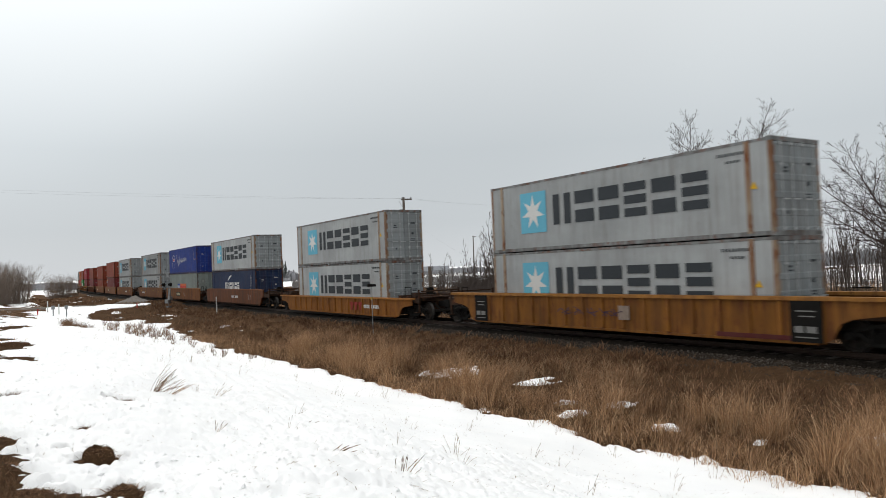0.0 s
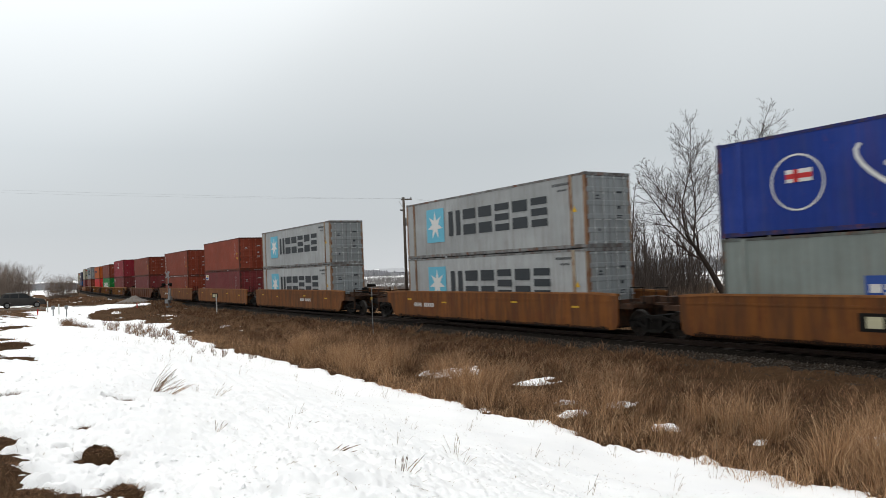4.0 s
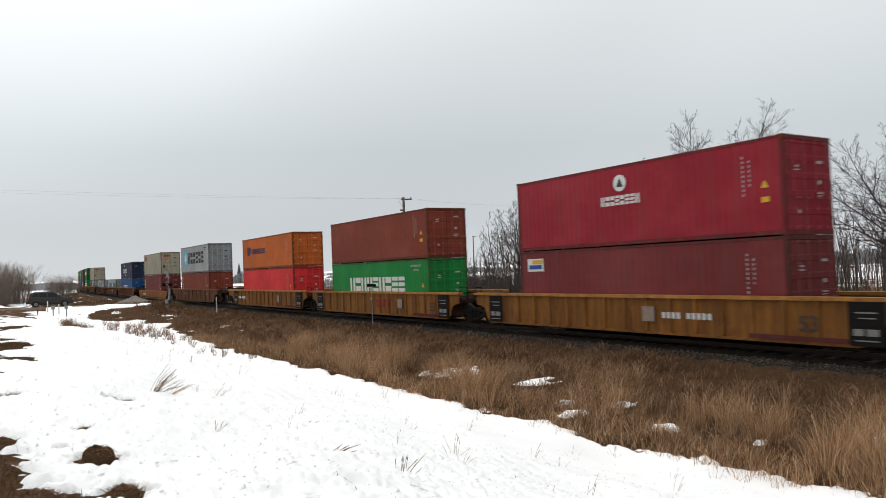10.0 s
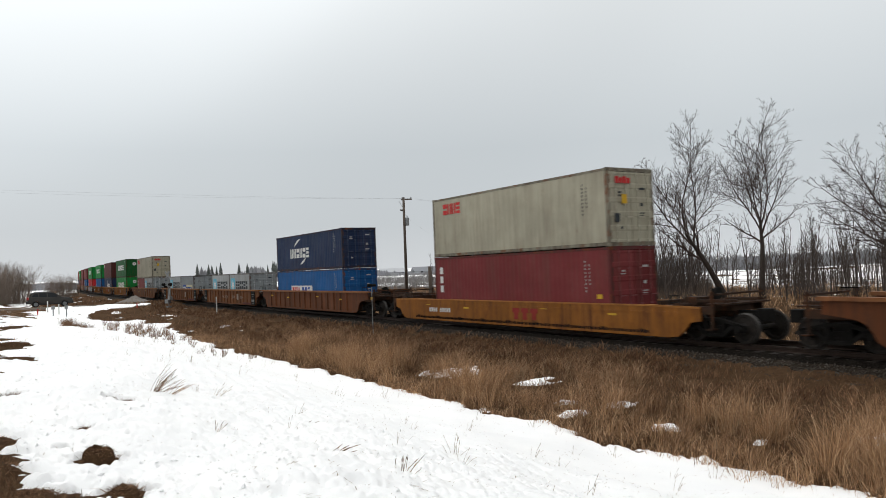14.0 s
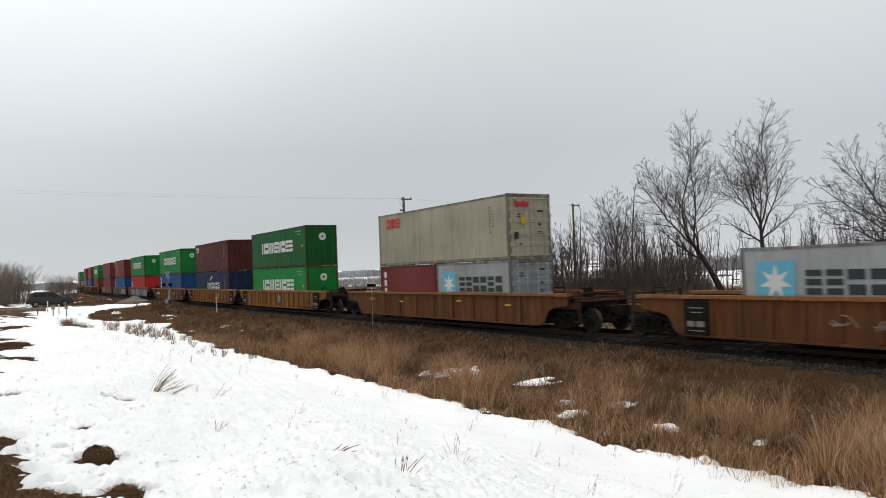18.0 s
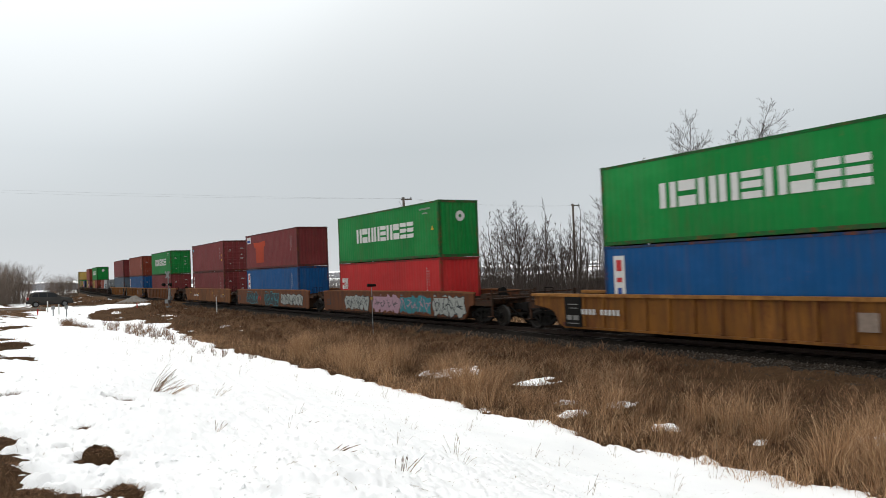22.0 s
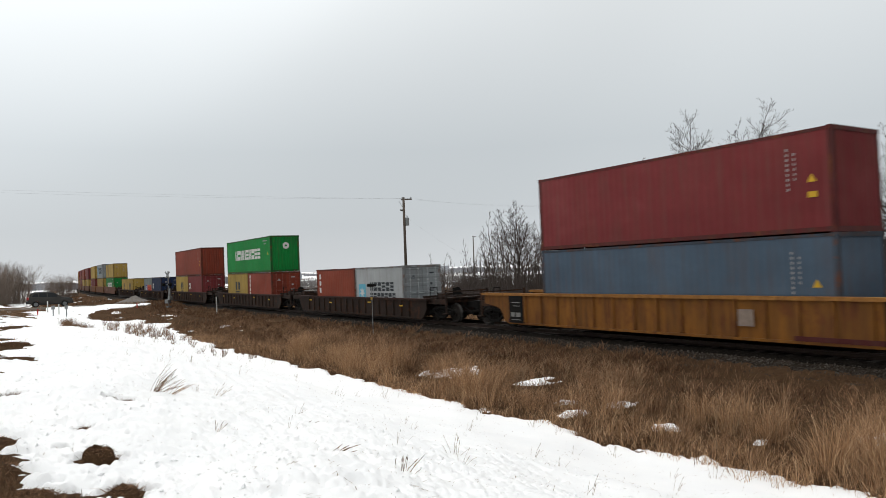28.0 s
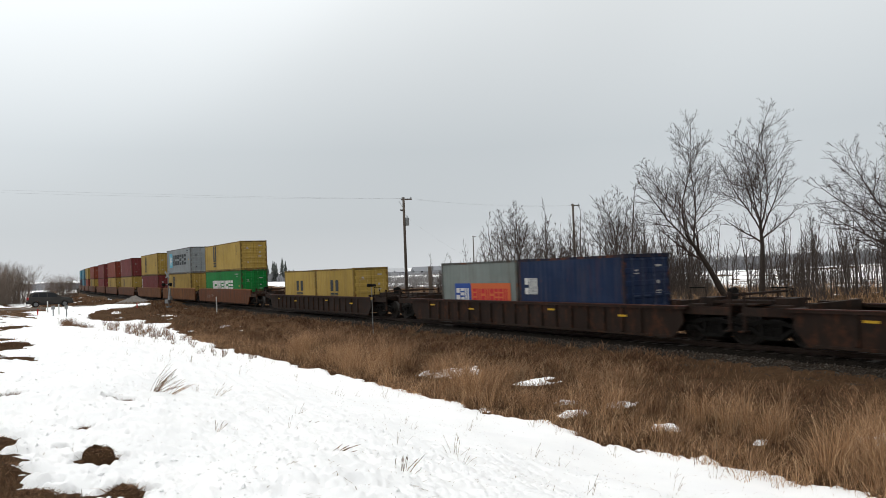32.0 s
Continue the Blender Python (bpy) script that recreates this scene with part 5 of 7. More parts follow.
STAR45 = C(45, "pale_grey", "star", 1, "pale grey container with light blue star and stained posts")
STAR40 = C(40, "pale_grey", "star", 1, "pale grey container with light blue star, dark name blocks")
STAR20 = C(20, "pale_grey", "star_small", 1, "short pale grey container with light blue star emblem")
EVER = C(40, "green", "green_name", -1, GREENC)
EVERDEEP = C(40, "deep_green", "green_name", -1, "dark green corrugated container with white name blocks")
EVERD = C(40, "green", "green_name", 1, GREENC + " and barred doors")
MSC20 = C(20, "mustard", "stacked", 1, "short mustard yellow container with black stacked mark")
MSC40 = C(40, "mustard", "stacked_long", 1, "mustard yellow corrugated container with black stacked mark")
MAROON = C(40, "maroon", "column_short", 1, "maroon corrugated container with white upright marks")
Y_SINGLE = "weathered yellow ribbed well car, stand-alone"
B_SMOOTH = "rust-brown smooth-sided well car of a set"
Y_ART = "weathered yellow ribbed well car of a set"
B_RIB = "rust-brown ribbed well car"
DARKCAR = "dark soot-brown low-sided well car"

# (place, kind, colour, label, front truck, rear truck, panels, marks, lower load, upper load)
F, J = 9.65, 9.75


def unit(u, kind, colour, label, pos, lower, upper=(), panels=False, tags=(), low=False):
    """pos: s stand-alone, a leading, m middle, z trailing unit of a set."""
    return dict(u=u, kind=kind, colour=colour, label=label, front=F if pos in "sa" else None, rear={"s": -F, "a": -J, "m": -J, "z": -F}[pos],
                fl=10.6 if pos in "sa" else 9.3, rl=10.6 if pos in "sz" else 9.3, lower=lower, upper=upper, panels=panels, tags=tags, low=low)


TRAIN = [
    unit(-4.6, "ribbed", "car_yellow", Y_SINGLE, "s", []),
    unit(19.3, "ribbed", "car_yellow", Y_SINGLE, "s", [STAR45], [STAR45], True, tags=(("scrawl", -0.6, 3.6, 0.5, None, 2, None, M_VIOLET),)),
    unit(43.2, "ribbed", "car_ochre", Y_SINGLE, "s", [STAR45], [STAR45], tags=(("redmark", 3.2), ("number", 5.2)), low=True),
    unit(66.85, "smooth", "car_brown", B_SMOOTH, "a", [C(45, "navy", "swoosh", 1, "navy blue container with white swoosh and name blocks")], [STAR45], tags=(("number", 1.2), ("scrawl", 5.6, 1.0, 0.9, None, 3))),
    unit(86.7, "smooth", "car_rust", B_SMOOTH, "m", [C(45, "green_grey", "two_boards", 1, "grey-green container with blue and orange boards")], [C(45, "royal_blue", "script", 1, "royal blue container with white flowing script strokes")], tags=(("mark", -1.7), ("scrawl", 1.2, 1.0, 0.8, None, 5))),
    unit(106.25, "smooth", "car_rust", B_SMOOTH, "z", [STAR45], [STAR45], tags=(("number", -5.2), ("flecks", 0))),
    unit(130.3, "smooth", "car_rust", B_SMOOTH, "a", [STAR45], [STAR45], tags=(("flecks", 0), ("number", 2.5))),
    unit(149.7, "smooth", "car_rust", B_SMOOTH, "m", [C(40, "maroon", "corner_board", 1, "maroon container with white corner board")], [C(40, "rust_orange", "plain", 1, "plain rust-orange corrugated container")], tags=(("mark", -1.8), ("flecks", 0))),
    unit(169.4, "smooth", "car_rust", B_SMOOTH, "z", [C(40.5, "rust_orange", "plain", 1, "plain rust-orange corrugated container")], [C(40, "rust_orange", "column", 1, "rust-orange container with white upright marks")], tags=(("number", -4.8), ("flecks", 0))),
    unit(192.8, "ribbed", "car_brown", B_RIB + ", stand-alone", "s", [MAROON], [C(40.5, "rust_orange", "plain", 1, "plain rust-orange corrugated container")]),
    unit(216.7, "ribbed", "car_yellow", Y_ART, "a", [C(40, "maroon", "corner_board", 1, "maroon container with white corner board")], [C(40, "crimson", "seal_name", 1, "crimson container with white round seal")], True, (("53", 6.75), ("number", 2.6))),
    unit(236.4, "ribbed", "car_yellow", Y_ART, "m", [EVERD], [C(40.5, "red_brown", "plain", 1, "plain red-brown corrugated container")], True, (("53", 6.75), ("redmark", 1.4))),
    unit(255.7, "ribbed", "car_yellow", Y_ART, "z", [C(40, "scarlet", "plain", 1, "bright scarlet corrugated container")], [C(40.5, "orange", "fork", 1, "orange container with blue emblem and name blocks")], True, (("53", 6.75), ("number", -5.8))),
    unit(279.5, "ribbed", "car_brown", B_RIB + ", stand-alone", "s", [C(40, "rust_orange", "column", 1, "rust-orange container with white upright marks")], [STAR40], tags=(("flecks", 0),)),
    unit(303.4, "smooth", "car_ochre", "ochre yellow smooth-sided well car, stand-alone", "s", [MAROON], [C(40, "cream_grey", "red_name", 1, "cream grey container with red name blocks")], tags=(("redmark", 1.2), ("flecks", 0), ("number", -5.6)), low=True),
    unit(326.7, "ribbed", "car_brown", B_RIB + " of a set", "a", [C(40.5, "mid_blue", "badge_white", 1, "blue container with white name board")], [C(40.5, "navy", "swoosh_both", 1, "navy blue container with white swooshes")], tags=(("flecks", 0),)),
    unit(346.0, "ribbed", "car_dull", B_RIB + " of a set", "m", [STAR20, STAR20], [], True, (("scrawl", -0.6, 1.9, 0.5, None, 6), ("scrawl", 2.2, 1.3, 0.7, None, 9), ("scrawl", 4.6, 1.2, 0.4, None, 10))),
    unit(365.9, "ribbed", "car_dull", B_RIB + " of a set", "z", [STAR20, C(20, "cool_grey", "two_boards_pale", 1, "short blue-grey container with blue and cream boards")], [], True, (("scrawl", -2.4, 1.8, 0.6, None, 7),)),
    unit(389.4, "ribbed", "car_dull", B_RIB + ", stand-alone", "s", [C(20, "maroon", "column_short", 1, "short maroon container with white upright marks"), STAR20], [C(40, "cream_grey", "red_name", 1, "cream grey container with red name blocks")], tags=(("flecks", 0),)),
    unit(412.9, "ribbed", "car_yellow", Y_ART, "a", [EVER], [EVERDEEP], True, (("53", 6.75),)),
    unit(432.4, "ribbed", "car_yellow", Y_ART, "m", [C(40, "navy", "swoosh", -1, "navy blue container with white swoosh and name blocks")], [C(40, "dark_maroon", "corner_board", -1, "dark maroon container with small corner board")], True, (("53", 6.75), ("redmark", 0.6))),
    unit(451.8, "ribbed", "car_yellow", Y_ART, "z", [C(40, "mid_blue", "board_column", -1, "blue container with a tall white board")], [EVER], True, (("53", 6.75), ("number", -6.2))),
    unit(475.3, "smooth", "car_brown", B_SMOOTH + ", sprayed with graffiti", "a", [C(40, "red", "corner_name", -1, "red container with small white name blocks")], [EVER], tags=(("scrawl", -3.4, 3.2, 0.95, M_SILVER, 11), ("scrawl", 0.4, 3.0, 0.98, M_PINK, 12, M_PINK, M_FADED), ("scrawl", 3.6, 3.2, 1.0, M_TEAL, 13, M_FADED, M_PINK), ("scrawl", 6.9, 2.8, 1.10, M_SILVER, 14), ("number", 3.5), ("53", -7.6))),
    unit(494.8, "smooth", "car_brown", B_SMOOTH + ", sprayed with graffiti", "m", [C(40, "mid_blue", "board_column", -1, "blue container with a tall white board")], [C(40, "maroon", "corner_patch", -1, "maroon container with an orange overpainted patch")], tags=(("scrawl", -4.2, 2.8, 1.0, M_DARK, 15, M_TEAL, M_TEAL), ("scrawl", -2.3, 0.9, 0.8, None, 19, None, M_REDL), ("scrawl", 0.6, 3.2, 1.08, M_DARK, 16, M_TEAL, M_TEAL), ("scrawl", 5.0, 4.4, 0.86, M_SILVER, 17), ("53", -7.8))),
    unit(514.1, "smooth", "car_rust", B_SMOOTH, "z", [MAROON], [C(40, "maroon", "dot", 1, "maroon container with small blue disc")], tags=(("number", -4.2), ("flecks", 0), ("scrawl", 3.4, 1.6, 0.6, None, 18), ("scrawl", 6.0, 1.9, 0.7, None, 20))),
    unit(537.6, "ribbed", "car_dull", Y_ART, "a", [C(40, "maroon", "plain", 1, "plain maroon corrugated container")], [EVERD]),
    unit(557.2, "ribbed", "car_yellow", Y_ART, "m", [C(40, "mid_blue", "board_column", 1, "blue container with a tall white board")], [C(40, "rust_orange", "column", 1, "rust-orange container with white upright marks")], True),
    unit(576.1, "ribbed", "car_yellow", Y_ART, "z", [C(40, "slate_blue", "plain", -1, "faded slate blue corrugated container")], [C(40, "maroon", "plain", -1, "plain faded maroon corrugated container")], True),
    unit(599.9, "dark", "car_dark", DARKCAR, "s", [C(20, "rust_orange", "column_short", 1, "short rust-orange container with white marks"), C(20, "pale_grey", "two_rows", 1, "short pale grey container with two rows of blocks")], [], tags=(("flecks", 0),)),
    unit(621.4, "dark", "car_dark", DARKCAR, "s", [MSC20, C(20, "red_brown", "column", 1, "short red-brown container with white upright marks")], [EVER], tags=(("flecks", 0),)),
    unit(643.3, "dark", "car_dark", DARKCAR, "s", [MSC20, C(20, "maroon", "corner_name", 1, "short maroon container with small white mark")], [C(40, "red_brown", "plain", -1, "plain red-brown corrugated container")], tags=(("flecks", 0),)),
    unit(664.6, "dark", "car_dark", DARKCAR, "s", [C(20, "green_grey", "two_boards", 1, "short grey-green container with blue and orange boards"), C(20, "navy", "corner_name", 1, "short navy blue container with small white mark")], [], tags=(("flecks", 0),)),
    unit(687.0, "dark", "car_dark", DARKCAR, "s", [MSC20, MSC20], [], tags=(("flecks", 0),)),
    unit(710.2, "smooth", "car_brown", B_SMOOTH, "a", [EVERD], [C(40.5, "mustard", "stacked_long", 1, "mustard yellow corrugated container with black stacked mark")], tags=(("scrawl", -4, 2.4, 0.8, None, 21),)),
    unit(728.9, "smooth", "car_rust", B_SMOOTH, "m", [MSC40], [C(40, "cool_grey", "star", 1, GREY_STAR)]),
    unit(747.3, "smooth", "car_rust", B_SMOOTH, "z", [MAROON], [MSC40]),
    unit(768.7, "smooth", "car_brown", B_SMOOTH, "a", [MSC40], [C(40, "maroon", "column", 1, "maroon container with white upright marks")]),
    unit(788.0, "smooth", "car_brown", B_SMOOTH, "m", [MSC40], [C(40, "red_brown", "plain", 1, "plain red-brown corrugated container")]),
    unit(807.3, "smooth", "car_brown", B_SMOOTH, "z", [C(40, "maroon", "plain", 1, "plain maroon corrugated container")], [C(40, "maroon", "plain", 1, "plain maroon corrugated container")]),
    unit(830.5, "smooth", "car_brown", B_SMOOTH, "a", [MSC40], [C(40, "red_brown", "plain", 1, "plain red-brown corrugated container")]),
    unit(849.9, "smooth", "car_brown", B_SMOOTH, "m", [C(40, "red_brown", "plain", 1, "plain red-brown corrugated container")], [MSC40]),
    unit(869.3, "smooth", "car_brown", B_SMOOTH, "z", [C(40, "sky_blue", "plain", 1, "plain light blue corrugated container")], [C(40, "sky_blue", "plain", 1, "plain light blue corrugated container")]),
    unit(892.8, "smooth", "car_brown", B_SMOOTH, "s", [C(40, "navy", "plain", 1, "plain navy blue corrugated container")], [C(40, "sky_blue", "plain", 1, "plain light blue corrugated container")]),
]
V0, ACC = 20.004, 0.006945


def run(t):
    """Metres run by the train since the start."""
    return V0 * t + ACC * ((t - 16.0) ** 2 - 256.0)


MOVING = []       # (thing, place in the train, offset along the car, height)
MADE = {}


def load(spec):
    if spec in MADE:
        return copy_thing(MADE[spec], Matrix())
    MADE[spec] = container(*spec)
    return MADE[spec]


for un in TRAIN:
    car = well_car(un["u"], un["kind"], un["colour"], un["label"], un["front"], un["rear"], un["panels"], un["tags"], un["fl"], un["rl"], 1.10 if un["kind"] == "smooth" and un["front"] and un["rear"] == -F else 1.0, un["low"])
    MOVING.append((car, un["u"], 0.0, 0.0))
    base = 0.345
    z1 = base
    for row in (un["lower"], un["upper"]):
        if not row:
            continue
        lens = [{20: 6.058, 40: 12.192, 45: 13.716, 40.5: 12.192}[c[0]] for c in row]
        total = sum(lens) + 0.076 * (len(row) - 1)
        x = -total / 2
        top = 0
        for spec, ln in zip(row, lens):
            MOVING.append((load(spec), un["u"], x + ln / 2, z1))
            x += ln + 0.076
            top = max(top, {20: STD, 40: HC, 45: HC, 40.5: STD}[spec[0]])
        z1 += top + 0.010


# ---- woody plants ----
def tubes(segs, sides=4):
    """One mesh of tapered tubes: rows of (a, b, ra, rb)."""
    n = len(segs)
    a = np.array([s[0] for s in segs], float)
    b = np.array([s[1] for s in segs], float)
    ra = np.array([s[2] for s in segs], float)
    rb = np.array([s[3] for s in segs], float)
    d = b - a
    d /= np.linalg.norm(d, axis=1)[:, None] + 1e-9
    ref = np.where(np.abs(d[:, 2:3]) > 0.9, np.array([[1.0, 0, 0]]), np.array([[0, 0, 1.0]]))
    u = np.cross(d, ref)
    u /= np.linalg.norm(u, axis=1)[:, None] + 1e-9
    w = np.cross(d, u)
    v, f = [], []
    for i in range(sides):
        t = 6.28318 * i / sides
        o = u * math.cos(t) + w * math.sin(t)
        v.append(a + o * ra[:, None])
        v.append(b + o * rb[:, None])
    v = np.stack(v, 1).reshape(-1, 3)
    base = np.arange(n)[:, None] * (2 * sides)
    for i in range(sides):
        j = (i + 1) % sides
        f.append(np.concatenate([base + 2 * i, base + 2 * j, base + 2 * j + 1, base + 2 * i + 1], 1))
    return v, np.concatenate(f)


def tube_path(pts, radii, sides=8):
    """One unbroken tapered tube through points."""
    v, f = [], []
    for i, p in enumerate(pts):
        d = (pts[min(i + 1, len(pts) - 1)] - pts[max(i - 1, 0)]).normalized()
        u = Vector((1, 0, 0)) - d * d.x
        u.normalize()
        w = d.cross(u)
        v += [tuple(p + (u * math.cos(6.28318 * k / sides) + w * math.sin(6.28318 * k / sides)) * radii[i]) for k in range(sides)]
    for i in range(len(pts) - 1):
        f += [(i * sides + k, i * sides + (k + 1) % sides, (i + 1) * sides + (k + 1) % sides, (i + 1) * sides + k) for k in range(sides)]
    return np.array(v), np.array(f)


def course(rng, p, d, length, steps, lift, wob):
    """A bent way from p towards d: its points and directions. lift draws it upward as it goes."""
    pts = [(Vector(p), Vector(d))]
    for _ in range(steps):
        d = (d + Vector((rng.gauss(0, wob), rng.gauss(0, wob), rng.gauss(0, wob * 0.6) + lift / steps))).normalized()
        p = p + d * (length / steps)
        pts.append((p, d))
    return pts


def branch(rng, rows, p, d, length, r, level, twig, dense, angle, lift):
    """A limb with side branches on alternate sides, each with twigs of its own."""
    steps = (7, 5, 4, 2)[min(level, 3)]
    pts = course(rng, p, d, length, steps, lift * (1.0 if level < 2 else 0.5), (0.085, 0.11, 0.14, 0.16)[min(level, 3)])
    for i in range(steps):
        r0, r1 = max(twig, r * (1 - 0.88 * i / steps)), max(twig, r * (1 - 0.88 * (i + 1) / steps))
        rows.append((tuple(pts[i][0]), tuple(pts[i + 1][0]), r0, r1))
    if level >= 3 or length < 0.25:
        return
    n = max(3, round(length * dense * (2.0, 3.0, 4.2)[level]))
    roll = rng.uniform(0, 6.28)
    for i in range(n):
        t = 0.14 + 0.84 * (i + rng.uniform(0.1, 0.9)) / n
        k = min(steps - 1, int(t * steps))
        q = pts[k][0].lerp(pts[k + 1][0], t * steps - k)
        dd = pts[k + 1][1]
        roll += 2.4 + rng.uniform(-0.5, 0.5)
        u = dd.orthogonal().normalized()
        side = u * math.cos(roll) + dd.cross(u) * math.sin(roll)
        a = radians(angle * rng.uniform(0.7, 1.3))
        nd = (dd * math.cos(a) + side * math.sin(a) + Vector((0, 0, 0.10))).normalized()
        ln = length * ((0.42, 0.44, 0.44)[level] * (1 - t) + (0.12, 0.16, 0.2)[level]) * rng.uniform(0.65, 1.25)
        branch(rng, rows, q, nd, ln, max(twig, r * (1 - 0.80 * t) * 0.62), level + 1, twig, dense, angle, lift)


def limbed_tree(name, label, group, seed, trunk, limbs, trunk_r, twig=0.006, dense=1.0, angle=44, bark=None, twigs=None, lift=0.22, category="tree"):
    """trunk: (length, tilt, azimuth, bend back). limbs: (share of the trunk at which it leaves, tilt from upright, azimuth, length), angles in degrees; azimuth 0 is east."""
    rng = random.Random(seed)
    ln, tilt, az, back = trunk
    way = lambda t, a: Vector((math.sin(radians(t)) * math.cos(radians(a)), math.sin(radians(t)) * math.sin(radians(a)), math.cos(radians(t))))
    steps = 9
    pts = course(rng, Vector((0, 0, -0.2)), way(tilt, az), ln, steps, back, 0.045)
    rows = []
    for at, lt, la, ll in limbs:
        k = min(steps - 1, int(at * steps))
        q = pts[k][0].lerp(pts[k + 1][0], at * steps - k)
        branch(rng, rows, q, way(lt, la), ll, trunk_r * (1 - 0.6 * at) * 0.62, 0, twig, dense, angle, lift)
    ob = thing(name)
    tagged(ob, label, category, group)
    part("trunk", fast_mesh("trunk", *tube_path([q for q, _ in pts], [trunk_r * (1 - 0.6 * i / steps) for i in range(steps + 1)]), True), bark or M_BARK, ob)
    part("crown", fast_mesh("crown", *tubes(rows, 3)), twigs or M_TWIG, ob, "bare twiggy crown")
    return ob


def stand(ob, x, y, turn=0.0, size=1.0, sink=0.0):
    z = float(ground_z(np.array([x]), np.array([y]))[0]) - sink
    ob.matrix_basis = Matrix.LocRotScale((x, y, z), Euler((0, 0, turn)), (size, size, size))
    return ob


def stand_copy(ob, x, y, turn, size):
    c = copy_thing(ob, Matrix())
    return stand(c, x, y, turn, size)


# the two big trees by the far side, and a broad one past the edge of sight
stand(limbed_tree("tree", "tall leafless tree leaning over the fence line", "tall trees", 5, (6.2, 22, 180, 0.14),
                  [(1.0, 8, 175, 9.2), (0.84, -2, 10, 8.4), (0.78, 50, 174, 7.2), (0.60, 56, 190, 5.0), (0.90, 32, 100, 6.0), (0.72, 40, 260, 5.4), (0.95, 28, 215, 6.8)], 0.29, 0.0085, 1.0, 42, lift=0.10), 21.5, 55.0)
stand(limbed_tree("tree", "tall leafless tree with a forked upright trunk", "tall trees", 8, (6.4, 2, 0, 0.05),
                  [(1.0, 3, 90, 9.0), (0.92, 26, 10, 8.0), (0.85, 26, 170, 7.4), (0.97, 16, 160, 7.6), (0.75, 52, 5, 4.4), (0.70, 50, 185, 3.8), (0.88, 30, 80, 6.0), (0.80, 32, 280, 6.0)], 0.27, 0.0085, 1.0, 42, lift=0.12), 24.25, 55.4)
stand(limbed_tree("tree", "broad leafless tree with spreading limbs", "tall trees", 11, (3.2, 5, 180, 0.0),
                  [(1.0, 8, 120, 9.0), (0.95, 32, 178, 9.2), (0.90, 50, 182, 8.6), (0.80, 64, 176, 7.6), (0.92, 40, 10, 7.0), (0.85, 40, 90, 6.4), (0.98, 22, 230, 8.4), (0.75, 70, 200, 5.8), (0.9, 44, 260, 7.4)], 0.30, 0.0085, 0.95, 42, lift=0.20), 31.0, 46.0)
ROUND = [(1.0, 8, 0, 5.9), (0.95, 26, 80, 5.6), (0.9, 30, 180, 5.8), (0.9, 34, 10, 5.4), (0.8, 48, 170, 5.2), (0.8, 50, 350, 5.0), (0.7, 62, 185, 4.4), (0.7, 64, 5, 4.2), (0.85, 40, 270, 5.0), (0.9, 16, 220, 5.6)]
for seed, x, y, k in ((31, 7.6, 75.0, 1.12), (44, 12.6, 74.0, 0.80), (47, 16.9, 70.0, 1.16)):
    stand(limbed_tree("tree", "round-crowned leafless tree in the thicket", "round-crowned trees", seed, (3.3 * k, 3, seed * 40, 0.0), [(a, b, c + seed * 7 % 30, d * k) for a, b, c, d in ROUND], 0.22, 0.0105, 0.95, 46, lift=0.25), x, y)

SAPLINGS = []
for seed, hgt in ((51, 6.2), (52, 5.4), (53, 7.0), (54, 6.0), (55, 4.6), (56, 7.6)):
    r_ = random.Random(seed)
    twigs_ = [(0.25 + 0.7 * k / 7, r_.uniform(18, 42), r_.uniform(0, 360), hgt * r_.uniform(0.16, 0.30) * (1.15 - 0.08 * k)) for k in range(8)] + [(1.0, 6, 0, hgt * 0.24)]
    SAPLINGS.append(limbed_tree("sapling", "slender leafless sapling in the thicket", "saplings behind the track", seed, (hgt * 0.80, 4, seed * 60, 0.0), twigs_, 0.065, 0.0105, 0.95, 36, M_TWIGG, M_TWIGG, 0.35))
rng = random.Random(77)
spots = []
for i in range(296):
    ax = rng.uniform(-0.02, 0.64) if i < 180 else rng.uniform(0.02, 0.36)
    dep = rng.uniform(58, 88) if ax < 0.42 else rng.uniform(50, 84)
    spots.append((ax * dep, dep, (0.78 if ax < 0.06 else (1.15 if ax < 0.36 else 1.0)) * rng.uniform(0.55, 1.1)))
for i in range(70):
    ax, dep = rng.uniform(0.44, 0.64), rng.uniform(52, 92)
    spots.append((ax * dep, dep, rng.uniform(0.45, 1.0)))
for i, (x, y, sz) in enumerate(spots):
    src = SAPLINGS[i % len(SAPLINGS)]
    if i < len(SAPLINGS):
        stand(src, x, y, rng.uniform(0, 6.28), sz)
    else:
        stand_copy(src, x, y, rng.uniform(0, 6.28), sz)
stand_copy(SAPLINGS[5], 16.3, 62.0, 0.6, 1.42)
stand_copy(SAPLINGS[2], 13.0, 70.0, 0.6, 1.28)

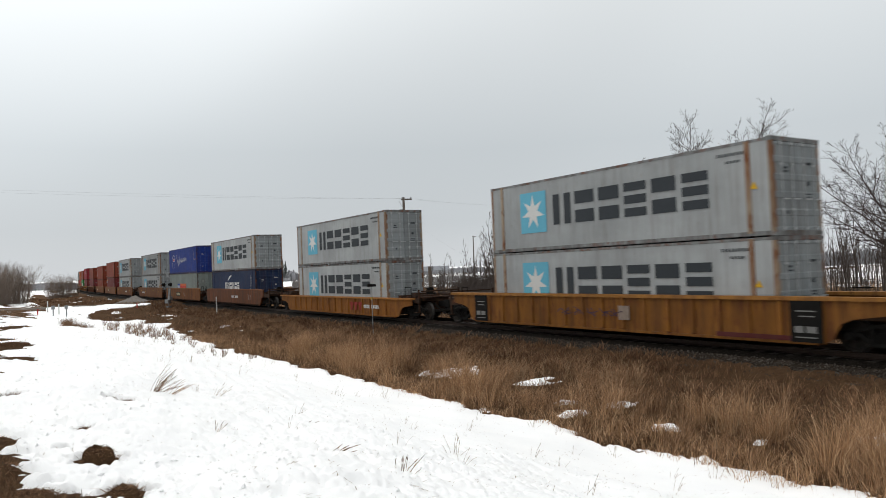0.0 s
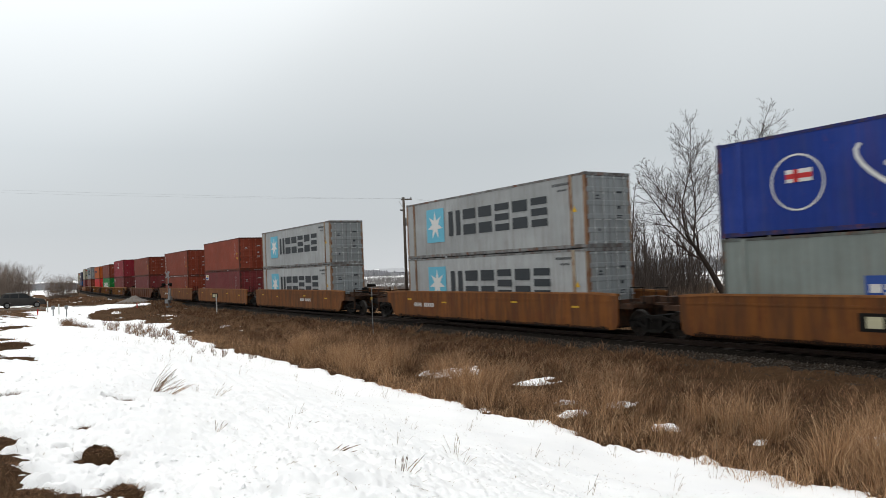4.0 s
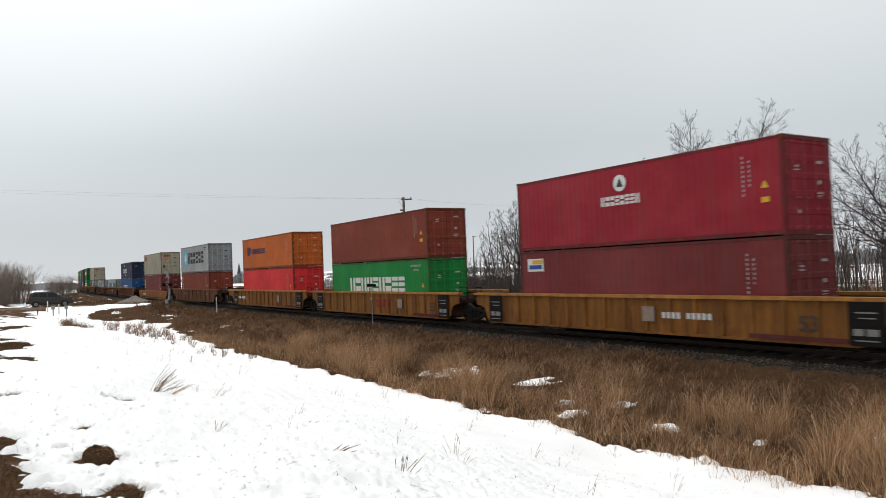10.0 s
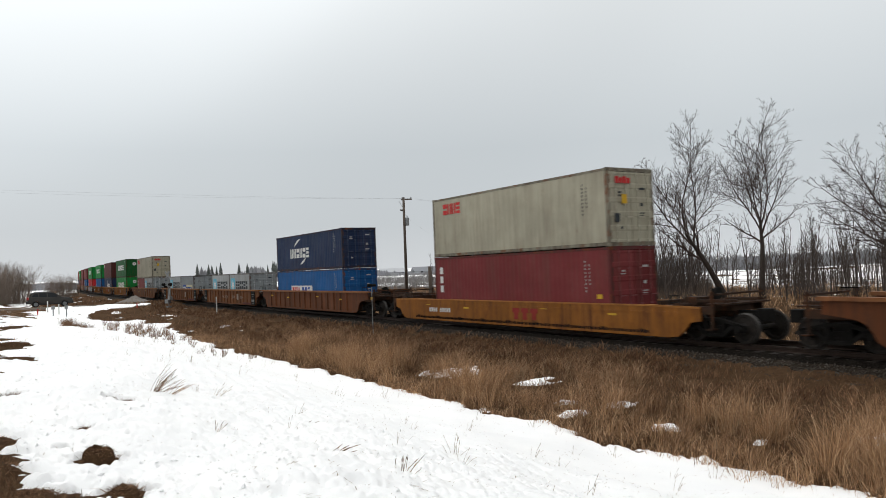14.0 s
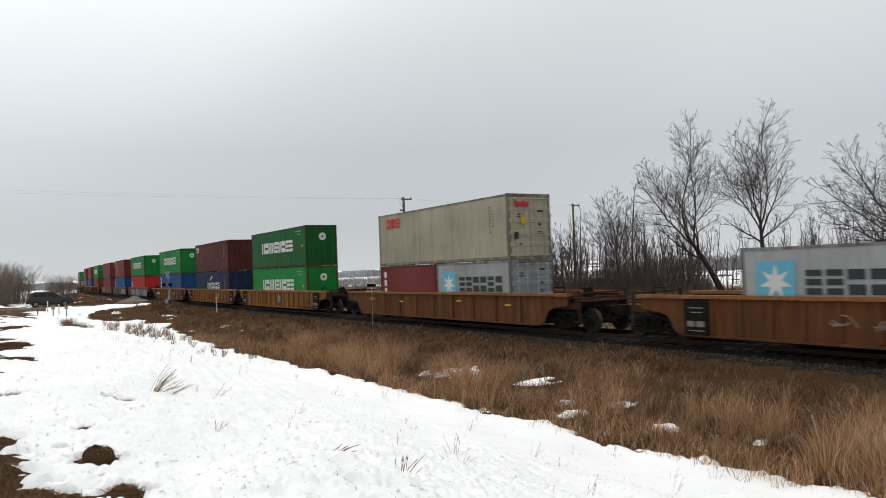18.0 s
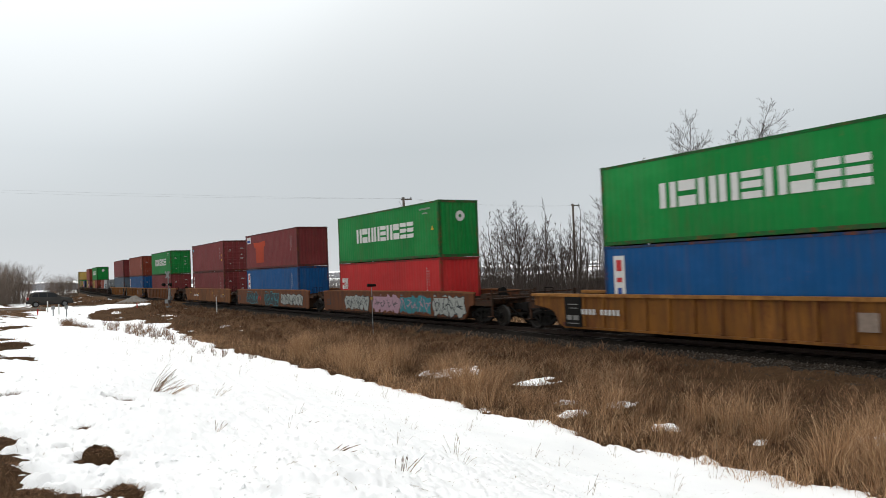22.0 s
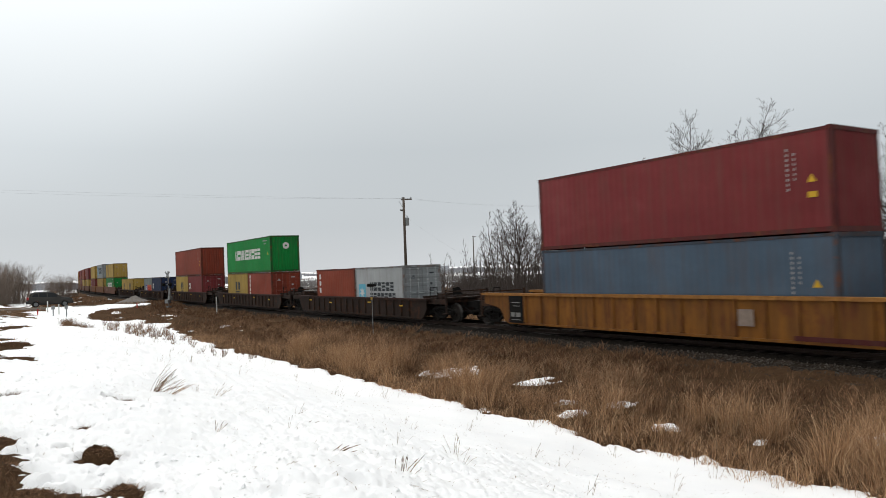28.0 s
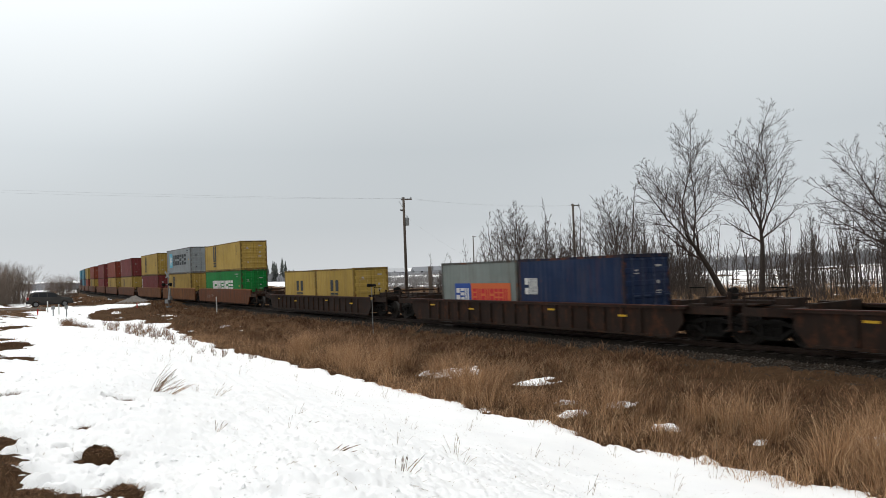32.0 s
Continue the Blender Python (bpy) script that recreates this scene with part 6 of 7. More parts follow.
# low brush: many-stemmed clumps
def brush(seed, stems, height, width, mat, label):
    r = random.Random(seed)
    rows = []
    for i in range(stems):
        a, q = r.uniform(0, 6.28), width * math.sqrt(r.random())
        p = Vector((q * math.cos(a), q * math.sin(a), -0.05))
        d = Vector((0.25 * math.cos(a) * q / width + r.gauss(0, 0.10), 0.25 * math.sin(a) * q / width + r.gauss(0, 0.10), 1)).normalized()
        ln = height * r.uniform(0.55, 1.0)
        for k in range(4):
            d = (d + Vector((r.gauss(0, 0.09), r.gauss(0, 0.09), 0.05))).normalized()
            e = p + d * ln / 4
            rows.append((tuple(p), tuple(e), 0.020 - 0.0035 * k, 0.0165 - 0.0035 * k))
            if k > 0:
                for _ in range(2):
                    t = (d + Vector((r.gauss(0, 0.45), r.gauss(0, 0.45), 0.2))).normalized()
                    rows.append((tuple(e), tuple(e + t * ln * r.uniform(0.12, 0.25)), 0.010, 0.005))
            p = e
    ob = thing("bush")
    tagged(ob, label, "bush", "bare bushes")
    tagged(part("stem_clump", fast_mesh("stem_clump", *tubes(rows, 3)), mat, ob), kind="stuff")
    return ob


BUSH = [brush(61, 220, 4.7, 2.2, M_TWIGP, "pale brown leafless roadside bush"), brush(62, 210, 5.2, 2.4, M_TWIGP, "grey-brown leafless roadside bush"), brush(63, 80, 2.2, 1.6, M_TWIGG, "low grey-brown leafless bush"), brush(64, 110, 2.0, 1.8, M_GRASS_RED, "heap of red-brown dead branches in the snow")]
bush_spots = [ (-60.6, 97, 0, 1.02), (-62.0, 99, 1, 1.0), (-61.2, 102, 0, 1.0), (-62.2, 104, 1, 1.0), (-63.0, 103, 0, 1.1), (-65, 101, 1, 1.1), (-67, 104, 0, 1.1), (-70, 103, 1, 1.0),
              (-90.4, 170, 0, 1.1), (-89.2, 172, 0, 1.0)]
bush_spots += [(rng.uniform(-0.02, 0.62) * d, d, 2, rng.uniform(0.6, 1.1)) for d in [rng.uniform(50, 82) for _ in range(22)]]
bush_spots += [(rng.uniform(0.02, 0.36) * d, d, 2, rng.uniform(0.8, 1.25)) for d in [rng.uniform(60, 84) for _ in range(64)]]
first = set()
for x, y, k, sz in bush_spots:
    if k in first:
        stand_copy(BUSH[k], x, y, rng.uniform(0, 6.28), sz)
    else:
        first.add(k)
        stand(BUSH[k], x, y, rng.uniform(0, 6.28), sz)


# spruces far behind the track; the haze before them is painted into the needles
def spruce(seed, h):
    r = random.Random(seed)
    ob = thing("spruce")
    tagged(ob, "far-off spruce, its green paled with haze", "tree", "spruces")
    part("trunk", fast_mesh("trunk", *tubes([((0, 0, -0.2), (0, 0, h * 0.95), 0.16, 0.03)], 6)), M_BARK, ob)
    v, f = [], []
    for i in range(420):
        t = r.random() ** 0.8
        z = h * (0.08 + 0.92 * t)
        rad = (1 - t) * h * 0.20 * r.uniform(0.5, 1.1) + 0.08
        a = r.uniform(0, 6.28)
        c, s_ = math.cos(a), math.sin(a)
        wd = 0.12 + 0.2 * (1 - t)
        k = len(v)
        v += [(0.05 * c, 0.05 * s_, z + 0.25), (rad * c - wd * s_, rad * s_ + wd * c, z - 0.15), (rad * 1.15 * c, rad * 1.15 * s_, z - 0.28), (rad * c + wd * s_, rad * s_ - wd * c, z - 0.15)]
        f.append((k, k + 1, k + 2, k + 3))
    part("crown", fast_mesh("crown", np.array(v), np.array(f)), M_SPRUCE, ob, "ragged crown, haze in its grey-green")
    return ob


SPR = [spruce(71, 9.0), spruce(72, 7.5)]
for i in range(18):
    d = rng.uniform(290, 330)
    ax = rng.uniform(-0.345, -0.215)
    src = SPR[i % 2]
    (stand if i < 2 else stand_copy)(src, ax * d, d, rng.uniform(0, 6.28), rng.uniform(0.7, 1.15))

# far woods along the horizon, with distance haze mixed into their pale grey
M_FAR = island("hazed_leafless_woods", [(0.26, 0.26, 0.28), (0.32, 0.32, 0.33), (0.29, 0.29, 0.30)])
rows = []
for i in range(5200):
    a = radians(rng.uniform(-40, 40))
    d = rng.choice((420, 560, 760)) * rng.uniform(0.95, 1.08)
    if math.sin(a * 31 + d * 0.01) + math.sin(a * 13 + 2) < -0.6:
        continue
    x, y = d * math.sin(a), d * math.cos(a)
    h = rng.uniform(2.0, 4.6) * (0.7 + 0.3 * math.sin(a * 47))
    rows.append((x, y, h, d * 0.0016))
for i in range(760):
    ax, d = rng.uniform(0.22, 0.80), rng.uniform(166, 186)
    rows.append((ax * d, d, rng.uniform(2.4, 4.4), 0.35))
for i in range(160):
    ax, d = rng.uniform(-0.335, -0.20), rng.uniform(300, 340)
    rows.append((ax * d, d, rng.uniform(4.0, 8.5) * (0.7 + 0.3 * math.sin(ax * 90)), 0.8))
xs, ys = np.array([r[0] for r in rows]), np.array([r[1] for r in rows])
zs = ground_z(xs, ys)
v, f = [], []
for (x, y, h, w), z in zip(rows, zs):
    for k in range(3):
        a = rng.uniform(0, 3.14)
        q = w * rng.uniform(0.8, 1.6)
        c, s_ = math.cos(a) * q, math.sin(a) * q
        j = len(v)
        ox = rng.uniform(-2, 2) * w
        v += [(x + ox - c * 0.3, y - s_ * 0.3, z - 0.5), (x + ox + c * 0.3, y + s_ * 0.3, z - 0.5), (x + ox + c, y + s_, z + h * rng.uniform(0.45, 0.7)), (x + ox + c * 0.1, y, z + h * rng.uniform(0.8, 1.0)), (x + ox - c, y - s_, z + h * rng.uniform(0.4, 0.7))]
        f.append((j, j + 1, j + 2, j + 3, j + 4))
far_woods = new("far_woods", fast_mesh("far_woods", np.array(v), np.array(f)))
far_woods.data.materials.append(M_FAR)
tagged(far_woods, "leafless woods along the far horizon, haze in their grey", "woods", kind="stuff")

# ---- dry grass on the bank below the track ----
def blades(name, pts, mat, label, seed):
    """pts: array of x, y, height, width, lean x, lean y."""
    r = np.random.RandomState(seed)
    n = len(pts)
    x, y, h, w, lx, ly = pts.T
    z = ground_z(x, y) - 0.03
    a = r.uniform(0, 6.283, n)
    cx, cy = np.cos(a) * w / 2, np.sin(a) * w / 2
    v = np.empty((n, 7, 3))
    for k, (t, ww) in enumerate(((0, 1.0), (0.4, 0.85), (0.75, 0.6))):
        b = t * t
        v[:, 2 * k] = np.stack([x + lx * b - cx * ww, y + ly * b - cy * ww, z + h * t], 1)
        v[:, 2 * k + 1] = np.stack([x + lx * b + cx * ww, y + ly * b + cy * ww, z + h * t], 1)
    v[:, 6] = np.stack([x + lx * 1.15, y + ly * 1.15, z + h * (1 - 0.12 * np.hypot(lx, ly) / np.maximum(h, 0.01))], 1)
    base = np.arange(n)[:, None] * 7
    f = np.concatenate([base + np.array([t]) for t in ((0, 1, 3), (0, 3, 2), (2, 3, 5), (2, 5, 4), (4, 5, 6))])
    ob = new(name, fast_mesh(name, v.reshape(-1, 3), f))
    ob.data.materials.append(mat)
    return tagged(ob, label, "grass", kind="stuff")


def se_to_xy(s, e):
    px, py, ph = np.interp(s, P_S, P_X), np.interp(s, P_S, P_Y), np.interp(s, P_S, P_PH)
    return px - np.sin(ph) * e, py + np.cos(ph) * e


g = np.random.RandomState(5)


def low_grass(n, s0, s1, e0, e1, h0, h1, w0, w1, power=1.6):
    s = s0 + (s1 - s0) * g.rand(n) ** power
    e = e0 + (e1 - e0) * g.rand(n)
    x, y = se_to_xy(s, e)
    tall = 0.75 + 0.35 * wave(x, y, 1.7, 41) + 0.25 * wave(x, y, 0.6, 42)
    keep = g.rand(n) < 0.52 + 0.62 * wave(x, y, 2.6, 43) + 0.35 * wave(x, y, 0.9, 44)
    h = g.uniform(h0, h1, n) * np.clip(tall, 0.3, 1.4)
    w = g.uniform(w0, w1, n) * (1 + s / 40)
    p = np.stack([x, y, h, w, g.normal(0.05, 0.62, n) * h, g.normal(0, 0.62, n) * h], 1)
    return p[keep]


def thawed(p, deep=0.005):
    """Only what stands on ground free of snow."""
    return p[snow_depth(p[:, 0], p[:, 1]) < deep]


matted = np.concatenate([low_grass(74000, 1, 60, 2.15, 9.9, 0.08, 0.30, 0.008, 0.016), low_grass(22000, 1, 45, 5.0, 9.9, 0.15, 0.45, 0.006, 0.010), low_grass(36000, 40, 135, 2.0, 13.5, 0.12, 0.36, 0.012, 0.022, 1.2), low_grass(58000, 15, 120, 1.75, 4.5, 0.12, 0.36, 0.012, 0.02, 1.1), low_grass(24000, 1, 34, 2.0, 4.6, 0.10, 0.28, 0.008, 0.014, 1.0), low_grass(10000, 95, 190, 2.8, 15.5, 0.2, 0.4, 0.02, 0.03, 1.2), low_grass(34000, 1, 45, 3.2, 9.6, 0.12, 0.34, 0.007, 0.013, 1.3)])
blades("matted_grass", thawed(matted, 0.03), M_GRASS_RED, "matted red-brown dead grass on the bank", 6)


def clump_blades(centres, n, h0, h1, spread, w):
    """Fountains of blades: upright in the middle, arching outward."""
    out = []
    for cx, cy, size in centres:
        m = int(n * size)
        a, q = g.uniform(0, 6.283, m), np.abs(g.normal(0, spread * size, m))
        x, y = cx + q * np.cos(a), cy + q * np.sin(a)
        h = (h0 + (h1 - h0) * g.rand(m) ** 0.8) * (0.45 + 0.55 * size)
        ln = (0.12 + np.abs(g.normal(0, 0.50, m))) * h
        away = a + g.normal(0, 0.6, m)
        out.append(np.stack([x, y, h, g.uniform(0.7, 1.3, m) * w, ln * np.cos(away) + 0.05 * h, ln * np.sin(away)], 1))
    return np.concatenate(out)


tan, rusty = [], []


def sow(kind, n, s0, s1, e0, e1, size0, size1, patch=-2.0):
    """Clumps between two ways along the track and two distances from it, thinner where patch is high."""
    for _ in range(n):
        x, y = se_to_xy(s0 + (s1 - s0) * g.rand(), e0 + (e1 - e0) * g.rand())
        if wave(x, y, 3.6, 45) > patch:
            kind.append((float(x), float(y), g.uniform(size0, size1)))


sow(tan, 150, 17, 36, 6.6, 9.3, 0.65, 1.15, 0.0)
sow(tan, 60, 11, 18, 7.6, 9.2, 0.50, 0.95, 0.0)
sow(rusty, 130, 14, 36, 4.6, 8.2, 0.5, 0.95, -0.2)
sow(rusty, 80, 10, 19, 5.6, 9.2, 0.45, 0.9, 0.1)
sow(tan, 40, 4.4, 7.4, 5.4, 8.6, 0.85, 1.30)
sow(tan, 24, 7.6, 11, 5.0, 7.6, 0.45, 0.8, 0.2)
sow(rusty, 90, 2.5, 15, 4.0, 9.0, 0.3, 0.7)
sow(rusty, 90, 33, 55, 4.2, 9.2, 0.3, 0.6)
edge_grass = low_grass(30000, 1, 48, 7.9, 9.8, 0.12, 0.55, 0.005, 0.009)
blades("lane_grass", thawed(low_grass(16000, 5, 92, 15.5, 25.0, 0.05, 0.20, 0.008, 0.016, 1.0), -0.005), M_GRASS_RUST, "short dead grass along the thawed lane", 14)
blades("edge_grass", edge_grass, M_GRASS_TAN, "short straw-coloured grass along the snow edge", 12)
blades("rusty_grass", thawed(clump_blades(rusty, 115, 0.22, 0.85, 0.26, 0.0066), 0.06), M_GRASS_RUST, "rusty brown dead grass in loose clumps", 13)
blades("reed_grass", clump_blades(tan, 125, 0.35, 1.15, 0.20, 0.0066), M_GRASS_TAN, "tall dry tan reed grass in clumps", 7)

WEEDS = []
for seed, hgt in ((95, 0.95), (96, 0.8), (97, 1.1)):
    r_ = random.Random(seed)
    arms = [(0.35 + 0.6 * k / 5, r_.uniform(30, 55), r_.uniform(0, 360), hgt * r_.uniform(0.25, 0.45)) for k in range(6)]
    WEEDS.append(limbed_tree("dry_weed", "tall dry branching weed among the grass", "weeds on the bank", seed, (hgt * 0.8, 8, seed * 70, 0.0), arms, 0.007, 0.0032, 2.2, 40, M_STRAW, M_STRAW, 0.2, "weed"))
for i in range(34):
    x, y = se_to_xy(3 + 17 * rng.random(), 4.6 + 4.2 * rng.random())
    (stand if i < 3 else stand_copy)(WEEDS[i % 3], float(x), float(y), rng.uniform(0, 6.28), rng.uniform(0.7, 1.15))

# far side of the track, and the bare patches by the camera
fs = low_grass(46000, -30, 90, -50, -4.0, 0.25, 0.9, 0.018, 0.030, 1.0)
blades("verge_grass", fs, M_GRASS_TAN, "dry grass along the far side of the track", 8)
n_ = 32000
dd, aa = g.uniform(56, 86, n_), np.where(g.rand(n_) < 0.72, g.uniform(-0.05, 0.36, n_), g.uniform(0.36, 0.66, n_))
hh_ = g.uniform(0.4, 1.7, n_) * np.clip(0.75 + 0.5 * wave(aa * dd, dd, 6, 71), 0.25, 1.2) * np.where(aa > 0.37, 0.42, 1.0)
blades("thicket_brush", np.stack([aa * dd, dd, hh_, g.uniform(0.014, 0.03, n_), g.normal(0, 0.2, n_) * hh_, g.normal(0, 0.2, n_) * hh_], 1), M_BRUSH, "dense dry brush under the saplings", 10)
n_ = 9000
dd, aa = g.uniform(120, 240, n_), g.uniform(-0.21, 0.03, n_)
hh_ = g.uniform(0.6, 2.6, n_) * np.clip(0.8 + 0.4 * wave(aa * dd, dd, 14, 72), 0.3, 1.2) * (0.35 + 0.65 * ease((dd - 120) / 80))
# scrub colour already greyed by the haze of the distance
M_HAZE = island("hazed_field_scrub", [(0.16, 0.15, 0.145), (0.22, 0.21, 0.205), (0.19, 0.175, 0.165)])
blades("field_scrub", np.stack([aa * dd, dd, hh_, g.uniform(0.05, 0.14, n_), g.normal(0, 0.2, n_) * hh_, g.normal(0, 0.2, n_) * hh_], 1), M_HAZE, "scrub across the far field, greyed with haze", 15)
pt = []
for px_, py_, r_ in BARE[:12]:
    m = int(5200 * r_ * r_) + 120
    a, q = g.uniform(0, 6.283, m), r_ * 0.85 * np.sqrt(g.rand(m))
    hh = g.uniform(0.03, 0.11, m)
    pt.append(np.stack([px_ + q * np.cos(a), py_ + q * np.sin(a), hh, g.uniform(0.003, 0.006, m), g.normal(0, 0.6, m) * hh, g.normal(0, 0.6, m) * hh], 1))
blades("patch_grass", np.concatenate(pt), M_GRASS_RED, "flattened dead grass in the thawed patches", 9)


# straw and leaf litter lying on the snow
lit = 6500
ls, le = 4 + 42 * g.rand(lit) ** 1.7, 10.2 + 10.0 * g.rand(lit)
lx_, ly_ = se_to_xy(ls, le)
keep_ = g.rand(lit) < 0.45 + 0.5 * wave(lx_, ly_, 2.4, 61)
lx_, ly_, ls = lx_[keep_], ly_[keep_], ls[keep_]
lz_ = ground_z(lx_, ly_) + snow_depth(lx_, ly_) + 0.006
ang = g.uniform(0, 6.283, len(lx_))
ll, lw = g.uniform(0.012, 0.06, len(lx_)), g.uniform(0.0015, 0.004, len(lx_))
cx_, cy_ = np.cos(ang), np.sin(ang)
lv = np.stack([np.stack([lx_ - cx_ * ll / 2 - cy_ * lw, ly_ - cy_ * ll / 2 + cx_ * lw, lz_], 1), np.stack([lx_ - cx_ * ll / 2 + cy_ * lw, ly_ - cy_ * ll / 2 - cx_ * lw, lz_], 1),
               np.stack([lx_ + cx_ * ll / 2 + cy_ * lw * 0.5, ly_ + cy_ * ll / 2 - cx_ * lw * 0.5, lz_ + 0.012], 1), np.stack([lx_ + cx_ * ll / 2 - cy_ * lw * 0.5, ly_ + cy_ * ll / 2 + cx_ * lw * 0.5, lz_ + 0.012], 1)], 1)
litter = new("straw_litter", fast_mesh("straw_litter", lv.reshape(-1, 3), np.arange(len(lx_) * 4).reshape(-1, 4)))
litter.data.materials.append(M_WEED)
tagged(litter, "scattered straw and leaf litter on the snow", "litter", kind="stuff")


# crumbs of trodden snow
n_ = 9000
cs, ce = 3 + 34 * g.rand(n_) ** 1.5, 12.6 + 8.0 * g.rand(n_)
cx_, cy_ = se_to_xy(cs, ce)
keep_ = (g.rand(n_) < 0.35 + 0.6 * wave(cx_, cy_, 1.6, 62)) & (snow_depth(cx_, cy_) > 0.03)
cx_, cy_ = cx_[keep_], cy_[keep_]
n_ = len(cx_)
mid_ = np.stack([cx_, cy_, ground_z(cx_, cy_) + snow_depth(cx_, cy_) + 0.004], 1)
octa = np.array([(1, 0, 0), (0, 1, 0), (-1, 0, 0), (0, -1, 0), (0, 0, 0.7), (0, 0, -0.7)], float)
cv = mid_[:, None, :] + (octa[None] * g.uniform(0.6, 1.3, (n_, 6, 1)) + g.normal(0, 0.2, (n_, 6, 3))) * g.uniform(0.008, 0.026, (n_, 1, 1))
cf = np.array([(0, 1, 4), (1, 2, 4), (2, 3, 4), (3, 0, 4), (1, 0, 5), (2, 1, 5), (3, 2, 5), (0, 3, 5)])
crumbs = new("snow_crumbs", fast_mesh("snow_crumbs", cv.reshape(-1, 3), (np.arange(n_)[:, None, None] * 6 + cf[None]).reshape(-1, 3)))
crumbs.data.materials.append(M_SNOW)
tagged(crumbs, "loose crumbs of trodden old snow", "snow", kind="stuff")


# grassy humps that have thawed out of the snow
def tussock(x, y, r, h, seed):
    ux, uy = polar(0, 345, 24, np.concatenate([[0.01], np.linspace(0.2, 1.0, 8)]))
    q = np.hypot(ux, uy)
    k = 1 + 0.18 * wave(ux, uy, 1.1, seed)
    uz = h * np.sqrt(np.clip(1 - q ** 2.4, 0, 1)) * k + 0.10 * h * wave(ux, uy, 0.5, seed + 1) * (1 - q) - 0.03
    z = float(ground_z(np.array([x]), np.array([y]))[0])
    ob = thing("grass_tussock", Matrix.Translation((x, y, z)))
    tagged(ob, "dark thawed grass tussock in the snow", "tussock", "tussocks")
    part("hump", grid_mesh("hump", ux * r * k, uy * r * k, uz, wrap=True), M_GROUND, ob)
    rr = random.Random(seed)
    rows = []
    for i in range(420):
        a, w = rr.uniform(0, 6.28), r * math.sqrt(rr.random())
        p = Vector((w * math.cos(a), w * math.sin(a), h * math.sqrt(max(0.0, 1 - (w / r) ** 2.4)) * 0.9 - 0.02))
        d = Vector((rr.gauss(0, 0.9), rr.gauss(0, 0.9), 0.35)).normalized()
        rows.append((tuple(p), tuple(p + d * rr.uniform(0.02, 0.06)), 0.0028, 0.001))
    part("grass_tuft", fast_mesh("grass_tuft", *tubes(rows, 3)), M_GRASS_RED, ob, "flattened dead grass")
    return ob


tussock(-3.2, 6.62, 0.14, 0.17, 71)
tussock(-2.53, 5.62, 0.13, 0.10, 73)
tussock(-4.03, 8.02, 0.055, 0.05, 75)
tussock(-4.42, 10.0, 0.07, 0.04, 76)
tussock(-4.55, 6.95, 0.36, 0.07, 77)
tussock(-3.9, 6.0, 0.34, 0.07, 79)
tussock(-3.15, 5.42, 0.2, 0.06, 80)


# single weeds and reed tufts standing in the snow
def tuft(seed, n, h, fan, lean, mat=None, thick=0.0032):
    r = random.Random(seed)
    rows = []
    for i in range(n):
        p = Vector((r.gauss(0, 0.03), r.gauss(0, 0.03), -0.05))
        d = Vector((lean + r.gauss(0, fan), r.gauss(0, fan * 0.6), 1)).normalized()
        ln = h * r.uniform(0.6, 1.1)
        w = thick
        for k in range(4):
            d = (d + Vector((lean * 0.35 + r.gauss(0, 0.06), r.gauss(0, 0.06), -0.07))).normalized()
            e = p + d * ln / 4
            rows.append((tuple(p), tuple(e), w, w * (0.9 if k == 2 else 0.7)))
            w *= 0.85
            p = e
        if r.random() < 0.6:
            rows.append((tuple(p), tuple(p + d * 0.05), 0.005, 0.002))
    ob = thing("weed_tuft")
    tagged(ob, "dry weed tuft standing in the snow", "weed", "weeds in the snow")
    tagged(part("stalk_clump", fast_mesh("stalk_clump", *tubes(rows, 3)), mat or M_WEED, ob), kind="stuff")
    return ob


stand(tuft(81, 9, 0.20, 0.35, 0.7, M_GRASS_RED, 0.0055), -1.99, 9.65)
stand(tuft(82, 9, 0.17, 0.5, 0.2, M_GRASS_RED, 0.0045), -2.67, 8.2)
stand(tuft(83, 10, 0.12, 0.6, 0.5), -2.69, 7.44)
stand(tuft(84, 30, 0.50, 0.30, 0.40, M_GRASS_RED, 0.0045), -4.58, 11.3)
stand(tuft(88, 12, 0.42, 0.30, 0.45, M_GRASS_RUST, 0.0045), -4.40, 11.35)
stand(tuft(85, 9, 0.34, 0.2, 0.3), -3.85, 11.9)
stand(tuft(86, 8, 0.10, 0.6, 0.1), -2.95, 8.9)
stand(tuft(89, 11, 0.27, 0.26, 0.55, M_GRASS_RED, 0.0052), -1.24, 7.45)
stand(tuft(90, 10, 0.25, 0.30, 0.15, M_GRASS_RED, 0.0046), -0.46, 7.0)
stand(tuft(87, 6, 0.12, 0.5, 0.2), -3.72, 6.98)
TUFTS = [tuft(91, 7, 0.34, 0.25, 0.1), tuft(92, 5, 0.28, 0.3, 0.2), tuft(93, 16, 0.5, 0.18, 0.05, M_GRASS_RED, 0.008), tuft(94, 4, 0.4, 0.15, 0.1)]
tx, ty = [], []
for i in range(120):
    s, e = 5 + 48 * rng.random(), 10.0 + 7.5 * rng.random() ** 1.4
    tx.append((s, e, rng.choice((0, 1, 1, 3)), rng.uniform(0.5, 1.15)))
for i in range(70):
    tx.append((rng.uniform(44, 62), rng.uniform(10.2, 13.6), rng.choice((2, 2, 0)), rng.uniform(0.7, 1.5)))
for i in range(26):
    tx.append((rng.uniform(30, 46), rng.uniform(10, 12.5), 2, rng.uniform(0.6, 1.0)))
seen = set()
for s, e, k, sz in tx:
    x, y = se_to_xy(np.array([s]), np.array([e]))
    (stand_copy if k in seen else stand)(TUFTS[k], float(x[0]), float(y[0]), rng.uniform(-0.6, 0.6), sz)
    seen.add(k)
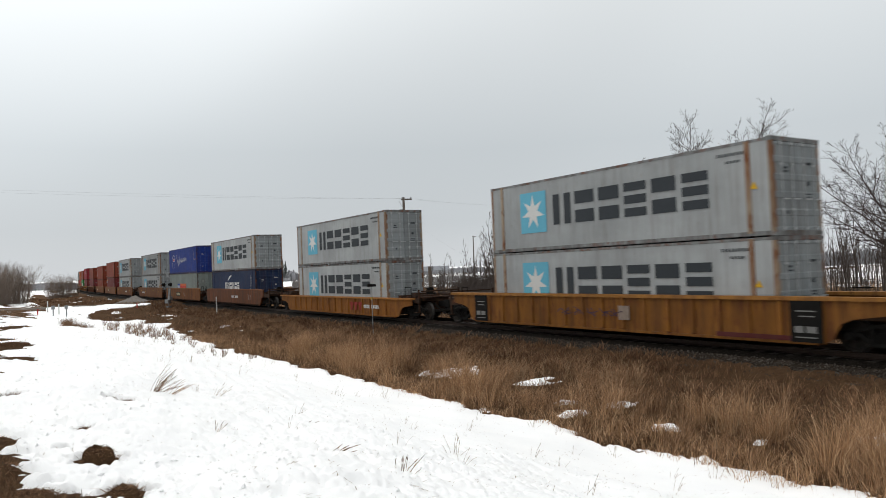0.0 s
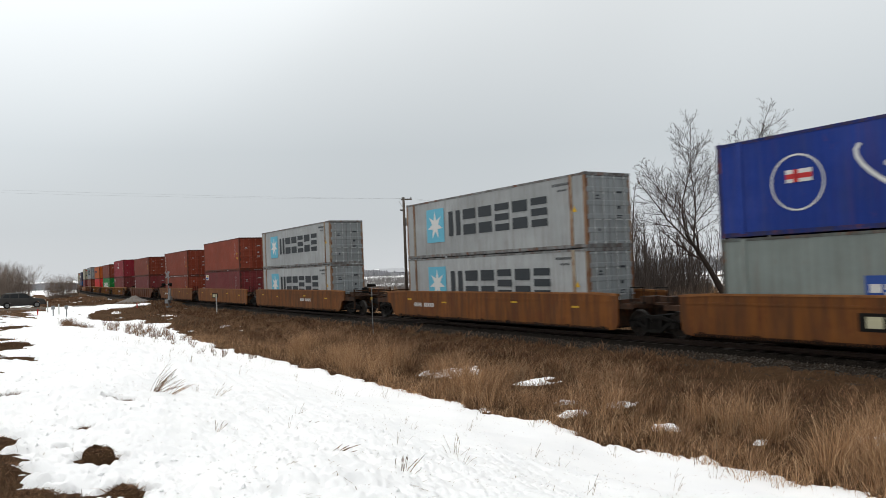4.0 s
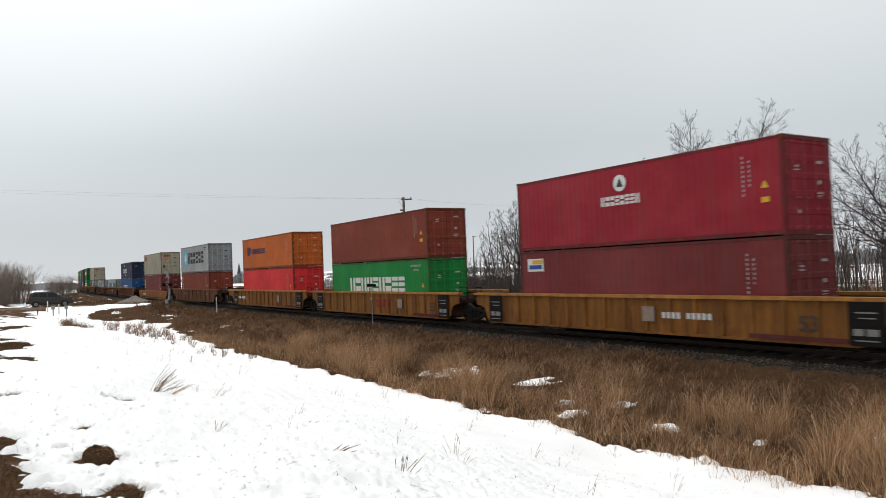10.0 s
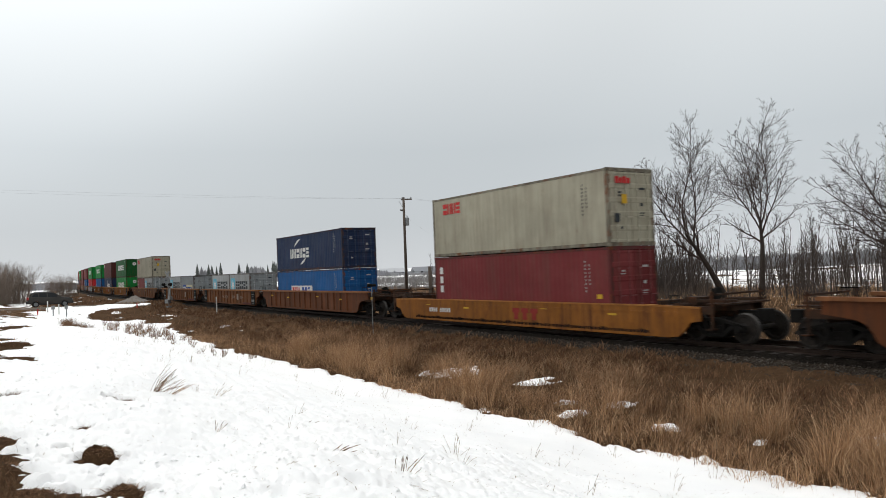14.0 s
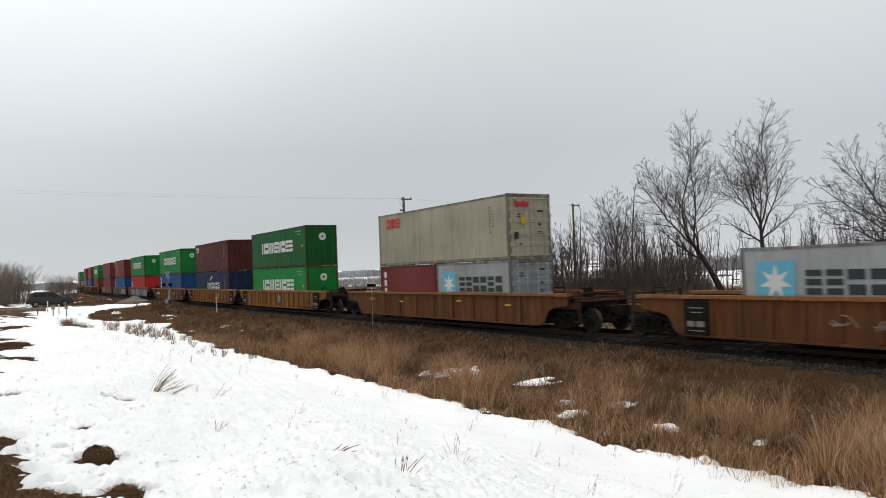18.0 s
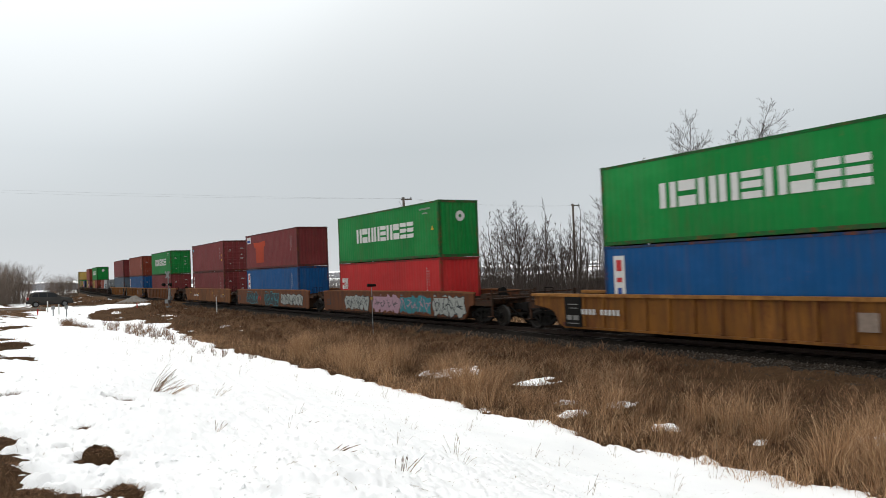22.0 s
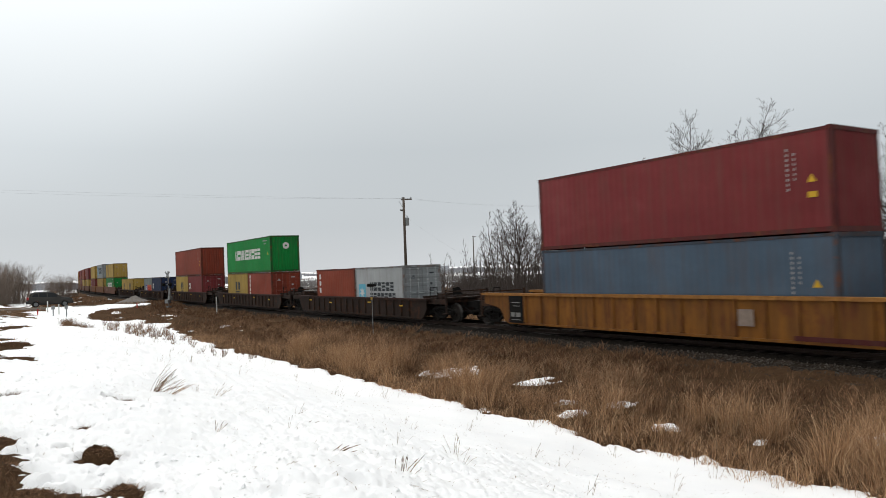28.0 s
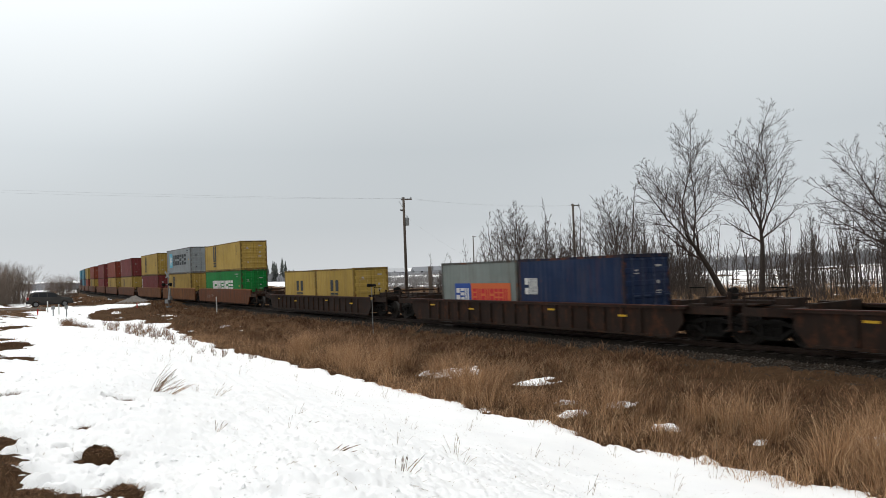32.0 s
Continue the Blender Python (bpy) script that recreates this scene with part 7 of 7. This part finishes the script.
for i in range(13):
    k = rng.random()
    (stand_copy if i else stand)(BUSH[3], -26.2 + 7.6 * k + rng.gauss(0, 0.35), 50.2 - 12.6 * k + rng.gauss(0, 0.35), rng.uniform(0, 6), rng.uniform(0.14, 0.27) * (1 - 0.3 * k))


# ---- poles, wires, signals, marks ----
def line_pole(x, y, top, arm=True, label="weathered wooden utility pole with crossarm"):
    z = float(ground_z(np.array([x]), np.array([y]))[0])
    ob = thing("utility_pole", Matrix.Translation((x, y, z)))
    tagged(ob, label, "utility pole", "utility poles")
    h = top - z
    part("shaft", Build().cyl((0, 0, -0.3), (0, 0, h), 0.17, 0.12, 12), M_WOOD, ob, smooth=True)
    if arm:
        part("crossarm", Build().box(-0.25, 0.85, -0.07, 0.07, h - 0.28, h - 0.16), M_WOOD, ob)
        for k in (-0.15, 0.75):
            ins = part("insulator", shared("insulator", lambda: Build().cyl((0, 0, 0), (0, 0, 0.12), 0.05, 0.07, 8).cyl((0, 0, 0.12), (0, 0, 0.2), 0.05, 0.02, 8)), M_STEEL, ob, "grey insulator")
            ins.matrix_basis = pose(k, 0, h - 0.16)
    return ob


p1 = line_pole(-3.85, 74.0, 10.0)
h1 = 10.0 - p1.matrix_basis.translation.z
part("transformer", Build().cyl((0.3, 0, h1 - 2.9), (0.3, 0, h1 - 2.1), 0.2, n=12).cyl((0.3, 0, h1 - 2.1), (0.3, 0, h1 - 1.85), 0.05, n=6), M_STEEL, p1, "grey pole transformer")
part("lamp_loop", Build().cyl((-0.12, 0, h1 - 1.0), (-0.5, 0, h1 - 0.35), 0.02, n=6).cyl((-0.12, 0, h1 - 1.3), (-0.38, 0, h1 - 1.3), 0.09, n=8), M_STEEL, p1, "small bracket with coil")
line_pole(16.9, 93.0, 10.2)
line_pole(8.0, 190.0, 10.5)
line_pole(-60.0, 30.5, 10.0)
short = thing("wooden_post", Matrix.Translation((-1.15, 60.0, float(ground_z(np.array([-1.15]), np.array([60.0]))[0]))))
tagged(short, "short thick weathered wooden post", "post")
part("shaft", Build().cyl((0, 0, -0.3), (0, 0, 4.0), 0.16, 0.15, 10), M_WOOD, short, smooth=True)


def wire(a, b, sag):
    a, b = Vector(a), Vector(b)
    pts = [a.lerp(b, i / 24) - Vector((0, 0, sag * 4 * (i / 24) * (1 - i / 24))) for i in range(25)]
    ob = new("overhead_wire", fast_mesh("overhead_wire", *tubes([(tuple(pts[i]), tuple(pts[i + 1]), 0.0032, 0.0032) for i in range(24)], 4)))
    ob.data.materials.append(M_STEEL)
    return tagged(ob, "thin grey overhead wire", "wire", "overhead wires")


wire((-4.0, 74, 9.86), (-60.1, 30.5, 9.9), 0.35)
wire((-3.1, 74, 9.86), (-59.3, 30.5, 9.9), 0.6)
wire((-4.0, 74, 9.86), (16.8, 93, 10.0), 0.3)
wire((-3.1, 74, 9.86), (17.6, 93, 10.0), 0.45)
wire((-3.55, 74, 7.9), (3.0, 68.0, 3.2), 0.25)


def on_bank(name, s, e, label, category, group=""):
    x, y = se_to_xy(np.array([s]), np.array([e]))
    z = float(ground_z(x, y)[0])
    ph = float(np.interp(s, P_S, P_PH))
    ob = thing(name, Matrix.LocRotScale((float(x[0]), float(y[0]), z), Euler((0, 0, ph + math.pi / 2)), None))
    return tagged(ob, label, category, group)


# crossing signal: x across the road's traffic, y along the road towards the camera's side
M_RED_LENS = plain("red_lens", (0.35, 0.01, 0.01), rough=0.2, vary=0.1, bump=0)
sig = on_bank("crossing_signal", 84.6, 3.2, "crossing signal with crossbuck and paired lights", "crossing signal")
sig.matrix_basis = sig.matrix_basis @ pose(0, 0, 0, 0, 0, 115)
part("mast", Build().cyl((0, 0, 0), (0, 0, 4.1), 0.06, n=10).box(-0.2, 0.2, -0.2, 0.2, 0, 0.25), M_STEEL, sig)
for k in (-1, 1):
    bl = part("crossbuck_blade", shared("crossbuck_blade", lambda: Build().box(-0.5, 0.5, -0.02, 0.0, -0.09, 0.09)), M_STEEL, sig, "weathered grey crossbuck blade")
    bl.matrix_basis = pose(0, -0.08 - 0.02 * k, 3.7, 0, 45 * k, 0)
part("light_arm", Build().box(-0.62, 0.62, -0.06, 0.0, 2.58, 2.66), M_STEEL, sig)
for k in (-1, 1):
    lt = part("signal_light", shared("signal_light", lambda: Build().cyl((0, -0.02, 0), (0, -0.05, 0), 0.21, n=18).cyl((0, -0.05, 0), (0, -0.3, 0.03), 0.14, 0.15, 12)), M_BLACK, sig, "black round light with hood")
    lt.matrix_basis = pose(0.58 * k, -0.06, 2.62)
    ln = part("lens", shared("lens", lambda: Build().cyl((0, -0.06, 0), (0, -0.08, 0), 0.11, n=12)), M_RED_LENS, lt, "red lens")
part("relay_box", Build().box(-0.45, 0.1, -0.22, 0.22, 0.55, 0.95, 0.02), M_STEEL, sig, "grey relay box")
arm = part("gate_mechanism", Build().box(0.08, 0.45, -0.2, 0.2, 0.9, 1.3, 0.03).box(0.2, 0.32, -0.05, 0.05, 1.2, 2.2), M_STEEL, sig, "gate mechanism with raised stub arm")

post = on_bank("trackside_marker", 35.0, 2.9, "thin trackside post with black head and yellow plate", "trackside post")
zb = post.matrix_basis.translation.z
part("shaft", Build().cyl((0, 0, -0.2), (0, 0, 1.86 - zb), 0.020, n=8), M_STEEL, post)
part("head", Build().cyl((-0.24, 0, 1.9 - zb), (0.24, 0, 1.92 - zb), 0.07, 0.09, 12), M_BLACK, post, "black tube-shaped head", smooth=True)
part("plate", Build().box(-0.06, 0.06, -0.05, -0.03, 1.14 - zb, 1.28 - zb), M_YEL, post, "yellow plate")

wp = on_bank("white_marker_post", 67.5, 2.5, "slim white trackside marker post", "marker post", "marker posts")
part("shaft", Build().box(-0.045, 0.045, -0.03, 0.03, -0.2, 1.55), M_WHITE, wp)
st = on_bank("red_stake", 86.5, 6.2, "short red wooden stake in the snow", "stake", "marker posts")
part("shaft", Build().box(-0.05, 0.05, -0.05, 0.05, -0.2, 0.6), M_REDL, st)
for s, e, h, mat, plate in ((78.0, 16.3, 0.5, M_REDL, 0), (84.0, 15.1, 1.2, M_WHITE, 0), (76.8, 15.1, 1.0, M_STEEL, 1), (82.5, 14.2, 1.1, M_WHITE, 0), (78.0, 13.9, 1.15, M_STEEL, 1)):
    q = on_bank("roadside_post", s, e, "roadside marker post with a grey plate" if plate else ("short red roadside post" if mat is M_REDL else "slim white roadside post"), "marker post", "marker posts")
    part("shaft", Build().box(-0.05, 0.05, -0.04, 0.04, -0.2, h), mat, q)
    if plate:
        part("plate", Build().box(-0.15, 0.15, -0.08, -0.05, h - 0.36, h), M_STEEL, q, "grey metal plate")

# heap of gravel beyond the road
hx, hy = polar(0, 352.5, 48, np.concatenate([[0.02], np.linspace(0.15, 3.0, 16)]))
hr = np.hypot(hx, hy)
hz = 0.95 * np.clip(1 - (hr / 2.6) ** 1.25, 0, 1) * (1 + 0.12 * wave(hx, hy, 1.2, 51)) + 0.05 * wave(hx, hy, 0.5, 52) - 0.12
hx, hy, hz = hx * 1.3, hy * 1.3, hz * 1.25
hp = on_bank("gravel_heap", 95.9, 5.0, "grey heap of loose gravel beside the road", "gravel heap")
part("gravel", grid_mesh("gravel", hx, hy, hz, wrap=True), M_PILE, hp)


# ---- far farmstead buildings seen through the gaps ----
def far_house(x, y, w, d, h, wall, roofmat, label):
    z = float(ground_z(np.array([x]), np.array([y]))[0])
    ob = thing("house", Matrix.LocRotScale((x, y, z), Euler((0, 0, 0.3)), None))
    tagged(ob, label, "house", "far farm buildings")
    part("wall", Build().box(-w / 2, w / 2, -d / 2, d / 2, -1, h), wall, ob)
    part("roof", Build().add([(-w / 2 - 0.4, -d / 2 - 0.4, h), (w / 2 + 0.4, -d / 2 - 0.4, h), (w / 2 + 0.4, d / 2 + 0.4, h), (-w / 2 - 0.4, d / 2 + 0.4, h), (-w / 2 - 0.4, 0, h + d * 0.32), (w / 2 + 0.4, 0, h + d * 0.32)],
                               [(0, 1, 5, 4), (2, 3, 4, 5), (0, 4, 3), (1, 2, 5), (0, 3, 2, 1)]), roofmat, ob)
    for i in range(3):
        wd = part("window", shared("far_window", lambda: Build().box(-0.6, 0.6, -0.06, 0, 0, 1.2)), M_DARK, ob, "dark window")
        wd.matrix_basis = pose(-w * 0.3 + w * 0.3 * i, -d / 2, h * 0.4)
    return ob


M_PALE = plain("pale_siding", (0.34, 0.35, 0.36), vary=0.1, scale=2)
M_ROOF = plain("grey_roof", (0.26, 0.27, 0.29), vary=0.15, scale=2)
M_SNOWROOF = plain("snowy_roof", (0.5, 0.51, 0.53), vary=0.08, scale=2)
far_house(-30, 430, 16, 7, 2.2, M_PALE, M_SNOWROOF, "pale far farmhouse with a snowy roof")
far_house(-8, 440, 22, 8, 2.2, M_PALE, M_ROOF, "long pale far barn with a grey roof")
far_house(-56, 450, 14, 6, 2.0, M_PALE, M_ROOF, "small pale far outbuilding")


# ---- the waiting car ----
def glass_material():
    m, n, l, p = nodes_of("tinted_glass")
    p.inputs["Base Color"].default_value = (0.008, 0.010, 0.012, 1)
    p.inputs["Roughness"].default_value = 0.08
    p.inputs["Specular IOR Level"].default_value = 0.25
    return m


M_GLASS = glass_material()
M_CARPAINT = plain("dark_grey_car_paint", (0.062, 0.058, 0.054), rough=0.25, metal=0.5, vary=0.12, scale=1.5, bump=0.0)
M_TRIMBLK = plain("black_trim", (0.025, 0.025, 0.026), rough=0.7, vary=0.2)
M_LAMP = plain("clear_lamp", (0.65, 0.66, 0.66), rough=0.15, vary=0.05, bump=0)
suv = thing("sport_utility_car")
tagged(suv, "dark grey sport utility car waiting at the crossing", "car")


def shell(profile, half, tuck):
    """An outline in x, z drawn across the car; tuck narrows the upper points."""
    b = Build()
    k = len(profile)
    zs = [z for _, z in profile]
    lo, hi = min(zs), max(zs)
    v = []
    for sgn in (-1, 1):
        for x, z in profile:
            t = max(0.0, (z - lo) / (hi - lo))
            v.append((x, sgn * (half - tuck * t * t), z))
    f = [tuple(range(k)), tuple(range(2 * k - 1, k - 1, -1))] + [(i, k + i, k + (i + 1) % k, (i + 1) % k) for i in range(k)]
    return b.add(v, f)


part("body", shell([(-2.18, 0.42), (-1.80, 0.34), (-1.72, 0.62), (-1.42, 0.76), (-1.12, 0.62), (-1.04, 0.30), (1.02, 0.30), (1.10, 0.62), (1.40, 0.76), (1.70, 0.62), (1.80, 0.34), (2.16, 0.40), (2.24, 0.62), (2.18, 0.86), (1.95, 0.98), (1.10, 1.08), (-2.10, 1.10), (-2.24, 0.95), (-2.24, 0.62)], 0.90, 0.05), M_CARPAINT, suv)
part("cabin", shell([(-2.08, 1.08), (1.12, 1.07), (0.32, 1.60), (0.05, 1.66), (-1.55, 1.66), (-1.86, 1.58)], 0.85, 0.17), M_CARPAINT, suv)
for sgn in (-1, 1):
    for nm, ring in (("front_side_window", [(0.88, 1.13), (0.25, 1.54), (-0.28, 1.56), (-0.28, 1.13)]), ("rear_side_window", [(-0.36, 1.13), (-0.36, 1.56), (-1.10, 1.56), (-1.10, 1.13)]), ("quarter_window", [(-1.18, 1.15), (-1.18, 1.55), (-1.58, 1.53), (-1.85, 1.20)])):
        b = Build()
        v = [(x, sgn * (0.857 - 0.17 * ((z - 1.07) / 0.59) ** 2), z) for x, z in ring]
        b.add(v + [(x, y - sgn * 0.02, z) for x, y, z in v], [(0, 1, 2, 3), (7, 6, 5, 4), (0, 4, 5, 1), (1, 5, 6, 2), (2, 6, 7, 3), (3, 7, 4, 0)])
        part(nm, b, M_GLASS, suv, "tinted side window")
    part("sill_trim", Build().box(-1.0, 1.0, *sorted((sgn * 0.905, sgn * 0.86)), 0.28, 0.42), M_TRIMBLK, suv, "black sill trim")
    part("headlight", Build().box(1.98, 2.22, *sorted((sgn * 0.55, sgn * 0.86)), 0.72, 0.88, 0.04), M_LAMP, suv, "clear headlight")
    part("tail_light", Build().box(-2.27, -2.10, *sorted((sgn * 0.66, sgn * 0.88)), 0.85, 1.12, 0.03), M_REDL, suv, "red tail light")
    part("mirror", Build().box(0.62, 0.80, *sorted((sgn * 0.88, sgn * 1.05)), 1.08, 1.22, 0.03), M_CARPAINT, suv)
part("windscreen", Build().add([(1.09, -0.72, 1.115), (1.09, 0.72, 1.115), (0.35, 0.62, 1.605), (0.35, -0.62, 1.605)], [(0, 1, 2, 3)]), M_GLASS, suv, "tinted windscreen")
part("rear_window", Build().add([(-2.06, -0.66, 1.14), (-2.06, 0.66, 1.14), (-1.90, 0.58, 1.52), (-1.90, -0.58, 1.52)], [(3, 2, 1, 0)]), M_GLASS, suv, "tinted rear window")
part("front_bumper", Build().box(2.08, 2.30, -0.82, 0.82, 0.36, 0.60, 0.06), M_TRIMBLK, suv, "black front bumper")
part("rear_bumper", Build().box(-2.32, -2.12, -0.82, 0.82, 0.40, 0.66, 0.06), M_TRIMBLK, suv, "black rear bumper")
part("roof_rails", Build().box(-1.5, 0.0, -0.66, -0.62, 1.66, 1.72).box(-1.5, 0.0, 0.62, 0.66, 1.66, 1.72), M_STEEL, suv, "silver roof rails")
SUV_WHEELS = []
for wx in (-1.42, 1.40):
    for sgn in (-1, 1):
        t = part("wheel", shared("suv_tyre", lambda: Build().lathe([(0.21, -0.10), (0.32, -0.11), (0.345, -0.07), (0.345, 0.07), (0.32, 0.11), (0.21, 0.10)], (0, 0, 0), 24)), M_RUBBER, suv, "black tyre on a grey wheel", smooth=True)
        part("rim", shared("suv_rim", lambda: Build().lathe([(0.215, -0.09), (0.19, -0.04), (0.05, -0.06), (0.0, -0.06)], (0, 0, 0), 12).lathe([(0.0, 0.06), (0.05, 0.06), (0.19, 0.04), (0.215, 0.09)], (0, 0, 0), 12)), M_STEEL, t, "grey alloy rim")
        t.matrix_basis = pose(wx, sgn * 0.80, 0.345)
        SUV_WHEELS.append((t, wx, sgn))
SUV_S, SUV_E = 92.3, 14.35
# metres short of the stop, by time
SUV_WAY = [(0.0, -11.6), (1.0, -9.2), (2.0, -6.9), (2.8, -5.0), (3.5, -3.6), (4.5, -1.85), (5.0, -1.15), (5.5, -0.6), (5.9, -0.27), (6.3, -0.08), (6.8, 0.0), (32.0, 0.0)]


def suv_pose(way):
    x, y = se_to_xy(np.array([SUV_S + 0.0]), np.array([SUV_E - way]))
    xf, yf = se_to_xy(np.array([SUV_S]), np.array([SUV_E - way - 1.4]))
    xb, yb = se_to_xy(np.array([SUV_S]), np.array([SUV_E - way + 1.4]))
    zf, zb_ = float(ground_z(xf, yf)[0]) + 0.03, float(ground_z(xb, yb)[0]) + 0.03
    f, b = Vector((float(xf[0]), float(yf[0]), zf)), Vector((float(xb[0]), float(yb[0]), zb_))
    ax = (f - b).normalized()
    ay = Vector((0, 0, 1)).cross(ax).normalized()
    m = Matrix((ax, ay, ax.cross(ay))).transposed().to_4x4()
    m.translation = (f + b) / 2
    return m


# ---- everything that moves ----
def motions():
    times = [0.8 * i for i in range(41)]
    for ob, u, dx, dz in MOVING:
        rows = []
        for t in times:
            s = u - run(t)
            s = max(min(s, 545.0), -125.0)
            rows.append((t, track_pose(s, 19.0) @ pose(dx, 0, dz)))
        walk(ob, rows)
    # wheels turn while they pass in front of the camera
    for w, u, wx in WHEELS:
        mid = (u - 22.0) / V0
        t0, t1 = max(0.0, mid - 1.1), min(32.0, mid + 1.1)
        if t1 <= t0:
            continue
        rows = [(0.0, pose(wx, 0, 0.46))] if t0 > 0.04 else []
        k0, k1 = math.ceil(t0 * FPS), math.floor(t1 * FPS)
        for k in range(k0, k1 + 1):
            rows.append((k / FPS, pose(wx, 0, 0.46, 0, math.degrees((run(k / FPS) - run(k0 / FPS)) / 0.46) % 360, 0)))
        if t1 < 31.96:
            rows.append((32.0, rows[-1][1]))
        if len(rows) > 1:
            walk(w, rows)
    ways = np.array(SUV_WAY)
    steps = [0.2 * i for i in range(35)] + [7.0, 32.0]
    at = lambda t: float(np.interp(t, ways[:, 0], ways[:, 1]))
    walk(suv, [(t, suv_pose(at(t))) for t in steps])
    for w, wx, sgn in SUV_WHEELS:
        walk(w, [(t, pose(wx, sgn * 0.80, 0.345, 0, math.degrees(at(t) / 0.345) % 360, 0)) for t in steps])


motions()
